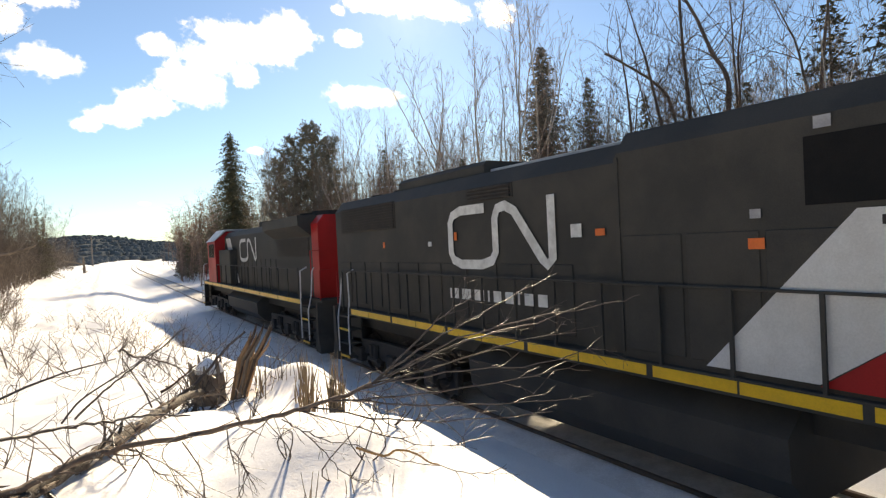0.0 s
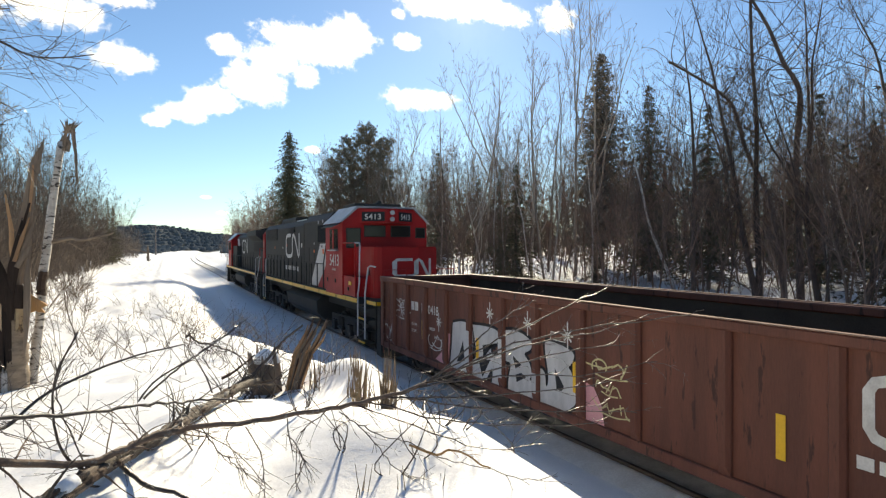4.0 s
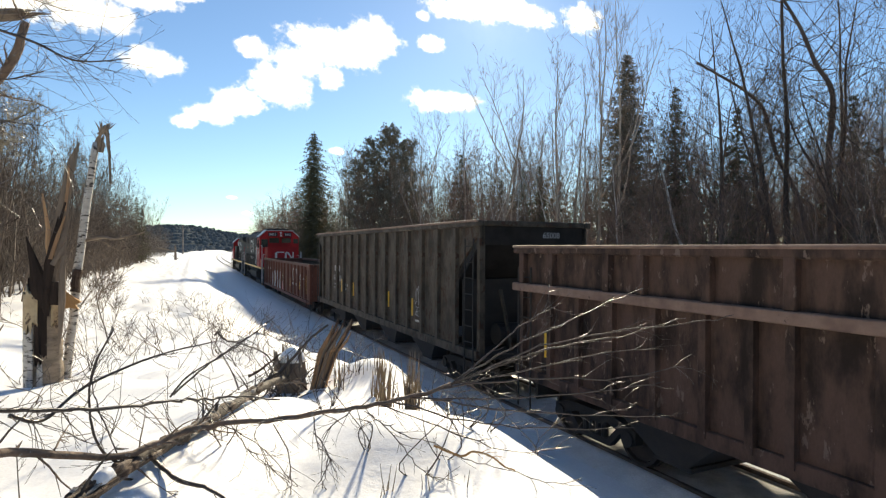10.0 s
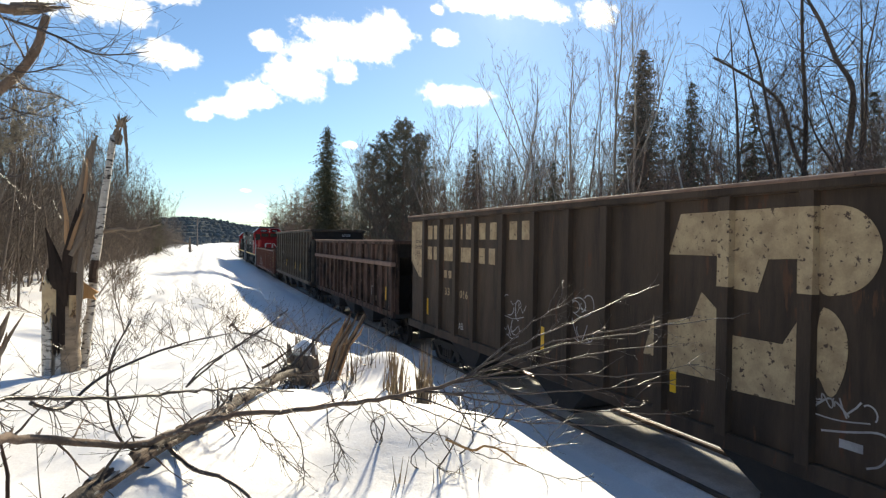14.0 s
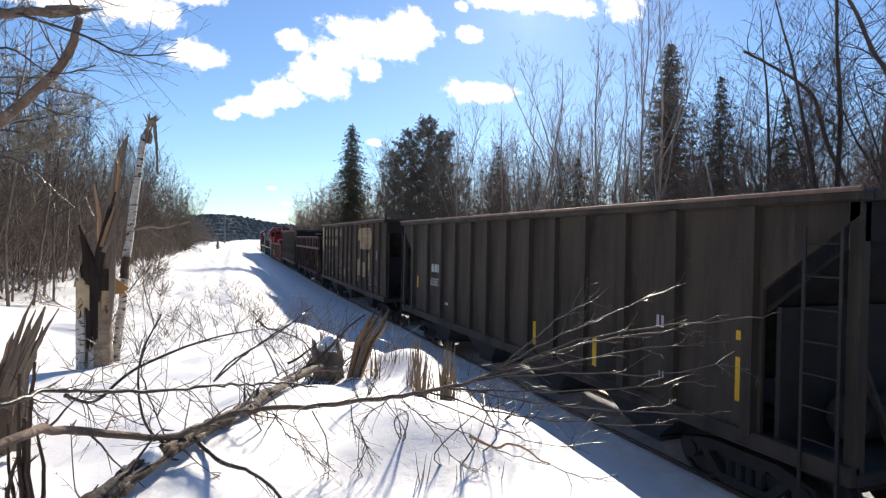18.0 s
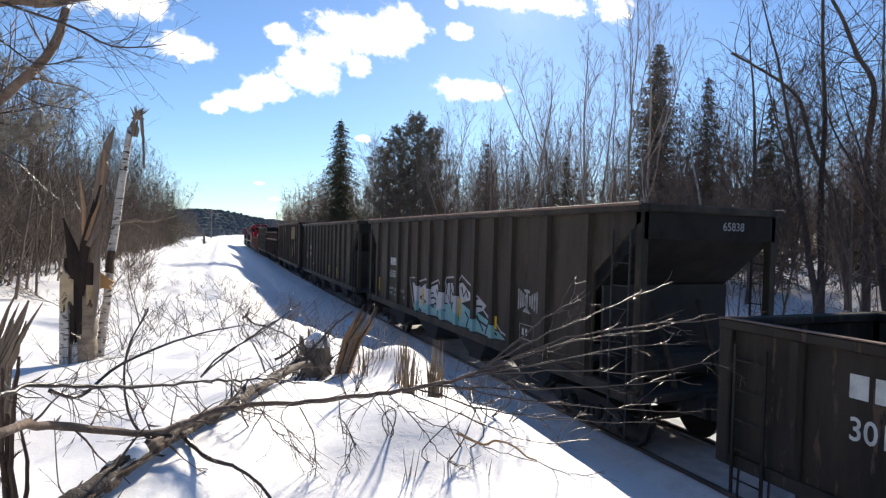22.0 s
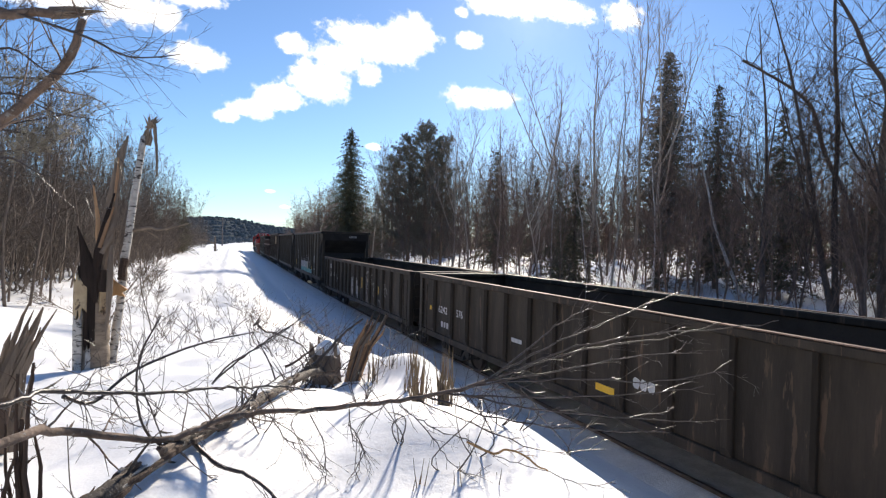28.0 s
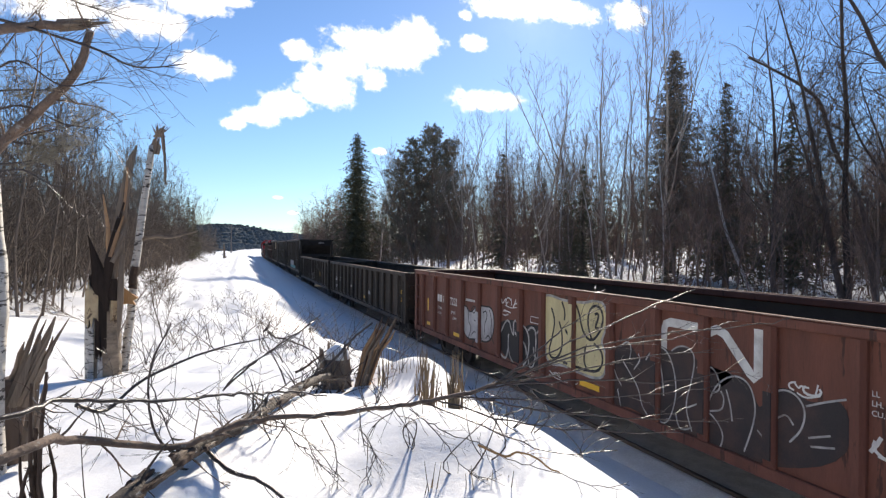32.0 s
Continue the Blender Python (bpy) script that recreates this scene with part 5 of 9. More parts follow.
    scrawl(c, rng, -4.2, -4.7, 1.6, 1.8, 4, 0.025, CHALK)
    bars(c, -4.2, 1.42, 0.06, [0.8, 0.8, 0.8, 0.8], -1.476, 0.4)
    # short rusty car with a belt rail
    half = 6.45
    c = put(hopper("short rusty ore car with a pale rusted belt rail", half, 3.54, [], RUST, None, slope=2.2, posts=False, low=1.15, bays=(2.8, 0.1, -2.68), name="ore_car"), 41.4, 28.5)
    for s in (-1, 1):
        part("belt_rail", Geo().box(s * 1.47, s * 1.63, -half, half, 2.68, 2.83, 0.015), BELT, c, "pale rusty rail")
        for y in (6.2, 5.26, 3.79, 3.05, 1.91, 0.8, -0.9, -2.54, -4.0, -5.3, -6.3):
            part("upper_rib", Geo().box(s * 1.47, s * 1.58, y - 0.07, y + 0.07, 2.83, 3.42, 0.01), RUST, c)
        for y in (6.2, 5.3, 4.5, 3.69, 2.8, 1.96, 1.29, 0.79, -0.12, -0.84, -1.76, -2.51, -3.4, -4.3, -5.2, -6.3):
            part("lower_rib", Geo().prism([(y - 0.055, 1.1), (y + 0.055, 1.1), (y + 0.055, 2.68), (y - 0.055, 2.68)], "x", s * 1.47, s * 1.57), RUST, c)
    for y in (5.5, -5.45):
        tape(c, y, 1.5, 0.45)
    for y in (-3.72, -4.0):
        bars(c, y, 1.55, 0.30, [0.10], -1.476, 0, FADED)
    bars(c, -3.72, 1.84, 0.03, [8.0], -1.476, 0, FADED)
    # tall dark car with cream lettering
    ribs = [6.58, 5.49, 4.46, 3.43, 2.1, 0.85, -0.26, -1.28, -2.52, -3.59, -4.65, -5.75, -6.77]
    c = put(hopper("tall dark brown open coal car with faded cream block lettering", 7.75, 4.26, ribs, BN_DARK, None, posts=False, bays=(4.2, 0.25, -4.25), name="coal_car"), 27.1, 11.6)
    part("cream_panel", Geo().prism([(7.70, 4.10), (6.75, 4.10), (6.75, 2.45), (7.05, 2.50), (7.70, 2.93)], "x", -1.479, -1.475), CREAM, c, "rust-streaked cream panel")
    for k, word in enumerate(("ROTARY", "COUPLER", "END")):
        write(c, word, (7.39, 7.41, 7.27)[k], 3.47 - 0.16 * k, 0.10, -1.482, 0.95, GHOST_INK)
    for y in (6.40, 5.98, 5.26, 4.90, 4.25, 3.95, 3.24, 2.72, 1.85, 1.35):
        bars(c, y, 3.58, 0.38, [0.80 if y not in (4.25,) else 0.25], -1.476, 0, CREAM)
    for y in (6.40, 5.98, 5.26, 4.95, 4.22, 3.92, 3.24, 2.76):
        bars(c, y, 3.02, 0.36, [0.80], -1.476, 0, CREAM)
    bars(c, 5.24, 2.57, 0.2, [0.9, 0.9], -1.476, 0.5, CREAM)
    write(c, "33", 5.2, 2.13, 0.19, material=CREAM, wide=1.3)
    write(c, "016", 4.27, 2.13, 0.19, material=CREAM, wide=1.2)
    write(c, "AEI", 4.3, 1.35, 0.16, wide=0.85)
    for y in (6.37, 0.54, -2.73, -6.56):
        tape(c, y, 1.46, 0.46)
    scrawl(c, rng, 2.03, 1.2, 1.95, 2.40, 5, 0.024, CHALK)
    scrawl(c, rng, 1.95, 1.4, 1.52, 1.92, 4, 0.028, CHALK)
    scrawl(c, rng, -0.38, -0.92, 2.25, 2.65, 4, 0.024, CHALK)
    scrawl(c, rng, -0.42, -0.95, 1.82, 2.2, 4, 0.024, CHALK)
    scrawl(c, rng, -4.66, -5.30, 1.72, 2.0, 6, 0.022, CHALK)
    g = Geo()
    ribbon(g, smooth_line([(-4.81, 1.56), (-5.1, 1.62), (-5.42, 1.72), (-5.5, 1.6), (-5.42, 1.38), (-5.27, 1.31)]), 0.022, -1.478)
    part("graffiti", g, CHALK, c)
    bars(c, -5.0, 1.44, 0.09, [2.6], -1.476, 0.2, CHALK)
    scrawl(c, rng, -5.83, -6.05, 1.80, 1.93, 2, 0.02, CHALK)
    scrawl(c, rng, -5.80, -6.36, 1.60, 1.80, 5, 0.02, CHALK)
    frame_box(c, -5.93, -6.40, 1.31, 1.54, CHALK, 0.015)
    for y in (-6.17, -6.21, -6.25, -6.29):
        bars(c, y, 2.6, 0.36, [0.05], -1.476, 0.1, CHALK)
    # the large cream emblem in three bays, its curls and its slanting legs
    def patch(poly, rounded=False):
        if rounded:
            poly = smooth_line(poly + poly[:1])[:-1]
        part("emblem", Geo().prism(poly, "x", -1.479, -1.475), CREAM, c, "large worn cream emblem")
    patch([(-2.82, 3.94), (-3.50, 3.95), (-3.50, 3.38), (-2.62, 3.38)])
    patch([(-3.68, 3.95), (-4.56, 3.96), (-4.56, 3.38), (-4.15, 3.36), (-4.02, 2.96), (-3.68, 2.98)])
    patch([(-4.74, 3.96), (-5.05, 3.95), (-5.25, 3.82), (-5.37, 3.60), (-5.37, 3.36), (-5.25, 3.14), (-5.05, 3.02), (-4.74, 2.98), (-4.74, 3.4)], True)
    patch([(-2.15, 1.9), (-2.35, 2.5), (-2.43, 2.5), (-2.43, 1.9)])
    patch([(-2.62, 1.75), (-2.62, 2.45), (-3.05, 2.55), (-3.2, 2.9), (-3.50, 2.65), (-3.50, 1.78)])
    patch([(-3.68, 1.72), (-3.68, 2.4), (-4.35, 2.4), (-4.56, 2.75), (-4.56, 1.75)])
    patch([(-4.74, 1.8), (-4.74, 2.88), (-4.92, 2.85), (-5.08, 2.6), (-5.05, 2.2), (-4.9, 1.85), (-4.74, 2.2)], True)
    rib_paint(c, (-3.59, -4.65), 3.0, 3.95, CREAM, 0.2, 0.09, 0.41)
    # dark hopper
    c = put(hopper("tall dusty black open hopper car", 7.9, 4.10, [6.64, 5.24, 4.04, 2.98, 1.92, 0.95, -0.06, -1.1, -2.1, -3.1, -4.2, -5.3, -6.6], BLACK, 3.25), 9.4, -6.4)
    bars(c, 4.95, 2.50, 0.24, [0.8, 0.75, 0.75], -1.476, 0.3)
    write(c, "65087", 5.05, 2.08, 0.24, wide=0.95)
    bars(c, 3.8, 1.6, 0.08, [0.8, 0.8, 0.8], -1.476, 0.4)
    for y, z, h in ((6.25, 1.90, 0.38), (-1.33, 1.34, 0.48), (-3.4, 1.32, 0.5), (-6.43, 1.50, 0.56), (-6.43, 2.28, 0.12)):
        tape(c, y, z, h)
    bars(c, -4.93, 2.24, 0.18, [0.3, 0.3], -1.476, 0.25, CHALK)
    bars(c, -5.0, 1.5, 0.09, [0.3, 0.3, 0.3], -1.476, 0.5, CHALK)
    # hopper with the white and teal sprayed letters
    ribs = [6.49, 5.25, 4.02, 3.0, 2.07, 1.07, 0.03, -0.94, -1.98, -2.98, -3.82, -5.2, -6.49]
    c = put(hopper("tall black open hopper car with white and teal sprayed letters", 7.8, 4.10, ribs, BLACK, 3.26), -8.3, -23.9)
    bars(c, 4.98, 2.46, 0.26, [0.8, 0.75, 0.75], -1.476, 0.22)
    write(c, "65838", 5.08, 2.04, 0.25, wide=0.98)
    write_end(c, "65838", 0.2, -7.804, 3.72, 0.14, CHALK)
    write(c, "LD LMT", 5.1, 1.60, 0.09)
    write(c, "196900", 4.56, 1.58, 0.1)
    write(c, "LT WT", 5.1, 1.42, 0.09)
    write(c, "66100", 4.5, 1.40, 0.1)
    write(c, "HT 52", 3.8, 1.60, 0.09)
    write(c, "2  03", 3.5, 1.40, 0.09)
    # black backing, teal fade, silver faces, black cuts and a pale outer line
    part("graffiti_outline", Geo().prism([(2.78, 2.06), (2.4, 2.12), (1.42, 2.15), (1.15, 2.08), (0.91, 2.07), (0.41, 2.2), (0.25, 2.04), (-0.13, 2.1), (-0.22, 2.33), (-0.7, 2.36), (-1.16, 2.42), (-1.72, 2.22), (-2.2, 1.97), (-2.5, 1.84), (-2.8, 1.5), (-3.1, 1.16), (-1.0, 1.13), (2.2, 1.1)], "x", -1.4768, -1.4764), INK, c, "black sprayed backing")
    part("graffiti", Geo().prism([(2.35, 1.45), (2.06, 1.52), (1.32, 1.5), (0.67, 1.68), (-0.13, 1.64), (-1.13, 1.82), (-1.86, 1.64), (-2.18, 1.67), (-2.72, 1.57), (-2.86, 1.4), (-3.26, 1.38), (-3.6, 1.25), (-2.85, 1.19), (-1.74, 1.22), (-1.0, 1.18), (-0.32, 1.22), (0.65, 1.22), (2.05, 1.14)], "x", -1.4782, -1.4778), TEAL, c, "teal sprayed fade")
    for poly in ([(2.6, 2.04), (2.23, 1.94), (2.09, 2.05), (1.85, 1.92), (1.53, 2.04), (1.24, 2.12), (1.13, 1.92), (1.15, 1.66), (1.51, 1.54), (1.74, 1.37), (2.05, 1.3), (2.25, 1.36), (2.43, 1.52)],
                 [(1.02, 2.0), (0.46, 2.15), (0.4, 1.99), (0.12, 2.03), (0.14, 1.78), (0.15, 1.45), (0.55, 1.40), (0.5, 1.63), (1.01, 1.5), (1.07, 1.71)],
                 [(-0.15, 2.22), (-0.63, 2.27), (-0.75, 2.17), (-0.81, 1.88), (-0.57, 1.65), (-0.12, 1.7), (-0.11, 1.98)],
                 [(-1.04, 2.29), (-1.26, 2.33), (-1.71, 2.11), (-1.82, 1.95), (-1.13, 1.78), (-1.04, 2.06)],
                 [(-1.85, 1.87), (-2.23, 2.02), (-2.6, 1.88), (-2.49, 1.77), (-1.93, 1.61)]):
        part("graffiti", Geo().prism(poly, "x", -1.4792, -1.4788), SILVER, c)
    for w, line in ((0.06, [(2.41, 1.56), (2.28, 1.43), (2.11, 1.41), (2.05, 1.26), (1.73, 1.23)]), (0.05, [(2.35, 1.52), (2.15, 1.58)]), (0.05, [(1.88, 1.62), (1.57, 1.73), (1.45, 1.57), (1.88, 1.61)]), (0.05, [(1.42, 2.08), (1.34, 1.89), (1.16, 2.01)]),
                    (0.05, [(1.09, 1.82), (0.75, 1.86), (0.77, 1.73), (1.08, 1.66)]), (0.06, [(0.77, 1.73), (0.57, 1.71), (0.58, 1.54), (0.70, 1.58)]), (0.05, [(1.03, 1.49), (0.70, 1.53), (0.70, 1.44), (1.01, 1.50)]),
                    (0.07, [(0.54, 2.0), (0.46, 1.82), (0.42, 1.95), (0.14, 2.02), (0.12, 1.93), (-0.03, 1.92)]), (0.05, [(0.29, 1.70), (0.16, 1.50), (0.20, 1.61)]), (0.04, [(0.39, 1.41), (0.46, 1.23)]), (0.06, [(0.13, 1.27), (0.14, 1.46), (0.01, 1.53), (-0.16, 1.45)]),
                    (0.07, [(-0.19, 1.92), (-0.26, 2.29), (-0.63, 2.34), (-0.65, 2.23), (-0.91, 2.12)]), (0.06, [(-0.30, 1.91), (-0.47, 1.67), (-0.47, 2.25), (-0.59, 1.99), (-0.88, 1.82)]), (0.06, [(-0.54, 1.75), (-0.60, 1.54), (-0.61, 1.72), (-0.86, 1.78)]),
                    (0.07, [(-0.75, 1.56), (-0.93, 1.59), (-0.95, 1.49), (-0.78, 1.46)]), (0.05, [(1.39, 1.30), (1.16, 1.26)]), (0.07, [(-1.2, 2.22), (-1.32, 1.98), (-1.5, 2.15), (-1.62, 1.98)]), (0.05, [(-2.0, 1.82), (-2.42, 1.85)]),
                    (0.07, [(-1.07, 1.55), (-1.0, 1.23)]), (0.06, [(-1.44, 1.6), (-1.66, 1.47), (-1.53, 1.21)]), (0.05, [(-2.12, 1.62), (-2.5, 1.27)]), (0.05, [(-2.75, 1.5), (-2.6, 1.22)]), (0.05, [(-1.75, 1.75), (-2.2, 1.5), (-2.7, 1.42), (-3.2, 1.3)])):
        g = Geo()
        ribbon(g, line, w, -1.4808)
        part("graffiti_stroke", g, INK, c)
    for line in ([(2.16, 1.07), (2.49, 1.34), (2.64, 1.67), (2.9, 2.15), (2.4, 2.19), (2.16, 2.12)], [(1.98, 2.1), (1.42, 2.22), (1.16, 2.14)], [(0.98, 2.12), (0.91, 2.13), (0.41, 2.27), (0.25, 2.1), (0.12, 2.1)], [(-0.06, 2.15), (-0.18, 2.38), (-0.7, 2.43), (-0.8, 2.3), (-0.86, 2.3)], [(-1.03, 2.36), (-1.18, 2.51), (-1.77, 2.29), (-1.85, 2.11)],
                 [(-2.07, 2.08), (-2.23, 2.04), (-2.62, 1.88), (-2.49, 1.77), (-2.78, 1.62), (-2.86, 1.53)], [(-3.08, 1.56), (-3.15, 1.55), (-3.4, 1.40), (-3.64, 1.36), (-3.85, 1.22)]):
        g = Geo()
        ribbon(g, line, 0.05, -1.4824)
        part("graffiti_outline", g, PINK_GREY, c)
    rib_paint(c, (2.07, 1.07, 0.03, -0.94), 1.5, 1.96, SILVER, 0.2, 0.09, 0.41)
    rib_paint(c, (2.07, 1.07, 0.03, -0.94, -1.98, -2.98), 1.2, 1.5, TEAL, 0.2, 0.09, 0.41)
    for k, y in enumerate((-4.10, -4.19, -4.28, -4.37, -4.56, -4.65, -4.74, -4.83)):
        rise = abs(k - 3.5) * 0.035
        part("emblem", Geo().prism([(y, 2.13 - rise), (y - 0.06, 2.13 - rise), (y - 0.06, 2.32 + rise), (y, 2.32 + rise)], "x", -1.479, -1.475), FADED, c)
    part("emblem", Geo().prism([(-4.36, 2.46), (-4.57, 2.44), (-4.57, 2.38), (-4.36, 2.40)], "x", -1.479, -1.475), FADED, c)
    part("emblem", Geo().prism([(-4.30, 1.98), (-4.63, 1.96), (-4.52, 2.05), (-4.41, 2.06)], "x", -1.479, -1.475), FADED, c)
    part("emblem", Geo().prism([(-4.435, 2.06), (-4.50, 2.06), (-4.50, 2.40), (-4.435, 2.40)], "x", -1.479, -1.475), FADED, c)
    frame_box(c, -4.2, -4.75, 1.42, 1.72, FADED, 0.022)
    bars(c, -4.3, 1.5, 0.14, [0.5, 0.5], -1.476, 0.5)
    for y in (6.29, 3.17, 1.62, -1.13, -3.14):
        tape(c, y, 1.42, 0.5 if y != -3.14 else 0.3, x=-1.49)
    # black gondola with scrawls
    ribs = [7.34, 5.94, 4.95, 4.19, 3.17, 2.27, 1.41, 0.23, -0.66, -1.65, -2.7, -3.7, -4.8, -5.9, -7.2]
    c = put(gondola("dull black steel gondola car with sprayed scrawls and yellow reflectors", 8.35, 2.56, ribs, OLIVE), -25.5, -42.2)
    bars(c, 6.78, 1.95, 0.25, [0.75, 0.75, 0.7], -1.476, 0.25)
    write(c, "301", 6.78, 1.52, 0.25, wide=0.85)
    write(c, "32", 5.75, 1.58, 0.22, wide=0.95)
    scrawl(c, rng, 4.9, 4.1, 1.35, 1.72, 6, 0.05, SILVER)
    scrawl(c, rng, 4.6, 4.2, 0.98, 1.15, 3, 0.05, SILVER)
    scrawl(c, rng, 3.9, 3.4, 1.3, 1.9, 3, 0.022, RUST)
    scrawl(c, rng, 2.9, 2.4, 1.3, 1.9, 3, 0.022, RUST)
    piece(c, [(1.10, 1.64), (0.91, 1.75), (0.64, 1.70), (0.33, 1.70), (0.26, 1.57), (0.24, 0.97), (0.42, 0.90), (0.52, 1.02), (0.82, 0.94), (1.02, 0.99), (1.08, 1.18)],
          [[(1.00, 1.26), (0.84, 1.35), (0.67, 1.31), (0.63, 1.14), (0.77, 0.96)],
           [(0.62, 1.64), (0.58, 1.34), (0.46, 1.06)],
           [(1.01, 1.54), (0.85, 1.65), (0.69, 1.62), (0.74, 1.43)],
           [(0.44, 1.56), (0.39, 1.31), (0.31, 1.12)]],
          FADED, INK, INK, 0.04, 0.07)
    scrawl(c, rng, 1.1, 0.4, 1.65, 1.85, 4, 0.03, FADED)
    piece(c, [(0.04, 1.72), (-0.13, 1.72), (-0.25, 1.68), (-0.48, 1.63), (-0.69, 1.62), (-0.72, 1.07), (-0.35, 0.96), (-0.07, 1.01), (0.06, 1.12), (0.10, 1.45)],
          [[(0.01, 1.47), (-0.09, 1.55), (-0.24, 1.47), (-0.28, 1.25), (-0.17, 1.04), (-0.05, 1.04)],
           [(-0.32, 1.70), (-0.40, 1.29), (-0.39, 0.97)],
           [(-0.46, 1.55), (-0.50, 1.33), (-0.55, 1.15), (-0.58, 1.36), (-0.62, 1.52)],
           [(-0.06, 1.25), (-0.16, 1.27)]],
          FADED, INK, INK, 0.035, 0.06)
    scrawl(c, rng, 0.1, -0.6, 1.65, 1.9, 5, 0.03, FADED)
    rib_paint(c, (-0.66,), 0.95, 1.5, FADED)
    g = Geo()
    ribbon(g, [(-1.40, 2.05), (-1.42, 1.6), (-1.46, 1.1), (-1.5, 0.8)], 0.10)
    ribbon(g, [(-1.40, 2.02), (-1.55, 2.08)], 0.07)
    ribbon(g, [(-1.80, 2.0), (-2.05, 1.85), (-2.0, 1.5), (-2.2, 1.0)], 0.06)
    part("graffiti", g, FADED, c)
    part("graffiti", Geo().prism([(-2.0, 1.2), (-2.6, 1.2), (-2.6, 1.5), (-2.1, 1.6)], "x", -1.477, -1.476), RUST, c)
    scrawl(c, rng, -2.1, -2.6, 1.65, 1.95, 3, 0.03, FADED)
    # pale smeared strokes over the middle bays
    for w, line in ((0.10, [(-1.95, 2.14), (-2.2, 2.22), (-2.52, 2.20)]), (0.05, [(-2.52, 2.2), (-2.55, 1.95), (-2.5, 1.8)]), (0.04, [(-2.75, 2.22), (-2.82, 2.05), (-2.92, 2.18)]), (0.05, [(-2.82, 2.05), (-2.76, 1.7), (-2.70, 1.45)]),
                    (0.04, [(-1.98, 1.5), (-2.3, 1.46), (-2.62, 1.5)]), (0.05, [(-2.0, 1.36), (-2.15, 1.1), (-2.05, 0.9)]), (0.05, [(-2.28, 1.36), (-2.4, 1.2), (-2.27, 0.92)]), (0.06, [(-3.36, 2.12), (-3.46, 1.95), (-3.62, 2.10)]),
                    (0.08, [(-3.52, 1.72), (-3.54, 1.45)]), (0.035, [(-3.0, 1.7), (-3.25, 1.85), (-3.3, 1.55), (-3.1, 1.35), (-3.35, 1.2)]), (0.05, [(-4.0, 1.15), (-4.25, 1.18), (-4.38, 0.95), (-4.4, 0.74)]),
                    (0.035, [(-4.7, 1.8), (-5.0, 1.9), (-5.05, 1.6), (-4.8, 1.45), (-5.15, 1.4)]), (0.035, [(-4.75, 1.65), (-5.2, 1.75), (-5.3, 1.5)])):
        g = Geo()
        ribbon(g, smooth_line(line), w)
        part("graffiti_stroke", g, FADED, c)
    for y in (-2.12, -2.3, -2.44):
        g = Geo()
        ribbon(g, [(y + 0.07 * math.cos(a * 0.8), 1.83 + 0.09 * math.sin(a * 0.8)) for a in range(9)], 0.03)
        part("graffiti_stroke", g, CREAM, c)
    for y, z, h in ((1.74, 1.43, 0.47), (-1.15, 1.43, 0.48), (-4.06, 1.41, 0.31), (-7.07, 1.42, 0.45), (-7.08, 2.26, 0.12)):
        tape(c, y, z, h, x=-1.484)
    # second black gondola
    ribs = [6.91, 5.57, 4.51, 3.43, 2.38, 1.32, 0.35, -0.65, -1.69, -2.75, -3.8, -4.9, -6.0, -7.1]
    c = put(gondola("plain dull black steel gondola car", 8.1, 2.56, ribs, OLIVE), -43.2, -59.4)
    write(c, "6242", 6.66, 1.5, 0.2, wide=1.3, material=SILVER)
    write(c, "576", 5.3, 1.52, 0.2, wide=1.1, material=SILVER)
    bars(c, 6.4, 1.1, 0.16, [0.8, 0.8, 0.8], -1.476, 0.5, SILVER)
    bars(c, 4.6, 1.05, 0.16, [0.8, 0.8], -1.476, 0.5, GREY)
    tape(c, 7.3, 1.5, 0.12, 0.14)
    bars(c, 2.1, 1.38, 0.09, [1.6, 1.6, 1.6], -1.476, 0.15, SILVER)
    tape(c, -1.24, 1.06, 0.12, 0.5)
    for y in (-1.95, -2.12, -2.29):
        part("stencil_block", Geo().prism([(y, 1.36), (y - 0.04, 1.32), (y - 0.12, 1.32), (y - 0.15, 1.38), (y - 0.15, 1.47), (y - 0.04, 1.49), (y, 1.45)], "x", -1.479, -1.475), SILVER, c)
    scrawl(c, rng, -0.2, -0.55, 1.6, 2.0, 1, 0.03, GREY)
    for z, h, w in ((1.74, 0.16, 0.10), (1.55, 0.06, 0.05), (1.46, 0.05, 0.09)):
        tape(c, -7.38, z, h, w, x=-1.478)
    scrawl(c, rng, -6.95, -7.3, 1.4, 2.0, 2, 0.025, GREY)
    bars(c, -5.85, 1.12, 0.07, [2.6], -1.476, 0.2, SILVER)
    # brown gondola with large sprayed letters
    ribs = [8.0, 6.91, 5.84, 4.67, 3.56, 2.41, 1.32, 0.37, -0.73, -1.89, -3.0, -3.95, -4.99, -6.03, -7.2, -8.1]
    c = put(gondola("brown steel gondola car covered in large sprayed letters", 8.75, 2.72, ribs, BROWN), -60.5, -78.0)
    bars(c, 6.72, 1.84, 0.21, [0.8, 0.8], -1.476, 0.2)
    write(c, "13", 6.28, 1.84, 0.21)
    write(c, "7252", 5.68, 1.83, 0.22, wide=0.92)
    write(c, "LD.LMT.", 6.7, 1.62, 0.075)
    write(c, "LT.WT.", 6.7, 1.45, 0.075)
    write(c, "200600", 5.6, 1.58, 0.085)
    write(c, "62400", 5.45, 1.42, 0.085)
    bars(c, 4.5, 2.05, 0.06, [1] * 8, -1.476, 0.3)
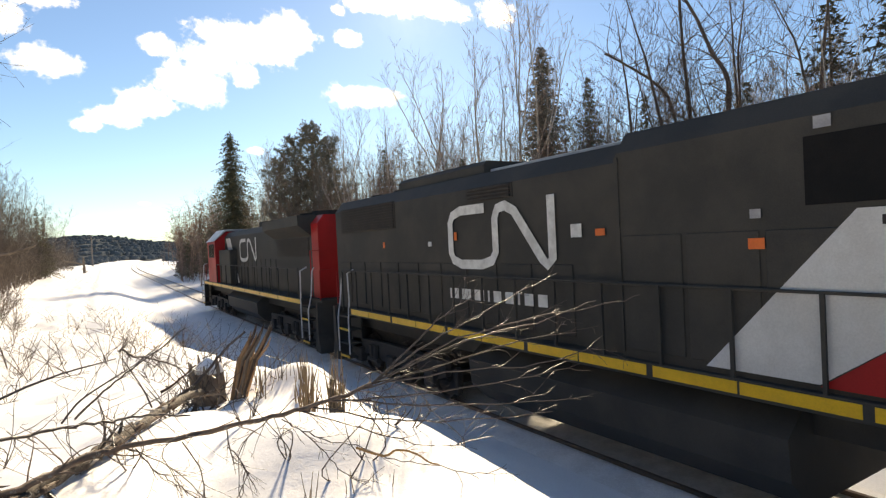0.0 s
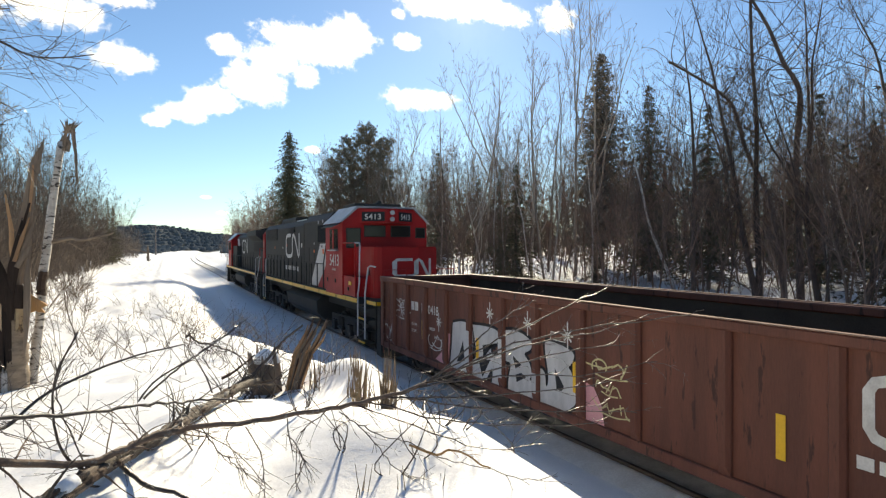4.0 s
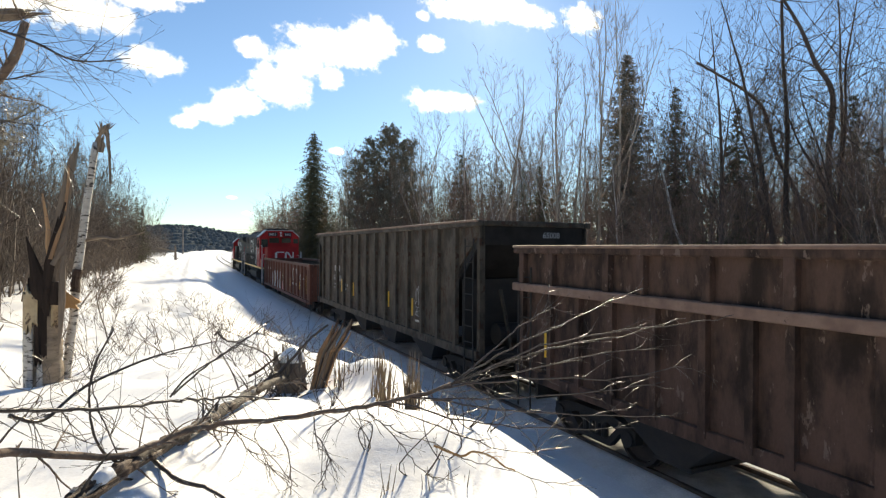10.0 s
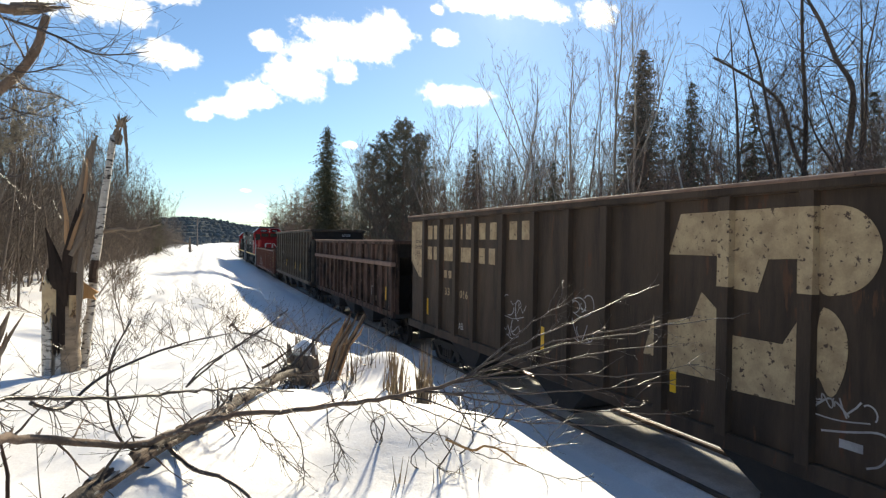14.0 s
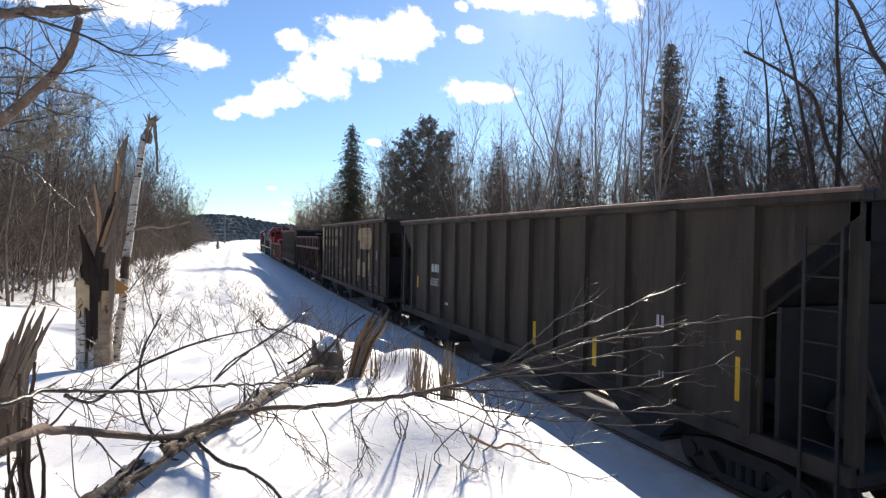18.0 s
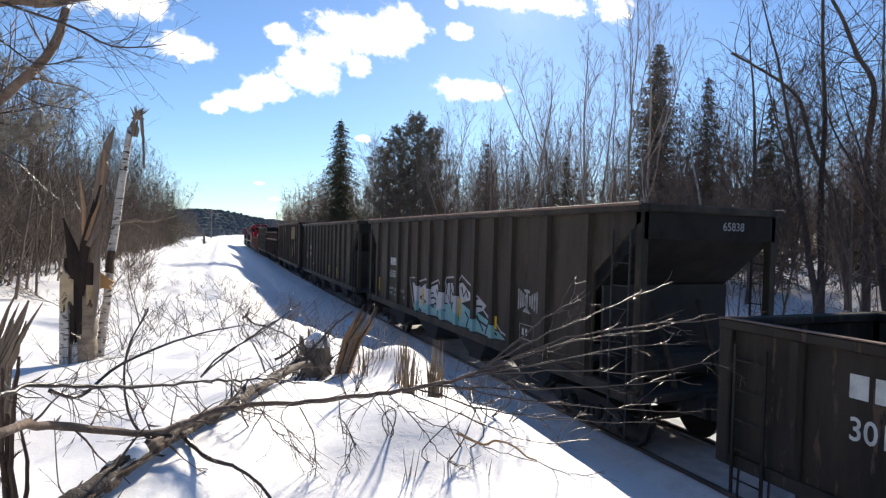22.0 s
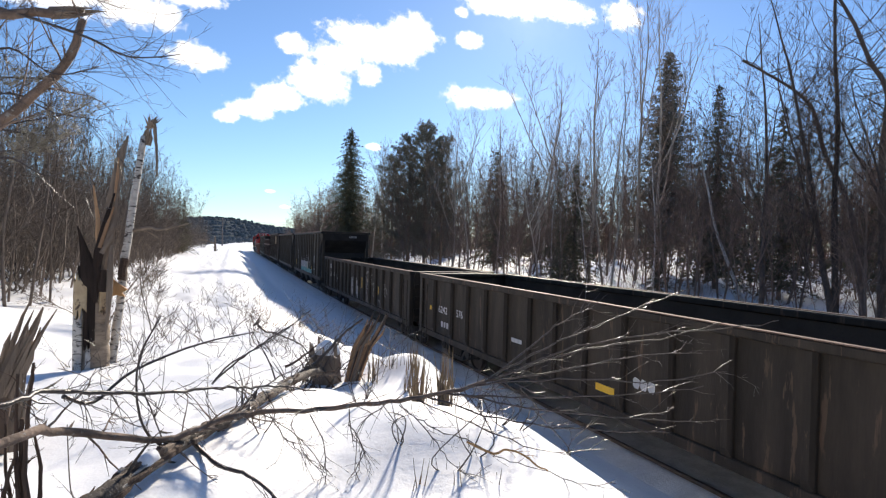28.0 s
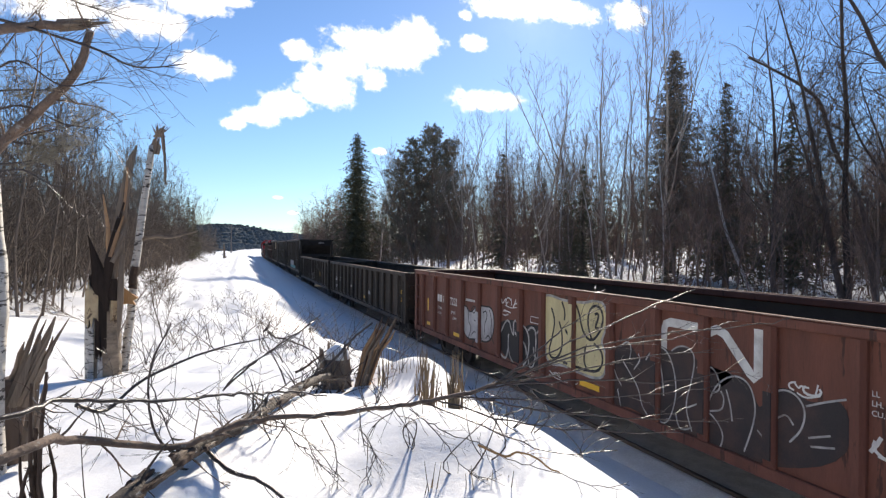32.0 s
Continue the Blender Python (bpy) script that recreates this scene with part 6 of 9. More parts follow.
    piece(c, [(4.87, 1.77), (4.54, 1.93), (4.16, 1.70), (3.74, 1.98), (3.29, 1.99), (2.79, 2.01), (2.70, 1.49), (3.01, 1.13), (3.72, 1.13), (4.52, 1.02)],
          [[(4.42, 1.85), (4.25, 1.78), (4.33, 1.52), (4.08, 1.37), (4.31, 1.03)],
           [(4.1, 1.85), (3.95, 1.97), (3.79, 1.9), (3.94, 1.74), (4.1, 1.85)],
           [(3.93, 1.59), (3.71, 1.54), (3.77, 1.15), (3.99, 0.96)],
           [(3.64, 1.84), (3.5, 1.59), (3.56, 1.21), (3.41, 1.15)],
           [(3.36, 1.84), (3.17, 1.92), (3.1, 1.75), (3.29, 1.54), (3.22, 1.29)],
           [(2.98, 1.95), (2.84, 1.72), (2.9, 1.36), (2.71, 1.15)],
           [(3.21, 1.2), (3.02, 1.33), (2.89, 1.19)],
           [(4.08, 1.18), (3.85, 1.33), (3.7, 1.08)]],
          CHALK, INK, INK, 0.032, 0.08)
    rib_paint(c, (3.56,), 1.05, 1.85, CHALK)
    scrawl(c, rng, 2.19, 1.43, 2.12, 2.35, 5, 0.035, WHITE_PAINT)
    scrawl(c, rng, 2.25, 1.95, 1.92, 2.05, 2, 0.035, WHITE_PAINT)
    piece(c, [(2.62, 1.55), (2.18, 1.78), (1.58, 1.84), (1.43, 1.65), (0.99, 1.82), (0.72, 1.84), (0.42, 1.82), (0.35, 1.53), (0.41, 0.98), (0.71, 0.89), (1.09, 0.94), (1.69, 0.94), (2.09, 0.97), (2.54, 1.19)],
          [[(2.32, 1.5), (2.11, 1.77), (1.91, 1.83), (1.81, 1.62), (1.66, 1.47), (1.71, 1.79), (1.58, 1.86)],
           [(1.93, 1.51), (1.96, 1.19), (1.84, 0.96), (1.66, 0.86)],
           [(2.48, 1.46), (2.5, 1.12), (2.3, 0.94), (2.04, 0.9), (1.96, 1.15)],
           [(1.44, 1.78), (1.22, 1.79), (1.01, 1.67), (0.95, 1.41), (1.04, 1.1), (1.2, 0.9), (1.42, 0.94), (1.49, 1.18), (1.39, 1.39), (1.21, 1.44), (1.09, 1.3), (1.08, 1.16)],
           [(1.02, 1.7), (0.9, 1.8), (0.71, 1.78), (0.66, 1.56), (0.7, 1.22)],
           [(0.65, 1.69), (0.53, 1.8), (0.39, 1.76), (0.36, 1.55)],
           [(0.78, 1.39), (0.74, 1.2), (0.59, 1.15), (0.56, 1.36)],
           [(1.0, 1.12), (0.96, 0.93), (0.8, 0.93), (0.7, 1.15)],
           [(1.62, 1.59), (1.48, 1.48)]],
          INK, INK, FADED, 0.05, 0.05)
    rib_paint(c, (1.32,), 0.95, 1.65, INK)
    frame_box(c, 0.91, 0.56, 1.9, 2.03, WHITE_PAINT, 0.018)
    piece(c, [(0.53, 2.42), (0.20, 2.54), (-0.32, 2.46), (-0.81, 2.47), (-1.12, 2.48), (-1.36, 2.55), (-1.63, 2.54), (-1.74, 2.35), (-1.71, 2.12), (-1.55, 1.87), (-1.69, 1.69), (-1.72, 1.47), (-1.64, 1.27), (-1.39, 1.21), (-1.14, 1.21), (-0.80, 1.22), (-0.34, 1.25), (-0.01, 1.18), (0.25, 1.26), (0.23, 1.56), (0.30, 1.88), (0.47, 2.08)],
          [[(0.06, 2.30), (-0.08, 2.07), (0.00, 1.76), (0.18, 1.35), (-0.09, 1.27), (-0.34, 1.49), (-0.35, 1.84), (-0.23, 2.06)],
           [(-0.45, 1.93), (-0.57, 1.82), (-0.71, 2.02), (-0.68, 1.78), (-0.82, 1.75)],
           [(-0.81, 2.45), (-0.92, 2.29), (-1.02, 1.99), (-1.19, 1.85), (-1.38, 1.86), (-1.58, 2.06), (-1.66, 2.28), (-1.57, 2.47), (-1.37, 2.49), (-1.21, 2.35), (-1.19, 2.09), (-1.31, 1.88)],
           [(-1.40, 2.32), (-1.49, 2.36), (-1.52, 2.28), (-1.40, 2.08), (-1.52, 2.09)],
           [(-0.38, 1.28), (-0.79, 1.28), (-1.20, 1.28), (-1.50, 1.32), (-1.66, 1.50), (-1.61, 1.72), (-1.38, 1.80)],
           [(-1.13, 1.71), (-1.07, 1.44), (-1.17, 1.31)],
           [(-0.32, 2.46), (-0.44, 2.27), (-0.42, 2.10)]],
          PALE_YEL, FADED, INK, 0.05, 0.10)
    rib_paint(c, (-0.73,), 1.25, 2.45, PALE_YEL)
    scrawl(c, rng, 0.1, -0.8, 0.92, 1.08, 6, 0.02, WHITE_PAINT)
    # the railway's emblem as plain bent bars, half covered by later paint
    for bent_bar in ([(-3.14, 1.93), (-3.14, 2.29), (-3.17, 2.38), (-3.27, 2.42), (-3.83, 2.41)],
                     [(-3.96, 1.98), (-3.95, 2.25), (-4.00, 2.37), (-4.14, 2.43), (-4.28, 2.38), (-4.67, 1.95), (-4.73, 1.90), (-4.79, 1.95), (-4.79, 2.52)]):
        g = Geo()
        ribbon(g, bent_bar, 0.13, -1.4755)
        part("emblem", g, WHITE_PAINT, c)
    piece(c, [(-1.97, 0.81), (-1.88, 1.66), (-2.13, 1.89), (-2.30, 1.99), (-2.41, 1.90), (-2.63, 1.69), (-2.85, 1.92), (-3.08, 2.04), (-3.28, 1.96), (-3.45, 2.09), (-3.65, 2.11), (-3.77, 1.92), (-4.06, 1.93), (-4.18, 1.81), (-4.23, 1.67), (-4.00, 1.46), (-4.21, 1.75), (-4.44, 1.89), (-4.66, 1.83), (-4.81, 1.48), (-4.95, 1.74), (-5.12, 1.87), (-5.33, 1.85), (-5.48, 1.75), (-5.89, 1.93), (-5.95, 1.27), (-5.00, 0.86), (-3.90, 0.86), (-2.90, 0.88), (-2.30, 0.95)],
          [[(-1.89, 1.70), (-1.98, 1.41), (-2.16, 1.23)],
           [(-2.06, 1.15), (-2.16, 0.85)],
           [(-2.20, 1.64), (-2.39, 1.47), (-2.59, 1.28), (-2.66, 1.03), (-2.80, 0.91)],
           [(-2.13, 1.88), (-2.30, 2.00), (-2.41, 1.90), (-2.36, 1.70)],
           [(-2.47, 1.56), (-2.63, 1.74), (-2.57, 1.83)],
           [(-2.75, 1.76), (-2.85, 1.91), (-3.08, 2.04), (-3.25, 1.95), (-3.37, 1.71), (-3.42, 1.38), (-3.30, 1.00), (-3.16, 0.87), (-2.99, 0.93), (-3.06, 1.24)],
           [(-2.92, 1.71), (-3.02, 1.46), (-3.05, 1.27)],
           [(-3.06, 1.83), (-3.13, 1.53), (-3.15, 1.30)],
           [(-3.30, 2.00), (-3.45, 2.10), (-3.65, 2.11), (-3.77, 1.99), (-3.71, 1.65), (-3.60, 1.33), (-3.62, 1.15), (-3.72, 0.93)],
           [(-3.40, 1.11), (-3.46, 0.91), (-3.58, 0.91), (-3.72, 0.99)],
           [(-3.60, 1.23), (-3.88, 1.38)],
           [(-3.79, 1.85), (-3.91, 1.85), (-4.06, 1.92), (-4.17, 1.81), (-4.22, 1.63), (-4.06, 1.55)],
           [(-4.22, 1.62), (-4.28, 1.54), (-4.25, 1.38), (-4.13, 1.33), (-3.81, 1.25)],
           [(-4.00, 1.40), (-4.15, 1.71), (-4.44, 1.89), (-4.67, 1.83), (-4.77, 1.57), (-4.73, 1.30), (-4.60, 0.94)],
           [(-3.97, 1.31), (-4.18, 1.20), (-4.29, 1.01), (-4.15, 0.75)],
           [(-4.31, 1.66), (-4.38, 1.47), (-4.41, 1.27)],
           [(-4.95, 1.73), (-5.12, 1.86), (-5.31, 1.84), (-5.43, 1.69), (-5.39, 1.45), (-5.23, 1.26)],
           [(-5.07, 1.50), (-5.19, 1.58), (-5.28, 1.47)],
           [(-5.43, 1.73), (-5.67, 1.84), (-5.89, 1.92)],
           [(-5.46, 1.38), (-5.72, 1.48)],
           [(-5.49, 1.29), (-5.77, 1.36)],
           [(-4.79, 1.27), (-4.90, 1.19), (-4.96, 0.93)]],
          GHOST_INK, GHOST_INK, FADED, 0.024, 0.03)
    rib_paint(c, (-3.0, -3.95, -4.99), 0.98, 1.8, GHOST_INK)
    scrawl(c, rng, -5.25, -5.6, 1.83, 2.03, 4, 0.03, WHITE_PAINT)
    for k, word in enumerate(("LL", "LH.", "CU.FT.")):
        write(c, word, -6.14, 2.02 - 0.1 * k, 0.06)
    scrawl(c, rng, -6.1, -6.8, 1.4, 1.65, 4, 0.05, WHITE_PAINT)
    for y, z, h, w in ((7.6, 1.45, 0.4, 0.1), (5.13, 0.97, 0.1, 0.5), (-1.25, 0.97, 0.1, 0.6), (7.55, 1.0, 0.1, 0.3), (8.2, 1.0, 0.1, 0.15)):
        tape(c, y, z, h, w)


def motions():
    """The train runs along the line; its wheels roll."""
    for car, mid in TRAIN:
        rows = []
        for k in range(33):
            x, y, turn = line_at(mid + run(k))
            rows.append((k, pose(x, y, 0, 0, 0, turn)))
        walk(car, rows)
    for w, y, z, r in TURNING:
        walk(w, [(k / 10, pose(0, y, z, math.degrees(-run(k / 10) / r) % 360)) for k in range(321)])


# ---- trees ----
def bent(rng, start, way, length, n, wobble, lift=0.0):
    """A wandering line of n steps from a start."""
    pts, d = [Vector(start)], Vector(way).normalized()
    for _ in range(n):
        d = (d + Vector((rng.gauss(0, wobble), rng.gauss(0, wobble), rng.gauss(0, wobble) + lift))).normalized()
        pts.append(pts[-1] + d * (length / n))
    return pts


def along(pts, u):
    k = min(int(u * (len(pts) - 1)), len(pts) - 2)
    f = u * (len(pts) - 1) - k
    return pts[k].lerp(pts[k + 1], f), (pts[k + 1] - pts[k]).normalized()


def bare_tree_meshes(seed, high, girth, bark, twig, bottom=0.3, count=26, reach=0.28, up=0.9, fork=False, fine=4, lean=0.03, slim=1.0):
    """Trunk and leafless crown of a deciduous tree."""
    rng = random.Random(seed)
    trunk, crown = Geo(), Geo()
    stems = [bent(rng, (0, 0, -0.3), (rng.gauss(0, lean), rng.gauss(0, lean), 1), high + 0.3, 12, 0.05, 0.02)]
    trunk.tube(stems[0], [girth * (1 - i / 12.5) ** 0.9 + 0.006 for i in range(13)], 7)
    if fork:
        for k in range(rng.choice((1, 2, 3))):
            p, d = along(stems[0], rng.uniform(0.25, 0.6))
            a = rng.uniform(0, 6.3)
            s = bent(rng, p, (math.cos(a) * 0.6, math.sin(a) * 0.6, 1), high * rng.uniform(0.4, 0.6), 9, 0.08, 0.08)
            stems.append(s)
            trunk.tube(s, [girth * 0.5 * (1 - i / 9.5) ** 0.9 + 0.005 for i in range(10)], 5)
    for si, stem in enumerate(stems):
        total = count if si == 0 else count // 2
        for k in range(total):
            u = bottom + (0.99 - bottom) * (k + rng.random()) / total
            p, d = along(stem, min(u, 0.99))
            a = rng.uniform(0, 6.3)
            size = high * reach * (1.15 - u) ** 0.8 * rng.uniform(0.5, 1.25)
            b = bent(rng, p, (math.cos(a), math.sin(a), up * rng.uniform(0.5, 1.4)), size, 4, 0.13, 0.16)
            r = max(0.005, girth * 0.26 * (1.1 - u)) * slim
            crown.tube(b, [r, r * 0.75, r * 0.5, r * 0.3, 0.003], 3, False)
            for q in range(rng.randint(3, 6)):
                v = rng.uniform(0.15, 0.98)
                p2, d2 = along(b, v)
                side = Vector((rng.gauss(0, 1), rng.gauss(0, 1), rng.gauss(0.35, 0.7))).normalized()
                c = bent(rng, p2, d2 * 0.8 + side * 0.75, size * 0.45 * rng.uniform(0.5, 1.2), 2, 0.2, 0.12)
                crown.tube(c, [max(0.0062, r * 0.36), 0.0052, 0.003], 3, False)
                for w in range(fine):
                    p3, d3 = along(c, rng.uniform(0.15, 0.98))
                    side = Vector((rng.gauss(0, 1), rng.gauss(0, 1), rng.gauss(0.35, 0.7))).normalized()
                    e = p3 + (d3 + side * 0.9).normalized() * size * rng.uniform(0.08, 0.24)
                    crown.cone(p3, e, 0.005)
    return shared("trunk", trunk, bark, True), shared("crown", crown, twig)


def spruce_meshes(seed, high, wide, needle, droop=0.25, gap=0.0, tiers=None, round_=0.85, bare=0.05, spray=1.0):
    """Trunk and crown of a conifer, of many short drooping sprays."""
    rng = random.Random(seed)
    trunk, crown = Geo(), Geo()
    trunk.tube([(0, 0, -0.3), (0, 0, high * 0.5), (0, 0, high)], [high * 0.012, high * 0.008, 0.01], 6)
    n = tiers or int(high * 5.5)
    for k in range(n):
        u = (k + rng.random()) / n
        z = high * (bare + (1 - bare) * u)
        r = wide * (1 - u) ** round_ * rng.uniform(0.55, 1.15) + 0.05
        m = max(4, int(8 - 3 * u))
        for j in range(m):
            if rng.random() < gap:
                continue
            a = 2 * math.pi * (j + rng.random()) / m
            ln = r * rng.uniform(0.5, 1.2)
            ca, sa = math.cos(a), math.sin(a)
            dz = rng.uniform(-0.3, 0.3)
            tilt = rng.uniform(-0.05, 0.2)
            steps = max(2, int(ln / (0.2 * spray)))
            for s in range(steps):
                f = (s + rng.random()) / steps
                c = Vector((ca * ln * f, sa * ln * f, z + dz - droop * ln * f * f + tilt * ln * f))
                wd = (0.10 * ln * (1.3 - f) + 0.10) * spray
                for q in range(4):
                    o = Vector((-sa, ca, 0)) * rng.uniform(-1, 1) * wd
                    w = Vector((ca, sa, 0)) * 0.13 + o * 0.9 + Vector((rng.gauss(0, 0.05), rng.gauss(0, 0.05), rng.gauss(-0.03, 0.07)))
                    e = w.cross(Vector((rng.gauss(0, 1), rng.gauss(0, 1), rng.gauss(0, 1))))
                    e = e.normalized() * (0.045 * spray)
                    p = c + o * 0.3
                    crown.add([p - e, p + e, p + w * rng.uniform(0.8, 1.4)], [(0, 1, 2)])
    return shared("trunk", trunk, BARK, True), shared("crown", crown, needle)


def pine_meshes(seed, high, wide, needle, low=0.16):
    """Trunk and soft rounded crown of a pine: upswept boughs set with tufts of long needles."""
    rng = random.Random(seed)
    trunk, crown = Geo(), Geo()
    trunk.tube([(0, 0, -0.3), (0, 0, high * 0.5), (0, 0, high * 0.97)], [high * 0.013, high * 0.009, 0.02], 7)
    for k in range(120):
        u = low + (0.98 - low) * (k + rng.random()) / 120
        r = wide * math.sqrt(max(0.02, 1 - ((u - 0.42) / 0.60) ** 2)) * rng.uniform(0.45, 1.12)
        a = rng.uniform(0, 6.3)
        b = bent(rng, (0, 0, high * u - 0.25 * r), (math.cos(a), math.sin(a), 0.15 + 0.7 * u), r, 5, 0.12, 0.06)
        trunk.tube(b, [0.03, 0.026, 0.02, 0.016, 0.012, 0.006], 3, False)
        for q in range(int(9 + 10 * r)):
            p, d = along(b, rng.uniform(0.25, 1.0))
            p = p + Vector((rng.gauss(0, 0.16), rng.gauss(0, 0.16), rng.gauss(0.04, 0.12)))
            for _ in range(8):
                w = (d * 0.5 + Vector((rng.gauss(0, 0.7), rng.gauss(0, 0.7), rng.gauss(0.35, 0.6)))).normalized() * rng.uniform(0.16, 0.32)
                e = w.cross(Vector((rng.gauss(0, 1), rng.gauss(0, 1), rng.gauss(0, 1)))).normalized() * 0.028
                crown.add([p - e, p + e, p + w], [(0, 1, 2)])
    return shared("trunk", trunk, BARK, True), shared("crown", crown, needle)


def plant(name, meshes, x, y, scale, label, category, group, turn=0.0, z=None, tilt=(0, 0)):
    t = thing(name, label, category, group)
    t.matrix_basis = Matrix.Translation((x, y, ground_z(x, y) if z is None else z)) @ Euler((tilt[0], tilt[1], turn)).to_matrix().to_4x4() @ Matrix.Scale(scale, 4)
    part("trunk" if category == "tree" else "stem", meshes[0], None, t)
    for m in meshes[1:]:
        part("crown", m, None, t)
    return t


EYE_Z = 3.5


def spot(az, d):
    return d * math.sin(radians(az)), d * math.cos(radians(az))


def envelope(az, table):
    for (a0, e0), (a1, e1) in zip(table, table[1:]):
        if a0 <= az <= a1:
            return e0 + (e1 - e0) * (az - a0) / (a1 - a0)
    return table[0][1] if az < table[0][0] else table[-1][1]


def build_woods():
    rng = random.Random(11)
    bare = [bare_tree_meshes(s, 11, 0.056, BARK, BARK_RED, 0.28 if s < 30 else 0.16, 40, 0.25, 0.9, s % 2 == 0, 3, 0.09, 1.15) for s in (1, 2, 3, 4, 31, 32)]
    pale = [bare_tree_meshes(s, 13, 0.085, PALE_BARK, ASPEN_TWIG, 0.34, 20, 0.34, 1.9, s != 6, 3, 0.04, 1.15) for s in (5, 6, 7)]
    birch = [bare_tree_meshes(s, 13, 0.07, BIRCH, ASPEN_TWIG, 0.40, 20, 0.26, 1.7, False, 3, 0.05, 1.1) for s in (8, 9)]
    shrub = [bare_tree_meshes(s, 4.0, 0.019, BARK_RED, BARK_RED, 0.05, 16, 0.5, 0.9, True, 3, 0.15) for s in (12, 13, 14)]
    alder = [bare_tree_meshes(s, 4.0, 0.022, BRUSH_BARK, BRUSH_BARK, 0.12, 16, 0.40, 0.8, True, 4, 0.22) for s in (41, 42, 43)]
    sapling = [bare_tree_meshes(s, 9.0, 0.048, BRUSH_BARK, BRUSH_BARK, 0.14, 26, 0.28, 0.7, s % 2 == 0, 4, 0.10, 0.9) for s in (44, 45, 46, 47)]
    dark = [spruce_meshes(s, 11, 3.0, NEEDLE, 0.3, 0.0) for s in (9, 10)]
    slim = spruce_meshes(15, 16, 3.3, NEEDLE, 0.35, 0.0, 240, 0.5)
    olive = [spruce_meshes(16, 14, 2.7, PINE, 0.05, 0.0, 230, 0.6, 0.12, 1.0), pine_meshes(17, 14, 3.4, PINE, 0.10)]
    top = [(8, 4.8), (11, 6.8), (16, 8.6), (20, 9.8), (26, 10.8), (34, 12.2), (44, 12.8), (54, 13.2), (62, 14.5), (80, 16)]

    def tall(meshes, high, az, el, d, name, label, group="wood beyond the track", tilt=(0, 0)):
        x, y = spot(az, d)
        z = ground_z(x, y)
        return plant(name, meshes, x, y, (d * math.tan(radians(el)) + EYE_Z - z) / high, label, "tree", group, rng.uniform(0, 6.3), z, tilt)

    # the trees that stand out
    tall(slim, 16, 12.2, 10.7, 72, "spruce_tree", "tall narrow dark spruce at the edge of the wood")
    for az, el, d, m in ((18.0, 10.6, 62, 1), (19.6, 11.7, 60, 1), (21.2, 10.4, 58, 1), (16.4, 8.6, 64, 1)):
        tall(olive[m], 14, az, el, d, "pine_tree", "dark bushy pine among bare trees")
    tall(olive[0], 14, 42.2, 17.4, 42, "pine_tree", "tall olive green pine above bare trees")
    tall(dark[0], 11, 46.5, 14.3, 34, "spruce_tree", "dark spruce among bare trees")
    tall(dark[1], 11, 51.5, 12.0, 30, "spruce_tree", "dark spruce among bare trees")
    tall(dark[0], 11, 26.5, 9.0, 52, "spruce_tree", "dark spruce among bare trees")
    tall(dark[1], 11, 66, 19.0, 24, "spruce_tree", "large dark spruce close to the track")
    tall(dark[0], 11, 70, 20.0, 22, "spruce_tree", "large dark spruce close to the track")
    for az, el, d, k in ((29.9, 17.2, 43, 0), (31.0, 15.4, 45, 1), (26.8, 13.0, 47, 2), (35.6, 19.4, 39, 2), (37.2, 15.6, 41, 1), (39.7, 21.2, 38, 0), (41.7, 22.6, 37, 2), (24.2, 12.6, 50, 0), (22.4, 11.8, 52, 2), (14.4, 9.8, 68, 1), (15.5, 9.2, 66, 0)):
        tall(pale[k], 13, az, el, d, "bare_tree", "tall pale-barked bare aspen with fine upswept twigs")
    for az, el, d, k in ((37.6, 16.5, 36, 0), (33.2, 12.6, 37, 1), (63.0, 17.0, 24, 0)):
        tall(birch[k], 13, az, el, d, "birch_tree", "white-barked bare birch at the wood's edge")
    for k in range(13):
        az = 42.6 + 9.6 * (k + rng.random()) / 13
        tall(rng.choice(bare), 11, az, rng.uniform(11.5, 15.6), rng.uniform(27, 38), "bare_tree", "bare grey-brown tree in the snowy wood", tilt=(rng.gauss(0, 0.04), rng.gauss(0, 0.04)))
    big = [bare_tree_meshes(s, 13, 0.12, BARK_DARK, BARK_DARK, 0.28, 26, 0.42, 0.5, True, 4, 0.12) for s in (21, 22)]
    tall(big[0], 13, 55.4, 22.5, 25, "bare_tree", "large dark bare tree with spreading crooked limbs")
    tall(big[1], 13, 60.2, 23.5, 23, "bare_tree", "large dark bare tree with spreading crooked limbs")
    tall(big[1], 13, 62.5, 23.0, 23, "bare_tree", "large dark bare tree with spreading crooked limbs")
    for k in range(7):
        az = 58.5 + 10 * (k + rng.random()) / 7
        if k % 3:
            tall(rng.choice(bare), 11, az, rng.uniform(10, 17), rng.uniform(22, 34), "bare_tree", "bare grey-brown tree in the snowy wood", tilt=(rng.gauss(0, 0.05), rng.gauss(0, 0.05)))
        else:
            tall(rng.choice(dark), 11, az, rng.uniform(8, 14), rng.uniform(26, 34), "spruce_tree", "dark spruce among bare trees")
    tall(big[0], 13, 50.2, 19.5, 27, "bare_tree", "large dark bare tree with spreading crooked limbs", tilt=(0.05, -0.12))
    one = random.Random(77)
    lean = thing("birch_tree", "thin white birch leaning among dark trees", "tree", "wood beyond the track")
    part("trunk", limb(one, Geo(), [(22.0, 18.9, 0.2), (21.77, 19.12, 1.36), (21.5, 19.43, 2.52), (21.03, 19.94, 4.44), (20.83, 20.14, 5.79), (20.62, 20.35, 7.15), (20.4, 20.6, 9.0)], 0.085, 0.03, 0, n=7), BIRCH, lean, "white leaning trunk", True)
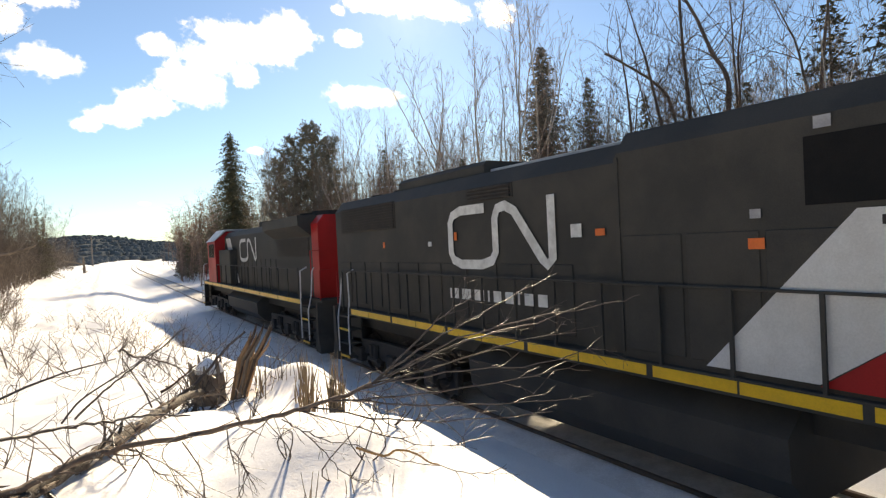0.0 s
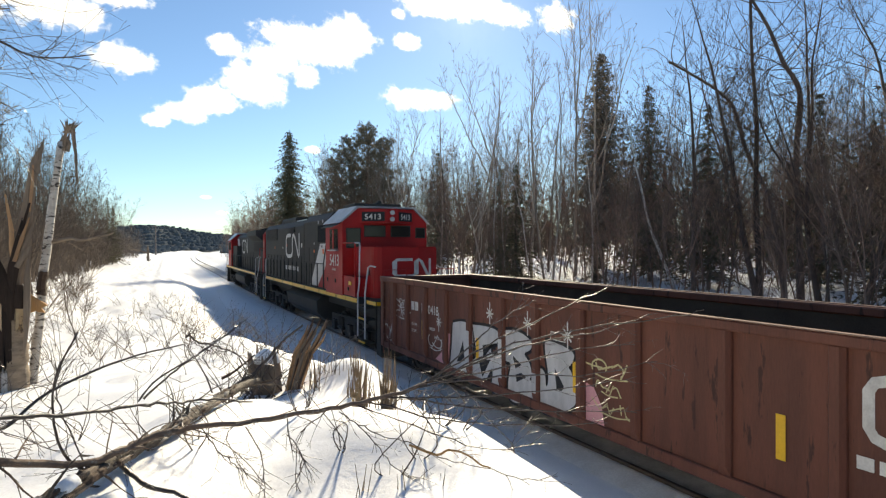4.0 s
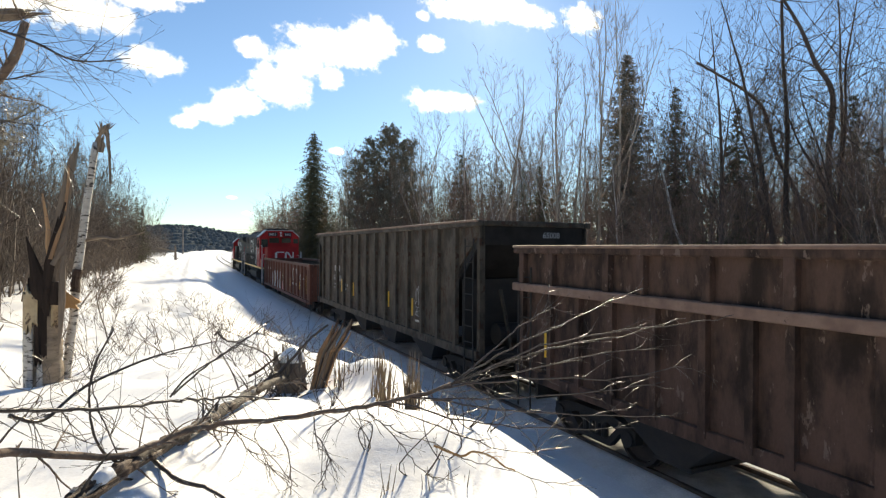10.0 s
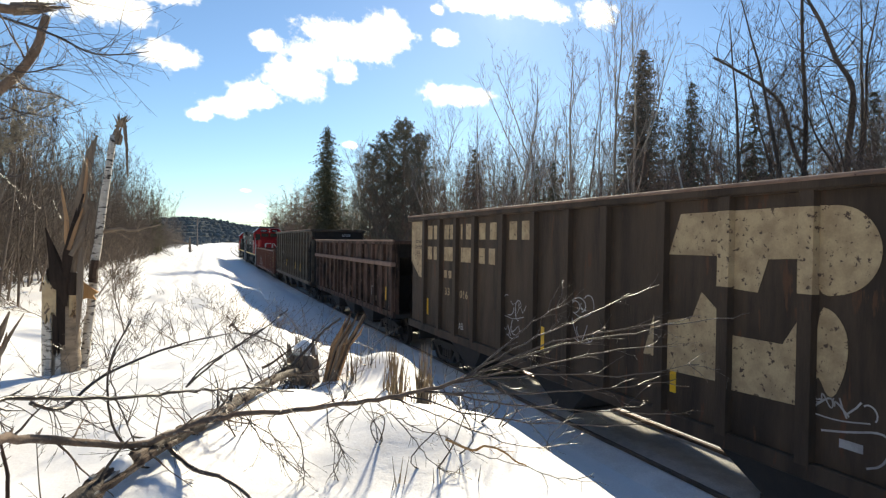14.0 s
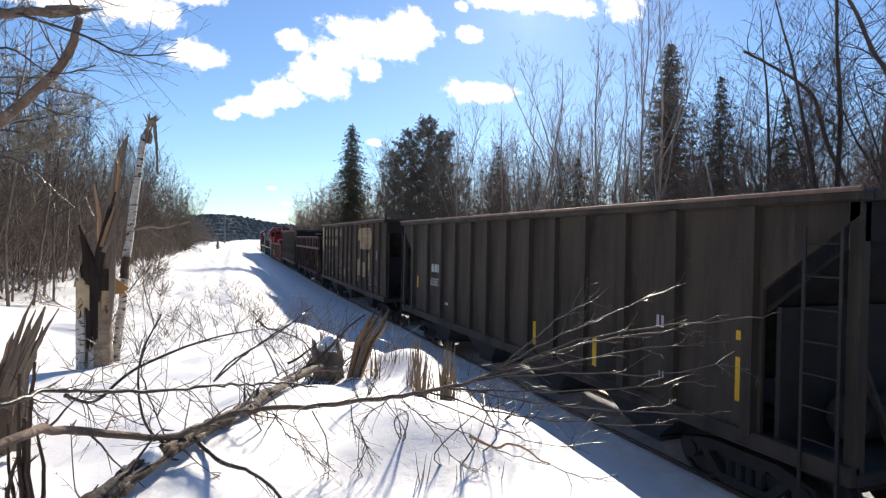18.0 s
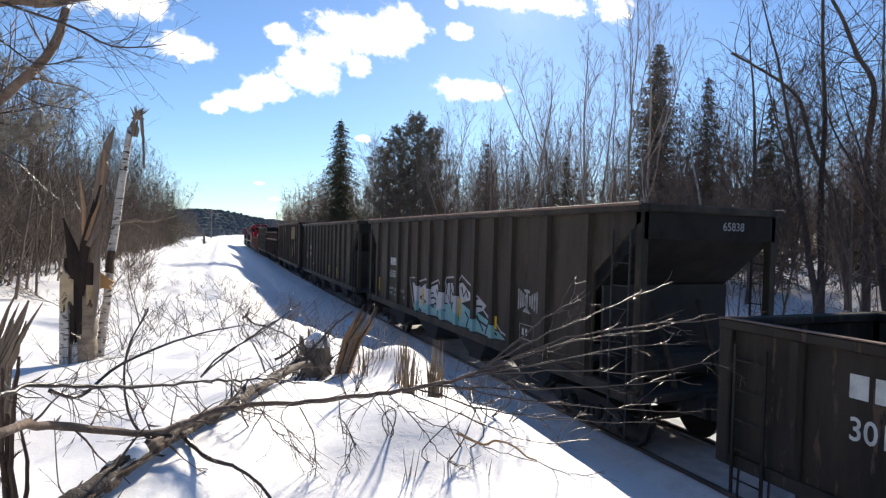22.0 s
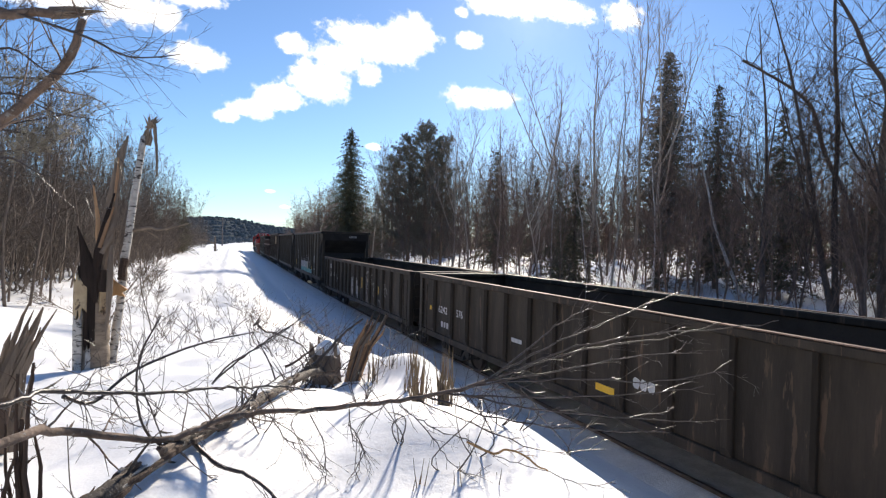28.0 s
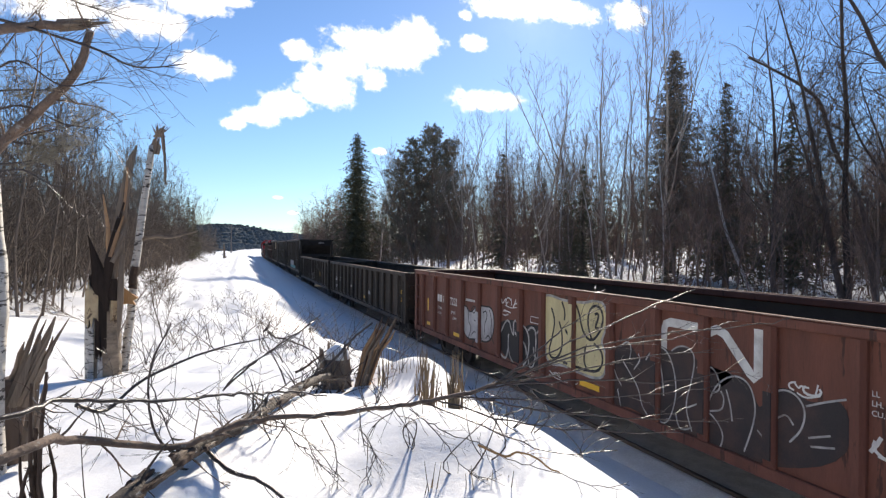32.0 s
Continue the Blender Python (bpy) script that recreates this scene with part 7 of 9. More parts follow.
    part("crown", limb(one, Geo(), [(20.83, 20.14, 5.79), (20.62, 20.35, 7.15), (20.4, 20.6, 9.0), (20.3, 20.7, 9.6)], 0.02, 0.006, 26, 1.6, 4), BARK_RED, lean)
    for k, (way, r, arms) in enumerate(([[(21.9, 13.9, 0.3), (21.77, 14.16, 3.36), (21.65, 14.34, 4.81), (21.48, 14.6, 5.91), (21.15, 15.08, 7.24), (20.89, 15.44, 8.96), (20.53, 15.91, 9.73), (19.96, 16.62, 10.48), (19.36, 17.32, 11.13)], 0.11, 26],
                           [[(20.6, 14.1, 0.3), (20.56, 14.17, 3.11), (20.52, 14.24, 5.71), (20.54, 14.21, 8.07), (20.45, 14.33, 10.45), (20.41, 14.39, 13.2)], 0.12, 28],
                           [[(21.3, 13.0, 0.3), (21.28, 13.07, 3.83), (21.23, 13.14, 6.79), (21.29, 13.05, 9.04), (21.01, 13.49, 10.27), (20.72, 13.94, 11.77), (20.3, 14.5, 13.2)], 0.13, 28])):
        tree = thing("bare_tree", "large dark bare tree with a crooked trunk" if k != 1 else "large dark bare tree with a straight trunk", "tree", "wood beyond the track")
        part("trunk", limb(one, Geo(), way, r, r * 0.35, 0, n=8), BARK_DARK, tree, smooth=True)
        crown = Geo()
        line = [Vector(p) for p in way]
        for q in range(arms):
            p, d = along(line, one.uniform(0.42, 0.99))
            a = one.uniform(0, 6.3)
            b = bent(one, p, (math.cos(a), math.sin(a), one.uniform(0.1, 1.1)), one.uniform(1.2, 3.6), 5, 0.22, 0.08)
            limb(one, crown, b, 0.019, 0.004, 8, 0.8, 4)
        part("crown", crown, BARK_DARK, tree)
    # the rest of the wood
    for k in range(230):
        az = 9 + 70 * (k + rng.random()) / 230
        near = (TRACK_X + 9.5) / math.sin(radians(az)) if az > 14 else 68
        d = near + (rng.random() ** 1.3) * (34 if az > 14 else 45)
        if 40 < az < 53 and k % 3 == 0:
            continue
        el = envelope(az, top) * rng.uniform(0.55, 1.04)
        kind = rng.random()
        if kind < 0.64:
            tall(rng.choice(bare), 11, az, el, d, "bare_tree", "bare grey-brown tree in the snowy wood", tilt=(rng.gauss(0, 0.04), rng.gauss(0, 0.04)))
        elif kind < 0.70:
            tall(rng.choice(pale), 13, az, el, d, "bare_tree", "slender pale-barked bare tree in the snowy wood", tilt=(rng.gauss(0, 0.03), rng.gauss(0, 0.03)))
        elif kind < 0.75:
            tall(rng.choice(birch), 13, az, el, d, "birch_tree", "slender white birch in the snowy wood", tilt=(rng.gauss(0, 0.04), rng.gauss(0, 0.04)))
        elif kind > 0.88:
            tall(rng.choice(dark), 11, az, el * rng.uniform(0.35, 0.75), d + 5, "spruce_tree", "young dark spruce under the bare trees")
    for k in range(125):
        az = 12 + 54 * (k + rng.random()) / 125
        near = (TRACK_X + 7.5) / math.sin(radians(az)) if az > 14 else 66
        x, y = spot(az, near + rng.random() ** 1.1 * 24)
        plant("bare_shrub", rng.choice(shrub), x, y, rng.uniform(0.5, 1.25), "leafless reddish shrub in the snow at the wood's edge", "shrub", "undergrowth", rng.uniform(0, 6.3))
    # the depth of the wood: too many stems to count
    deep, firs = Geo(), Geo()
    for k in range(1250):
        az = 7.5 + 74 * rng.random() ** 1.6
        near = (TRACK_X + 22) / math.sin(radians(az)) if az > 19 else 74 + 20 * rng.random()
        d = near + rng.random() * 46
        x, y = spot(az, d)
        z = ground_z(x, y)
        h = (d * math.tan(radians(envelope(az, top) * rng.uniform(0.3, 0.9 if az < 40 else 0.72))) + EYE_Z - z)
        if rng.random() < (0.26 if az < 36 else 0.14):
            h *= 0.7
            wide = rng.uniform(0.16, 0.24)
            for q in range(150):
                u = rng.random() ** 1.4 * 0.97
                a = rng.uniform(0, 6.3)
                r = h * wide * (1 - u) * rng.uniform(0.15, 1.15) + 0.08
                c = Vector((x + math.cos(a) * r * 0.75, y + math.sin(a) * r * 0.75, z + h * (0.06 + 0.94 * u)))
                e = c + Vector((math.cos(a) * (0.25 * r + 0.15), math.sin(a) * (0.25 * r + 0.15), rng.uniform(-0.30, 0.06)))
                o = Vector((-math.sin(a), math.cos(a), rng.gauss(0, 0.4))) * rng.uniform(0.08, 0.2)
                firs.add([c + o, e, c - o], [(0, 1, 2)])
            continue
        s = bent(rng, (x, y, z), (rng.gauss(0, 0.06), rng.gauss(0, 0.06), 1), h, 3, 0.05)
        r = rng.uniform(0.028, 0.075)
        deep.tube(s, [r, r * 0.8, r * 0.5, 0.01], 3, False)
        for q in range(26):
            p, w = along(s, rng.uniform(0.06, 0.98))
            e = p + Vector((rng.gauss(0, 1), rng.gauss(0, 1), rng.uniform(0.1, 1.5))).normalized() * h * rng.uniform(0.05, 0.2)
            deep.cone(p, e, 0.022)
            for _ in range(3):
                m = p.lerp(e, rng.uniform(0.2, 0.95))
                deep.cone(m, m + Vector((rng.gauss(0, 1), rng.gauss(0, 1), rng.uniform(0, 1.2))).normalized() * h * rng.uniform(0.03, 0.09), 0.013)
    # a low thicket far in, too dense to see through
    for k in range(900):
        az = 7.5 + 34 * rng.random()
        near = (TRACK_X + 30) / math.sin(radians(az)) if az > 24 else 78
        d = near + rng.random() * 36
        x, y = spot(az, d)
        z = ground_z(x, y)
        h = rng.uniform(1.2, 4.2)
        s = bent(rng, (x, y, z), (rng.gauss(0, 0.3), rng.gauss(0, 0.3), 1), h, 3, 0.12)
        deep.tube(s, [0.026, 0.02, 0.014, 0.005], 3, False)
        for q in range(11):
            p, w = along(s, rng.uniform(0.05, 0.98))
            deep.cone(p, p + Vector((rng.gauss(0, 1), rng.gauss(0, 1), rng.uniform(-0.1, 1.3))).normalized() * h * rng.uniform(0.12, 0.34), 0.014)
    tagged(part("deep_woods", deep, BARK_RED), "crowded leafless stems deep in the snowy wood", "woods", kind="stuff")
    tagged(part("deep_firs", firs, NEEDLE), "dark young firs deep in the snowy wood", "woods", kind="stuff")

    # brush and young trees on the near side
    left = [(-40, 18), (-17, 14.0), (-13, 12.6), (-9.5, 10.8), (-7, 8.4), (-4.5, 6.3), (-2.5, 4.1), (-1, 2.4), (2, 1.4)]
    for k in range(120):
        az = -25 + 24.5 * (k + rng.random()) / 120
        near = 4.3 / math.sin(radians(max(abs(az), 1.6)))
        d = max(14.5, near) + rng.random() ** 1.2 * 38
        el = envelope(az, left) * rng.uniform(0.4, 1.05)
        if rng.random() < 0.55:
            tall(rng.choice(sapling), 9, az, el, d, "bare_tree", "young leafless alder in the brush beside the trail", "trackside brush", (rng.gauss(0, 0.05), rng.gauss(0, 0.05)))
        else:
            x, y = spot(az, d)
            z = ground_z(x, y)
            plant("bare_shrub", rng.choice(alder), x, y, max(0.35, min(1.6, (d * math.tan(radians(el)) + EYE_Z - z) / 4.0)), "leafless brown shrub beside the snowy trail", "shrub", "trackside brush", rng.uniform(0, 6.3), z)
    brush = Geo()
    for k in range(2100):
        az = -26 + 25.3 * rng.random()
        near = 4.6 / math.sin(radians(max(abs(az), 1.9)))
        d = max(14.5, near) + rng.random() ** 1.1 * 40
        x, y = spot(az, d)
        z = ground_z(x, y)
        h = min(5.0, max(0.8, (d * math.tan(radians(envelope(az, left) * (0.1 + 0.8 * rng.random() ** 1.4))) + EYE_Z - z)))
        s = bent(rng, (x, y, z - 0.1), (rng.gauss(0, 0.34), rng.gauss(0, 0.34), 1), h, 4, 0.2)
        r = (0.006 + 0.0045 * h) * rng.choice((0.6, 0.8, 1.0, 1.5))
        brush.tube(s, [r, r * 0.8, r * 0.6, r * 0.4, 0.003], 3, False)
        for q in range(14):
            p, w = along(s, rng.uniform(0.12, 0.98))
            e = p + (w * 0.9 + Vector((rng.gauss(0, 1), rng.gauss(0, 1), rng.gauss(0.3, 0.7)))).normalized() * h * rng.uniform(0.08, 0.26)
            brush.cone(p, e, 0.006)
            for _ in range(3):
                m = p.lerp(e, rng.uniform(0.2, 0.95))
                brush.cone(m, m + (e - p) * 0.2 + Vector((rng.gauss(0, 1), rng.gauss(0, 1), rng.gauss(0.3, 0.7))).normalized() * h * rng.uniform(0.04, 0.12), 0.0045)
    tagged(part("brush", brush, BRUSH_BARK), "tangled leafless brown brush beside the snowy trail", "brush", kind="stuff")
    for az, el in ((6.1, 1.9), (6.5, 2.4), (6.9, 2.1)):
        tall(rng.choice(bare), 11, az, el, 185, "bare_tree", "lone leafless tree beyond the far bend", "far trees")
    tall(dark[0], 11, -3.0, 4.2, 92, "spruce_tree", "small dark spruce among leafless brush", "trackside brush")
    tall(dark[1], 11, -2.6, 3.5, 98, "spruce_tree", "small dark spruce among leafless brush", "trackside brush")
    for k in range(46):
        az = -8.5 + 7.3 * (k + rng.random()) / 46
        tall(rng.choice(sapling), 9, az, envelope(az, left) * rng.uniform(0.6, 1.06), max(30, 4.8 / math.sin(radians(max(abs(az), 1.7)))) + rng.random() * 30, "bare_tree", "young leafless alder in the brush beside the trail", "trackside brush", (rng.gauss(0, 0.06), rng.gauss(0, 0.06)))
    for k in range(90):
        az = -9 + 8.4 * rng.random()
        x, y = spot(az, 4.6 / math.sin(radians(max(abs(az), 1.7))) + rng.random() * 40)
        plant("bare_shrub", rng.choice(alder), x, y, rng.uniform(0.6, 1.25), "leafless brown shrub beside the snowy trail", "shrub", "trackside brush", rng.uniform(0, 6.3))
    # low bushes straying out over the snow beside the trail
    for k in range(28):
        y = rng.uniform(13, 34)
        x = -rng.uniform(0.055, 0.19) * y - 0.4
        plant("bare_shrub", rng.choice(alder), x, y, rng.uniform(0.22, 0.55), "low leafless bush bent over the snow", "shrub", "trackside brush", rng.uniform(0, 6.3), None, (rng.gauss(0, 0.25), rng.gauss(0, 0.25)))
    # unseen trees added behind the viewer to dim reflections and fill light
    for k in range(90):
        az = 100 + 200 * (k + rng.random()) / 90
        x, y = spot(az, rng.uniform(15, 34))
        if abs(x - TRACK_X) < 4.5:
            continue
        if k % 3:
            plant("bare_tree", rng.choice(bare), x, y, rng.uniform(0.8, 1.3), "bare grey-brown tree in the snowy wood", "tree", "wood behind the bank", rng.uniform(0, 6.3))
        else:
            plant("spruce_tree", rng.choice(dark), x, y, rng.uniform(0.7, 1.2), "dark spruce among bare trees", "tree", "wood behind the bank", rng.uniform(0, 6.3))
    for az, el, d in ((-15.5, 17, 15), (-14.0, 14, 16), (-12.6, 11.5, 17), (-20.5, 23, 16), (-17.0, 15, 18), (-13.3, 12, 18), (-11.2, 9.6, 20), (-9.8, 8.8, 22), (-8.2, 7.4, 25)):
        tall(rng.choice(sapling), 9, az, el, d, "bare_tree", "slim leafless tree with fine twigs against the sky", "trackside brush")


def build_distance():
    rng = random.Random(3)
    # forested ridge beyond the line's end
    cols, rows = [], 9
    for i in range(700):
        az = -34 + 75 * i / 699
        crest = max(0.5, 2.0 - 0.09 * abs(az) - (0.05 * max(0, az - 1)) + 0.12 * noise.noise(Vector((az * 0.35, 1, 0))))
        jag = 1.1 * noise.noise(Vector((az * 5, 3, 0))) + 0.7 * noise.noise(Vector((az * 13, 5, 0)))
        for j in range(rows):
            u = j / (rows - 1)
            d = 420 + 330 * u
            x, y = spot(az, d)
            roll = 1.6 * noise.noise(Vector((x * 0.02, y * 0.02, 4))) * u
            cols.append((x, y, (d * math.tan(radians(crest)) + EYE_Z) * u ** 0.7 - 1.0 + roll * (1 - u) + (jag * 0.7 - 0.6 if j == rows - 1 else 0)))
    faces = [(i * rows + j, (i + 1) * rows + j, (i + 1) * rows + j + 1, i * rows + j + 1) for i in range(699) for j in range(rows - 1)]
    tagged(part("hill", Geo().add(cols, faces), FOREST, smooth=True), "low forested ridge on the horizon", "hill", kind="structure")
    # crowns over its slope
    g = Geo()
    for k in range(5200):
        i, j = rng.randrange(300, 520), rng.randrange(1, rows)
        x, y, z = cols[i * rows + j]
        x, y = x + rng.gauss(0, 4), y + rng.gauss(0, 14)
        w, h = rng.uniform(1.2, 2.8), rng.uniform(0.4, 1.4)
        g.tube([(x, y, z - 1), (x, y, z + h * 0.4), (x + rng.gauss(0, 0.3), y, z + h)], [w, w * 0.9, w * 0.4], 6, False)
    tagged(part("hill_woods", g, FOREST, smooth=True), "dark tree crowns over the far ridge", "woods", kind="stuff")
    # low scrub at its foot
    g = Geo()
    for k in range(1500):
        az = rng.uniform(-14, 12)
        d = rng.uniform(230, 400)
        x, y = spot(az, d)
        if abs(x - line_at(y)[0]) < 12:
            continue
        h = rng.uniform(1.5, 3.5) if az > 4 or az < -2 else rng.uniform(0.5, 2.2)
        w = h * rng.uniform(0.35, 0.8)
        z = ground_z(x, y) - 0.2
        g.tube([(x, y, z), (x + rng.gauss(0, 0.2) * w, y, z + h * 0.3), (x + rng.gauss(0, 0.2) * w, y, z + h * 0.7), (x + rng.gauss(0, 0.3) * w, y, z + h)], [w * 0.6, w, w * 0.75, w * 0.2], 6, False)
    tagged(part("far_woods", g, FOREST, smooth=True), "distant dark tree line across the snow", "woods", kind="stuff")
    # pole line across the track
    for az, d in ((0.7, 200), (7.6, 215)):
        x, y = spot(az, d)
        z = ground_z(x, y)
        pole = thing("utility_pole", "weathered wooden utility pole with a crossarm", "pole", "pole line")
        pole.matrix_basis = pose(x, y, z)
        top = d * math.tan(radians(1.95)) + EYE_Z - z
        part("post", Geo().tube([(0, 0, -0.5), (0, 0, top)], [0.22, 0.16], 8), POLE_WOOD, pole)
        part("crossarm", Geo().box(-0.2, 0.2, -1.3, 1.3, top - 0.7, top - 0.5), POLE_WOOD, pole)
    a, b = spot(0.7, 200), spot(7.6, 215)
    for k, dz in enumerate((0.0, -0.6)):
        za = 200 * math.tan(radians(1.95)) + EYE_Z + dz
        pts = [(a[0] + (b[0] - a[0]) * u, a[1] + (b[1] - a[1]) * u, za - 1.2 * 4 * u * (1 - u)) for u in [i / 12 for i in range(13)]]
        tagged(part("overhead_wire", Geo().tube([(pts[0][0] - 45, pts[0][1] - 3, za - 0.4)] + pts, 0.035, 4), UNDER), "thin dark overhead wire between poles", "wire", "pole line")


# ---- the near bank ----
def limb(rng, g, pts, r0, r1, twigs=0, size=0.3, n=7, knobs=True, spread=1.0, kink=0.0):
    """A natural branch through a few points, with side twigs."""
    pts = [Vector(p) for p in pts]
    line = []
    for i in range(len(pts) - 1):
        p0, p1, p2, p3 = pts[max(i - 1, 0)], pts[i], pts[i + 1], pts[min(i + 2, len(pts) - 1)]
        for k in range(5):
            u = k / 5
            c = 0.5 * ((2 * p1) + (p2 - p0) * u + (2 * p0 - 5 * p1 + 4 * p2 - p3) * u * u + (3 * p1 - p0 - 3 * p2 + p3) * u ** 3)
            line.append(c + Vector((rng.gauss(0, 1), rng.gauss(0, 1), rng.gauss(0, 1))) * min(0.004, r0 * 0.12))
    line.append(pts[-1])
    m = len(line)
    if kink:
        for i in range(2, m - 1, 2):
            d = (line[i + 1] - line[i - 1]).normalized()
            side = d.cross(Vector((rng.gauss(0, 1), rng.gauss(0, 1), rng.gauss(0, 1)))).normalized()
            line[i] = line[i] + side * kink * rng.uniform(0.4, 1.3)
            r = max(0.0016, (r0 + (r1 - r0) * i / m) * 0.5)
            for _ in range(rng.choice((0, 1, 1, 2))):
                spur = bent(rng, line[i], d + side * rng.uniform(0.3, 0.9), rng.choice((0.02, 0.035, 0.06, 0.12)), 2, 0.2, 0.1)
                g.tube(spur, [r, r * 0.9, 0.0012], 4, False)
    g.tube(line, [(r0 + (r1 - r0) * i / (m - 1)) * (1 + (0.18 * rng.random() if knobs else 0)) for i in range(m)], n)
    for _ in range(twigs):
        u = rng.uniform(0.12, 0.97)
        p, d = along(line, u)
        side = (d.cross(Vector((rng.gauss(0, 1), rng.gauss(0, 1), rng.gauss(0, 1))))).normalized()
        ln = size * rng.uniform(0.35, 1.1)
        r = max(0.0022, (r0 + (r1 - r0) * u) * 0.32)
        t = bent(rng, p, d + side * spread, ln, 5, 0.14, rng.uniform(-0.05, 0.06))
        g.tube(t, [r, r * 0.85, r * 0.7, r * 0.55, r * 0.4, 0.0012], 4, False)
        for q in range(rng.randint(1, 4)):
            p2, d2 = along(t, rng.uniform(0.25, 0.95))
            e = bent(rng, p2, d2 + Vector((rng.gauss(0, 0.7), rng.gauss(0, 0.7), rng.gauss(0, 0.7))), ln * rng.uniform(0.15, 0.4), 2, 0.15)
            g.tube(e, [r * 0.5, r * 0.4, 0.001], 3, False)
    return g


def splinters(rng, parent, material, foot, way, length, r, count, label=""):
    """A torn shaft: each splinter is a part of its own."""
    w = Vector(way).normalized()
    a = w.orthogonal().normalized()
    b = w.cross(a)
    for k in range(count):
        t = 2 * math.pi * k / count + rng.uniform(-0.3, 0.3)
        off = (a * math.cos(t) + b * math.sin(t)) * r * rng.uniform(0.3, 0.85)
        ln = length * rng.uniform(0.45, 1.05)
        tip = Vector(foot) + w * ln + off * rng.uniform(0.3, 1.9)
        mid = Vector(foot) + w * ln * 0.55 + off * rng.uniform(0.9, 1.2)
        s = r * rng.uniform(0.25, 0.55)
        part("splinter", Geo().tube([Vector(foot) + off, mid, mid.lerp(tip, 0.55) + Vector((rng.gauss(0, 0.012), 0, 0)), tip], [s, s * 0.8, s * 0.45, 0.003], 5), material, parent, label)


def build_bank():
    rng = random.Random(8)
    # fallen birch across the bank, its crown fanned out towards the track
    tree = thing("fallen_tree", "fallen birch with bare branches fanned over the snow", "tree", "deadfall")
    part("trunk", limb(rng, Geo(), [(-1.0, 1.5, 2.02), (-0.75, 1.95, 2.30), (-0.48, 2.46, 2.46), (-0.31, 2.79, 2.49), (-0.11, 3.2, 2.48), (0.15, 3.7, 2.45), (0.43, 4.4, 2.40), (0.70, 5.0, 2.36), (0.88, 5.4, 2.30), (1.0, 5.75, 2.2)], 0.042, 0.022, 20, 0.4, n=10, kink=0.012), LOG, tree, "mottled dead birch trunk", True)
    # loose flakes of bark along it
    flakes = random.Random(31)
    stem = [Vector(p) for p in ((-0.75, 1.95, 2.30), (-0.48, 2.46, 2.46), (-0.31, 2.79, 2.49), (-0.11, 3.2, 2.48), (0.15, 3.7, 2.45), (0.43, 4.4, 2.40), (0.70, 5.0, 2.36))]
    for k in range(120):
        u = flakes.uniform(0.08, 0.97)
        p, d = along(stem, u)
        a = flakes.uniform(-0.4, 3.5)
        side = d.cross(Vector((0, 0, 1))).normalized()
        out = side * math.cos(a) + Vector((0, 0, 1)) * math.sin(a)
        q, ln = p + out * (0.041 - 0.013 * u), flakes.uniform(0.03, 0.10)
        r = flakes.uniform(0.006, 0.019)
        part("bark_flake", Geo().tube([q - d * ln, q - d * ln * 0.3 + out * 0.004, q + d * ln * 0.4 + out * flakes.uniform(0.002, 0.012), q + d * ln + out * flakes.uniform(0, 0.02)], [0.003, r, r * 0.8, 0.002], 5), (DARKWOOD, DARKWOOD, PALE_FLAKE, GREYWOOD)[k % 4], tree)
    main = Geo()
    limb(rng, main, [(-1.5, 1.5, 2.5), (-0.73, 2.19, 2.80), (-0.56, 2.65, 2.72), (-0.24, 2.99, 2.55), (0.01, 3.2, 2.56), (0.21, 3.29, 2.56), (0.62, 3.34, 2.54), (0.95, 3.31, 2.56), (1.25, 3.26, 2.60), (1.5, 3.15, 2.68)], 0.0175, 0.010, 26, 0.38, 8, kink=0.010)
    part("branch", main, LIMB_BARK, tree, "mottled brown limb", smooth=True)
    part("branch", limb(rng, Geo(), [(-1.3, 1.8, 2.93), (-0.75, 2.39, 2.9), (-0.64, 2.63, 2.89), (-0.47, 2.82, 2.83), (-0.24, 3.04, 2.76), (-0.03, 3.25, 2.72), (0.17, 3.39, 2.68), (0.34, 3.48, 2.65), (0.56, 3.55, 2.59)], 0.0100, 0.0045, 28, 0.40, 6, kink=0.010), TWIG, tree, smooth=True)
    part("branch", limb(rng, Geo(), [(-0.6, 2.79, 2.83), (-0.51, 2.91, 2.77), (-0.38, 3.08, 2.86), (-0.1, 3.3, 2.94), (0.21, 3.49, 2.97)], 0.009, 0.003, 16, 0.3, 6), TWIG, tree, smooth=True)
    part("branch", limb(rng, Geo(), [(-0.2, 3.0, 2.49), (-0.3, 2.99, 2.58), (-0.35, 2.98, 2.74), (-0.34, 2.98, 2.95), (-0.26, 2.99, 3.13)], 0.0075, 0.003, 12, 0.25, 6), TWIG, tree, smooth=True)
    part("branch", limb(rng, Geo(), [(-0.03, 3.2, 2.75), (0.06, 3.3, 2.83), (0.3, 3.48, 2.93), (0.49, 3.66, 3.03)], 0.005, 0.002, 8, 0.2, 5), TWIG, tree, smooth=True)
    part("snow_lump", Geo().tube([(-0.31, 2.76, 2.49), (-0.295, 2.79, 2.525), (-0.27, 2.84, 2.53), (-0.245, 2.88, 2.50)], [0.012, 0.034, 0.032, 0.010], 10), SNOW, tree, "lump of snow on the trunk", True)
    part("branch", limb(rng, Geo(), [(-0.11, 3.2, 2.45), (0.01, 3.0, 2.40), (0.14, 2.9, 2.37), (0.26, 2.78, 2.29), (0.38, 2.6, 2.1)], 0.0105, 0.006, 4, 0.25, 6), TWIG, tree, smooth=True)
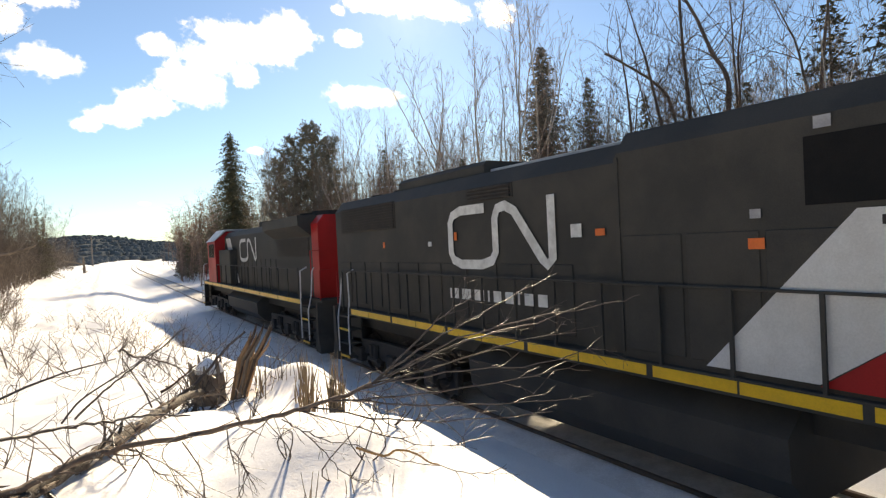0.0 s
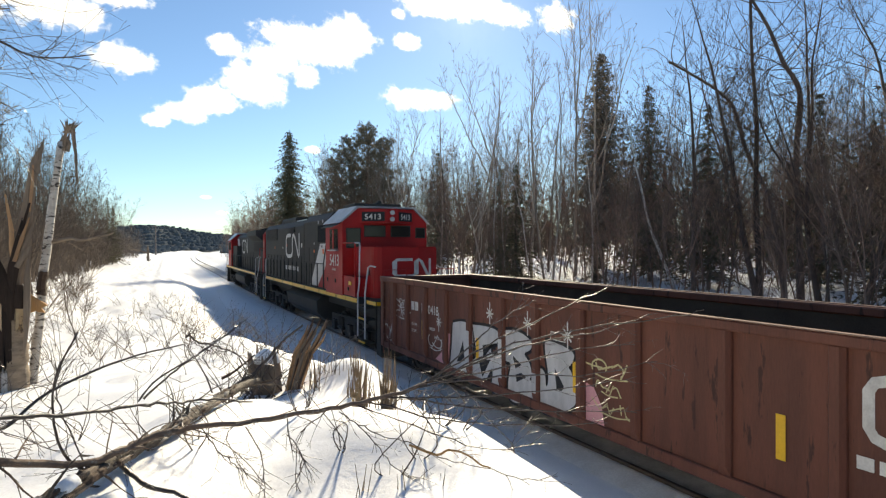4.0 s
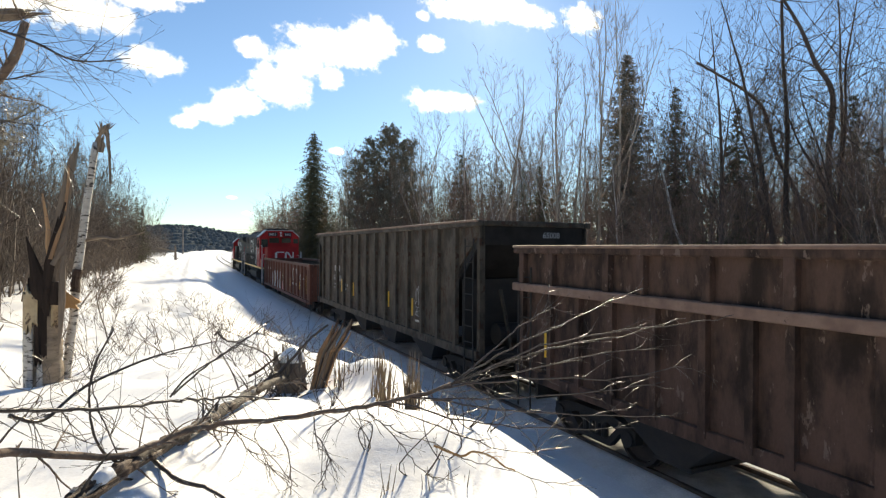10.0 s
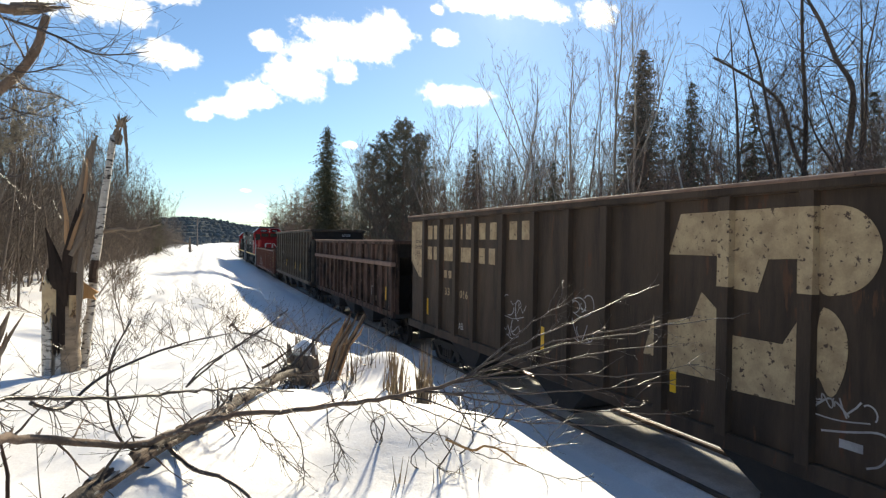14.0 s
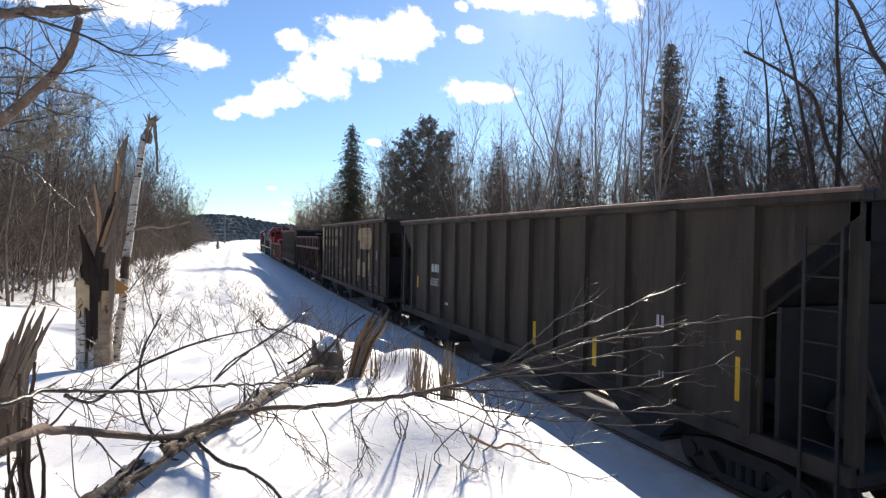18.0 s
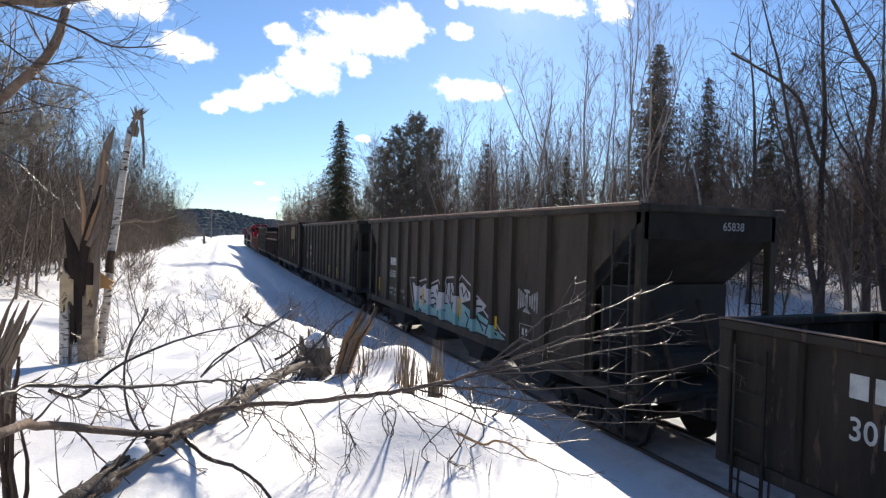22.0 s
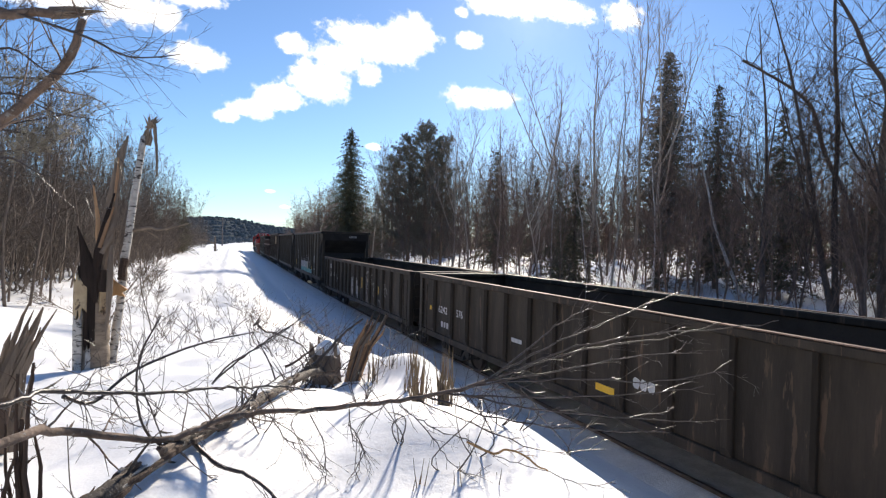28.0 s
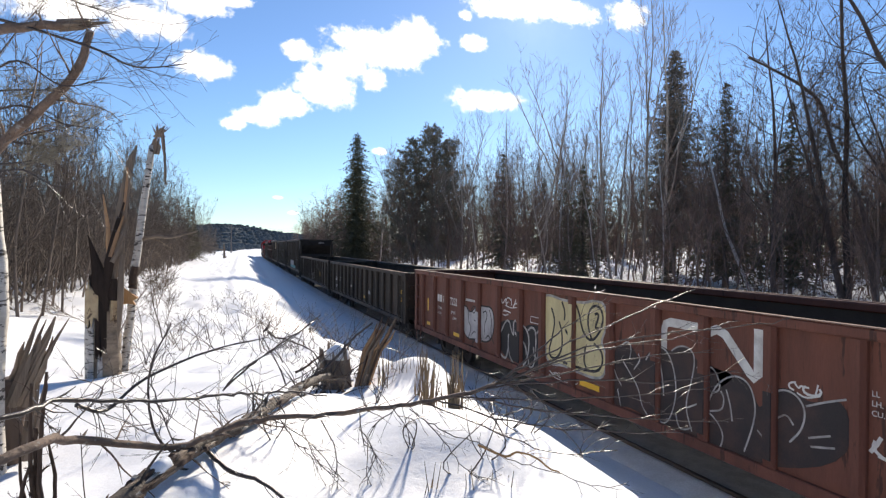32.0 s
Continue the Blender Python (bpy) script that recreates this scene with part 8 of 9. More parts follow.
    fan = [[(-0.24, 2.99, 2.55), (-0.33, 3.04, 2.80), (-0.35, 3.08, 2.92), (-0.27, 3.19, 3.12)],
           [(0.25, 3.49, 2.65), (0.55, 3.75, 2.75), (0.92, 4.09, 2.95)],
           [(1.5, 3.15, 2.68), (1.81, 2.97, 2.90), (2.13, 2.76, 3.10), (2.40, 2.51, 3.28)],
           [(1.5, 3.15, 2.68), (1.82, 2.85, 2.90), (2.18, 2.58, 3.03), (2.42, 2.28, 3.10), (2.55, 2.05, 3.17)],
           [(1.59, 3.1, 2.73), (1.97, 2.81, 2.92), (2.28, 2.56, 3.01), (2.48, 2.29, 3.13)],
           [(1.5, 3.15, 2.68), (1.87, 2.94, 2.77), (2.28, 2.69, 2.89), (2.51, 2.48, 2.93)],
           [(1.44, 3.18, 2.65), (1.82, 2.85, 2.75), (2.18, 2.58, 2.77), (2.48, 2.29, 2.87)],
           [(1.28, 3.24, 2.60), (1.69, 2.93, 2.63), (2.07, 2.67, 2.68), (2.41, 2.37, 2.78)],
           [(1.35, 3.22, 2.60), (1.69, 2.93, 2.56), (2.07, 2.67, 2.56), (2.41, 2.37, 2.58)],
           [(1.16, 3.29, 2.58), (1.52, 2.97, 2.51), (1.89, 2.68, 2.50), (2.23, 2.40, 2.54)],
           [(1.09, 3.31, 2.57), (1.38, 3.04, 2.47), (1.67, 2.83, 2.36), (1.95, 2.58, 2.42)],
           [(1.5, 3.15, 2.68), (1.76, 3.01, 2.93), (1.89, 2.92, 3.07), (2.02, 2.83, 3.15)],
           [(0.21, 3.29, 2.56), (0.42, 3.27, 2.41), (0.61, 3.24, 2.18)],
           [(0.95, 3.31, 2.56), (0.78, 3.30, 2.43), (0.74, 3.26, 2.18)],
           [(0.62, 3.34, 2.54), (0.39, 3.27, 2.52), (0.49, 3.26, 2.25)],
           [(0.96, 3.15, 2.58), (1.06, 3.11, 2.5), (1.2, 3.06, 2.43), (1.35, 3.0, 2.38), (1.51, 2.92, 2.29), (1.7, 2.81, 2.25), (1.87, 2.7, 2.2), (2.03, 2.58, 2.22)],
           [(0.69, 3.22, 2.56), (0.71, 3.21, 2.41), (0.77, 3.2, 2.32), (0.74, 3.21, 2.16)],
           [(1.06, 3.17, 2.5), (1.19, 3.12, 2.35), (1.29, 3.08, 2.21), (1.41, 3.03, 2.15)],
           [(0.26, 3.24, 2.56), (0.36, 3.23, 2.41), (0.45, 3.21, 2.32), (0.56, 3.2, 2.22)],
           [(0.47, 3.21, 2.55), (0.55, 3.2, 2.38), (0.56, 3.19, 2.22), (0.56, 3.2, 2.12)],
           [(0.69, 3.22, 2.47), (0.76, 3.2, 2.36), (0.74, 3.21, 2.21), (0.76, 3.2, 2.10)]]
    for k, pts in enumerate(fan):
        part("branchlet", limb(rng, Geo(), pts, 0.0058 if 2 <= k <= 11 else 0.0034, 0.0019, 6 if 2 <= k <= 11 else 5, 0.24, 5, spread=0.5, kink=0.010), TWIG, tree, smooth=True)
    part("branchlet", limb(rng, Geo(), [(1.30, 2.96, 2.40), (1.44, 2.9, 2.34), (1.5, 2.86, 2.37), (1.59, 2.81, 2.34), (1.65, 2.78, 2.29), (1.7, 2.75, 2.27)], 0.007, 0.004, 4, 0.1, 6), FRESH, tree, "reddish bent twig", True)
    # dark broken stems beside the limb
    stems = thing("dead_stems", "cluster of dark broken stems standing in the snow", "stump", "deadfall")
    for pts, r in (([(-0.66, 2.62, 2.42), (-0.68, 2.6, 2.56), (-0.68, 2.6, 2.70), (-0.67, 2.6, 2.89), (-0.66, 2.6, 3.01)], 0.011), ([(-0.70, 2.62, 2.42), (-0.71, 2.6, 2.68), (-0.71, 2.6, 2.85), (-0.71, 2.6, 2.97)], 0.009),
                   ([(-0.69, 2.64, 2.42), (-0.70, 2.62, 2.62), (-0.695, 2.6, 2.80)], 0.013), ([(-0.76, 2.62, 2.42), (-0.74, 2.6, 2.55), (-0.71, 2.58, 2.66)], 0.010), ([(-0.65, 2.66, 2.42), (-0.64, 2.64, 2.6), (-0.66, 2.62, 2.74)], 0.009), ([(-0.73, 2.66, 2.42), (-0.75, 2.64, 2.6), (-0.75, 2.62, 2.78)], 0.008)):
        part("stem", limb(rng, Geo(), pts, r, r * 0.5, 3, 0.12, 6), DARKWOOD, stems, smooth=True)
    # stump with its torn leaning shard
    stump = thing("broken_stump", "broken stump with a torn leaning slab, snow on top", "stump", "deadfall")
    g = Geo().tube([(1.06, 5.88, 1.75), (1.05, 5.88, 2.15), (1.03, 5.9, 2.36)], [0.17, 0.15, 0.12], 10)
    for k in range(7):
        t = k * 0.9
        c, s = 0.12 * math.cos(t), 0.12 * math.sin(t)
        part("splinter", Geo().tube([(1.04 + c, 5.9 + s, 2.2), (1.02 + c * 1.2, 5.9 + s * 1.2, 2.45 + 0.15 * rng.random())], [0.045, 0.006], 5), GREYWOOD, stump)
    part("stump_body", g, GREYWOOD, stump)
    for k in range(15):
        u = k / 14 - 0.5
        e = rng.uniform(-0.24, 0.03)
        y0 = rng.uniform(-0.02, 0.02)
        part("torn_slab", Geo().tube([(1.22 + u * 0.10, 5.78 - u * 0.06 + y0, 1.80), (1.30 + u * 0.12 + rng.gauss(0, 0.006), 5.76 - u * 0.07 + y0, 2.15), (1.38 + u * 0.14 + rng.gauss(0, 0.006), 5.74 - u * 0.08 + y0, 2.45), (1.50 + u * 0.17 + e * 0.3, 5.70 - u * 0.10 + y0, 2.70 + e), (1.53 + u * 0.19 + e * 0.3, 5.70 - u * 0.10 + y0, 2.78 + e)], [0.022, 0.02 * rng.uniform(0.8, 1.2), 0.02 * rng.uniform(0.7, 1.2), 0.013, 0.003], 5), (WOOD, GREYWOOD, WOOD, WOOD, DARKWOOD)[(k * 3) % 5], stump, "torn orange-brown slab of wood")
    part("snow_cap", Geo().tube([(1.06, 5.9, 2.36), (1.06, 5.9, 2.44), (1.06, 5.9, 2.50)], [0.13, 0.11, 0.03], 12), SNOW, stump, smooth=True)
    for k in range(56):
        a = rng.uniform(0, 6.3)
        f = Vector((0.80 + rng.gauss(0, 0.13), 5.6 + rng.gauss(0, 0.10), 2.0 + 0.2 * rng.random())) if k % 3 else Vector((1.0 + rng.gauss(0, 0.2), 5.7 + rng.gauss(0, 0.12), 2.0))
        r = rng.choice((0.004, 0.006, 0.010))
        part("stick", Geo().tube(bent(rng, f, (math.cos(a) * 0.9, math.sin(a) * 0.4, 0.8), rng.uniform(0.25, 0.62), 4, 0.2), [r, r * 0.9, r * 0.7, r * 0.5, 0.002], 4), TWIG if k % 4 else DARKWOOD, stump)
    for pts, r, wood in (([(0.54, 5.38, 2.21), (0.72, 5.4, 2.29), (0.87, 5.45, 2.37), (1.04, 5.5, 2.52), (1.17, 5.5, 2.65), (1.32, 5.5, 2.76)], 0.018, TWIG), ([(-0.02, 5.0, 2.34), (0.17, 5.0, 2.51), (0.36, 5.0, 2.65), (0.56, 5.05, 2.76), (0.76, 5.1, 2.9)], 0.008, TWIG),
                         ([(0.29, 5.2, 2.76), (0.33, 5.2, 2.77), (0.39, 5.2, 2.71), (0.5, 5.25, 2.67), (0.71, 5.3, 2.56), (0.84, 5.4, 2.4)], 0.010, TWIG), ([(0.69, 5.3, 2.28), (0.9, 5.3, 2.285), (1.1, 5.3, 2.26)], 0.011, GREYWOOD), ([(0.60, 5.5, 2.33), (0.72, 5.55, 2.38), (0.9, 5.6, 2.5)], 0.014, DARKWOOD)):
        part("stick", limb(rng, Geo(), pts, r, r * 0.5, 6, 0.22, 6, kink=0.008), wood, stump, smooth=True)
    for x, y, n, h in ((1.58, 4.63, 26, 0.46), (1.71, 4.36, 52, 0.46), (1.69, 5.12, 16, 0.40), (1.45, 5.5, 12, 0.4), (1.9, 5.6, 12, 0.35), (2.0, 4.9, 8, 0.3), (1.05, 3.06, 5, 0.2), (1.27, 3.0, 2, 0.18), (1.47, 2.98, 3, 0.2), (1.33, 3.86, 2, 0.15), (0.62, 3.7, 3, 0.16), (1.62, 5.85, 6, 0.34), (1.75, 5.75, 6, 0.36), (1.86, 5.7, 5, 0.30), (1.52, 5.65, 4, 0.30)):
        tuft = thing("dry_stalks", "tuft of dry straw-coloured stalks in the snow", "grass", "dry stalks")
        for k in range(n):
            f = Vector((x + rng.gauss(0, 0.07 if y > 5.6 and n < 10 else 0.035), y + rng.gauss(0, 0.035), ground_z(x, y) - 0.06))
            r, lean = (0.0065, 0.055) if n > 10 else (0.0036, 0.09)
            part("stalk", Geo().tube(bent(rng, f, (rng.gauss(0, lean), rng.gauss(0, lean), 1), h * rng.uniform(0.4, 1.2), 3, 0.05), [r, r * 0.9, r * 0.7, 0.0012], 4), (STRAW, GREYWOOD, TWIG)[k % 3] if n < 10 else (STRAW, STRAW, GREYWOOD)[k % 3], tuft)
    for k in range(150):
        x, y = rng.uniform(-1.8, 2.6), rng.uniform(3.0, 13)
        if k > 70:
            x, y = rng.uniform(-2.5, 1.9) if k % 2 else rng.uniform(0.6, 1.9), rng.uniform(8, 26)
        g = Geo()
        z = ground_z(x, y) - 0.04
        far = y > 9
        for q in range(rng.randint(1, 3) if far else rng.randint(1, 4)):
            limb(rng, g, [(x, y, z), (x + rng.gauss(0, 0.1), y + rng.gauss(0, 0.1), z + rng.uniform(0.1, 0.2)), (x + rng.gauss(0, 0.3 if far else 0.16), y + rng.gauss(0, 0.3 if far else 0.16), z + rng.uniform(0.2, 0.5) * (1.5 if far else 1))], 0.007 if far else 0.005, 0.003 if far else 0.0022, 4 if far else 3, 0.3 if far else 0.16, 4)
        tagged(part("dry_twig", g, BRUSH_BARK if far else TWIG), "thin dry twig standing out of the snow", "twig", "dry twigs")
    # shattered birch snag
    snag = thing("birch_snag", "shattered birch trunk, tan bark below and torn dark shards above", "tree", "snags")
    foot = [(-1.282, 7.6, 1.6), (-1.292, 7.59, 1.909), (-1.288, 7.59, 2.254), (-1.296, 7.59, 2.537), (-1.314, 7.59, 2.756), (-1.315, 7.59, 2.975)]
    part("trunk", limb(rng, Geo(), foot, 0.165, 0.142, 0, n=14), SNAG_BARK, snag, "tan birch trunk with flaking bark", True)

    def bark(material, t0, t1, z0, z1, out=0.012, label=""):
        """A curved sheet of bark with torn ends, bent round the trunk."""
        n, v, f = 8, [], []
        for ring in (out, out + 0.014):
            for k in range(n + 1):
                t = radians(t0 + (t1 - t0) * k / n)
                for z, e in ((z0, 0.10), (0.5 * (z0 + z1), 0.0), (z1, 0.07)):
                    r = 0.150 + ring + 0.012 * rng.random()
                    v.append((-1.314 + r * math.cos(t), 7.59 + r * math.sin(t), z + rng.uniform(-e, e)))
        m = 3 * (n + 1)
        for k in range(n):
            for j in range(2):
                q = (3 * k + j, 3 * k + 3 + j, 3 * k + 4 + j, 3 * k + 1 + j)
                f += [q, tuple(m + i for i in q[::-1])]
        for k in range(n):
            for j in (0, 2):
                f.append((3 * k + j, 3 * k + 3 + j, m + 3 * k + 3 + j, m + 3 * k + j))
        for k in (0, 3 * n):
            f += [(k, k + 1, m + k + 1, m + k), (k + 1, k + 2, m + k + 2, m + k + 1)]
        part("torn_bark", Geo().add(v, f), material, snag, label, True)

    bark(BIRCH, 186, 248, 1.80, 2.64, 0.004, "white birch bark left on the trunk")
    bark(BIRCH, 262, 280, 1.90, 2.20, 0.004)
    bark(CREAM, 205, 265, 2.62, 3.03, label="peeling tan inner bark")
    bark(CREAM, 304, 334, 2.62, 3.0)
    bark(BLACKWOOD, 254, 292, 2.30, 2.98, 0.008, "dark split in the trunk")
    bark(BLACKWOOD, 200, 300, 2.98, 3.12, -0.03, "dark rotten wood")

    def shard(material, pts, radii, flat=0.5, label=""):
        """One long splinter, flattened along the view's depth, with a ragged edge."""
        g = Geo().tube(pts, [r * rng.uniform(0.9, 1.1) for r in radii], 7)
        y0 = pts[0][1]
        g.v = [(x + rng.gauss(0, 0.004), y0 + (y - y0) * flat, z) for x, y, z in g.v]
        part("shard", g, material, snag, label)

    shard(BLACKWOOD, [(-1.252, 7.43, 2.741), (-1.299, 7.43, 3.017), (-1.362, 7.43, 3.291), (-1.434, 7.43, 3.592)], [0.025, 0.095, 0.055, 0.003], 0.5, label="black rotten shard")
    shard(GREYWOOD, [(-1.233, 7.47, 2.921), (-1.208, 7.47, 3.168), (-1.169, 7.47, 3.415), (-1.144, 7.47, 3.663), (-1.105, 7.47, 3.942), (-1.066, 7.47, 4.222), (-1.027, 7.47, 4.441), (-0.973, 7.47, 4.631)], [0.038, 0.070, 0.080, 0.074, 0.058, 0.045, 0.036, 0.003], 0.5, label="tall splintered shard")
    shard(BLACKWOOD, [(-1.252, 7.42, 3.048), (-1.227, 7.42, 3.292), (-1.194, 7.42, 3.537), (-1.151, 7.42, 3.814)], [0.036, 0.047, 0.04, 0.003], 0.5)
    shard(WOOD, [(-1.217, 7.44, 3.231), (-1.237, 7.44, 3.475), (-1.247, 7.44, 3.689), (-1.297, 7.44, 4.053)], [0.022, 0.025, 0.02, 0.003], 0.5, label="pale splinter")
    shard(WOOD, [(-1.211, 7.40, 3.354), (-1.146, 7.40, 3.600), (-1.086, 7.40, 3.816)], [0.018, 0.022, 0.003], 0.5)
    shard(GREYWOOD, [(-1.183, 7.42, 3.385), (-1.103, 7.42, 3.570), (-1.035, 7.42, 3.834)], [0.025, 0.029, 0.003], 0.5)
    shard(GREYWOOD, [(-1.197, 7.40, 3.293), (-1.118, 7.40, 3.447), (-1.078, 7.40, 3.540)], [0.025, 0.022, 0.003], 0.5)
    shard(BLACKWOOD, [(-1.181, 7.41, 3.446), (-1.141, 7.41, 3.722), (-1.083, 7.41, 3.970)], [0.014, 0.016, 0.003], 0.5)
    shard(GREYWOOD, [(-1.090, 7.45, 4.095), (-1.042, 7.45, 4.314), (-1.011, 7.45, 4.563)], [0.018, 0.014, 0.003], 0.5)
    shard(GREYWOOD, [(-1.127, 7.44, 3.847), (-1.099, 7.44, 4.125), (-1.091, 7.44, 4.402)], [0.014, 0.014, 0.003], 0.5)
    shard(WOOD, [(-1.084, 7.42, 3.878), (-1.062, 7.42, 4.156), (-1.050, 7.42, 4.371)], [0.011, 0.011, 0.003], 0.5)
    shard(BLACKWOOD, [(-1.179, 7.42, 2.863), (-1.174, 7.42, 2.986), (-1.170, 7.42, 3.109)], [0.04, 0.047, 0.036], 0.5)
    shard(GREYWOOD, [(-1.099, 7.40, 3.386), (-1.108, 7.40, 3.171), (-1.111, 7.40, 2.895), (-1.125, 7.40, 2.557), (-1.140, 7.40, 2.326)], [0.013, 0.030, 0.033, 0.022, 0.003], 0.5, label="grey hanging strip")
    birch = thing("broken_birch", "slim white birch with its top snapped and hanging", "tree", "snags")
    part("trunk", limb(rng, Geo(), [(-1.15, 7.82, 1.6), (-1.13, 7.82, 1.94), (-1.05, 7.83, 2.85), (-0.96, 7.84, 3.8), (-0.85, 7.86, 4.70)], 0.052, 0.034, 0, n=9), BIRCH, birch, "slim white birch trunk", True)
    splinters(rng, birch, GREYWOOD, (-0.83, 7.86, 4.6), (0.2, 0, 1), 0.28, 0.05, 6)
    part("hanging_top", limb(rng, Geo(), [(-0.74, 7.82, 4.90), (-0.73, 7.82, 4.78), (-0.71, 7.82, 4.6), (-0.70, 7.82, 4.42), (-0.695, 7.82, 4.22)], 0.022, 0.010, 2, 0.2, 6), GREYWOOD, birch)
    part("hinge", Geo().tube([(-0.85, 7.86, 4.66), (-0.80, 7.84, 4.80), (-0.74, 7.82, 4.90)], [0.03, 0.018, 0.03], 6), GREYWOOD, birch)
    for k in range(9):
        a = rng.uniform(-0.9, 1.2)
        part("splinter", Geo().tube([(-0.78 + rng.gauss(0, 0.03), 7.82, 4.80), (-0.77 + 0.07 * a, 7.81 + rng.gauss(0, 0.02), 4.88), (-0.76 + 0.13 * a, 7.81, 4.93 + 0.05 * rng.random())], [0.016, 0.011, 0.002], 4), GREYWOOD, birch)
    part("dark_scar", limb(rng, Geo(), [(-1.045, 7.80, 2.97), (-1.03, 7.795, 3.1), (-1.01, 7.795, 3.22)], 0.046, 0.042, 0, n=8), DARKWOOD, birch)
    part("branch", limb(rng, Geo(), [(-0.95, 7.84, 3.56), (-0.75, 7.7, 3.60), (-0.61, 7.58, 3.58), (-0.32, 7.39, 3.66)], 0.022, 0.006, 5, 0.3, 6), GREYWOOD, birch)
    part("fresh_break", Geo().prism([(-1.15, 3.02), (-1.11, 2.97), (-1.06, 2.93), (-0.97, 2.86), (-1.03, 2.83), (-1.0, 2.78), (-1.08, 2.80), (-1.15, 2.78)], "y", 7.72, 7.77), FRESH, birch, "fresh orange split wood")
    # birch at the edge, with a snapped limb
    edge = thing("birch_tree", "white birch with a snapped crooked limb", "tree", "snags")
    part("trunk", limb(rng, Geo(), [(-1.36, 4.42, 1.7), (-1.39, 4.40, 2.51), (-1.37, 4.40, 3.21), (-1.42, 4.39, 4.09), (-1.47, 4.37, 4.95), (-1.6, 4.4, 6.2), (-1.75, 4.5, 8.0)], 0.075, 0.035, 0, n=10), BIRCH, edge, "white birch trunk", True)
    part("limb", limb(rng, Geo(), [(-1.42, 4.39, 4.02), (-1.13, 4.26, 4.30), (-0.89, 4.11, 4.53), (-0.79, 4.03, 4.78)], 0.030, 0.020, 8, 0.5, 9), LIMB_BARK, edge, "snapped grey limb", True)
    part("limb", limb(rng, Geo(), [(-1.46, 4.37, 4.80), (-1.11, 4.16, 4.81), (-0.85, 4.1, 4.83)], 0.030, 0.020, 0, n=9), LIMB_BARK, edge, "splintered limb end", True)
    splinters(rng, edge, GREYWOOD, (-0.98, 4.13, 4.82), (0.77, -0.32, 0.05), 0.32, 0.035, 7)
    part("twig", limb(rng, Geo(), [(-1.46, 4.37, 4.91), (-0.80, 3.93, 4.66), (-0.51, 3.77, 4.52), (-0.24, 3.69, 4.55)], 0.009, 0.0025, 34, 0.5, 5), TWIG, edge)
    part("twig", limb(rng, Geo(), [(-1.45, 4.37, 4.5), (-1.2, 4.2, 4.6), (-0.95, 4.1, 4.45), (-0.7, 4.0, 4.5)], 0.008, 0.0025, 30, 0.55, 5), TWIG, edge)
    part("twig", limb(rng, Geo(), [(-1.42, 4.37, 3.9), (-1.2, 4.25, 3.95), (-1.0, 4.2, 3.85), (-0.85, 4.1, 3.9)], 0.007, 0.0025, 24, 0.45, 5), TWIG, edge)
    sprig = thing("young_pine", "young olive green pine with long soft needles", "tree", "trackside brush")
    part("trunk", limb(rng, Geo(), [(-2.35, 5.2, 1.6), (-2.33, 5.2, 3.0), (-2.3, 5.2, 4.3), (-2.3, 5.2, 5.4)], 0.05, 0.015, 6, 0.3, 7), BARK, sprig)
    for pts in ([(-2.3, 5.2, 4.5), (-1.57, 5.28, 4.65), (-1.25, 5.35, 4.70)], [(-2.3, 5.2, 4.2), (-1.6, 5.3, 4.30), (-1.16, 5.38, 4.44), (-0.97, 5.42, 4.58)], [(-2.2, 5.2, 4.0), (-1.47, 5.31, 4.12), (-1.3, 5.34, 4.2)], [(-2.1, 5.2, 4.3), (-1.35, 5.34, 4.26), (-1.1, 5.4, 4.3)]):
        part("twig", limb(rng, Geo(), pts, 0.010, 0.003, 5, 0.25, 5), TWIG, sprig)
        g = Geo()
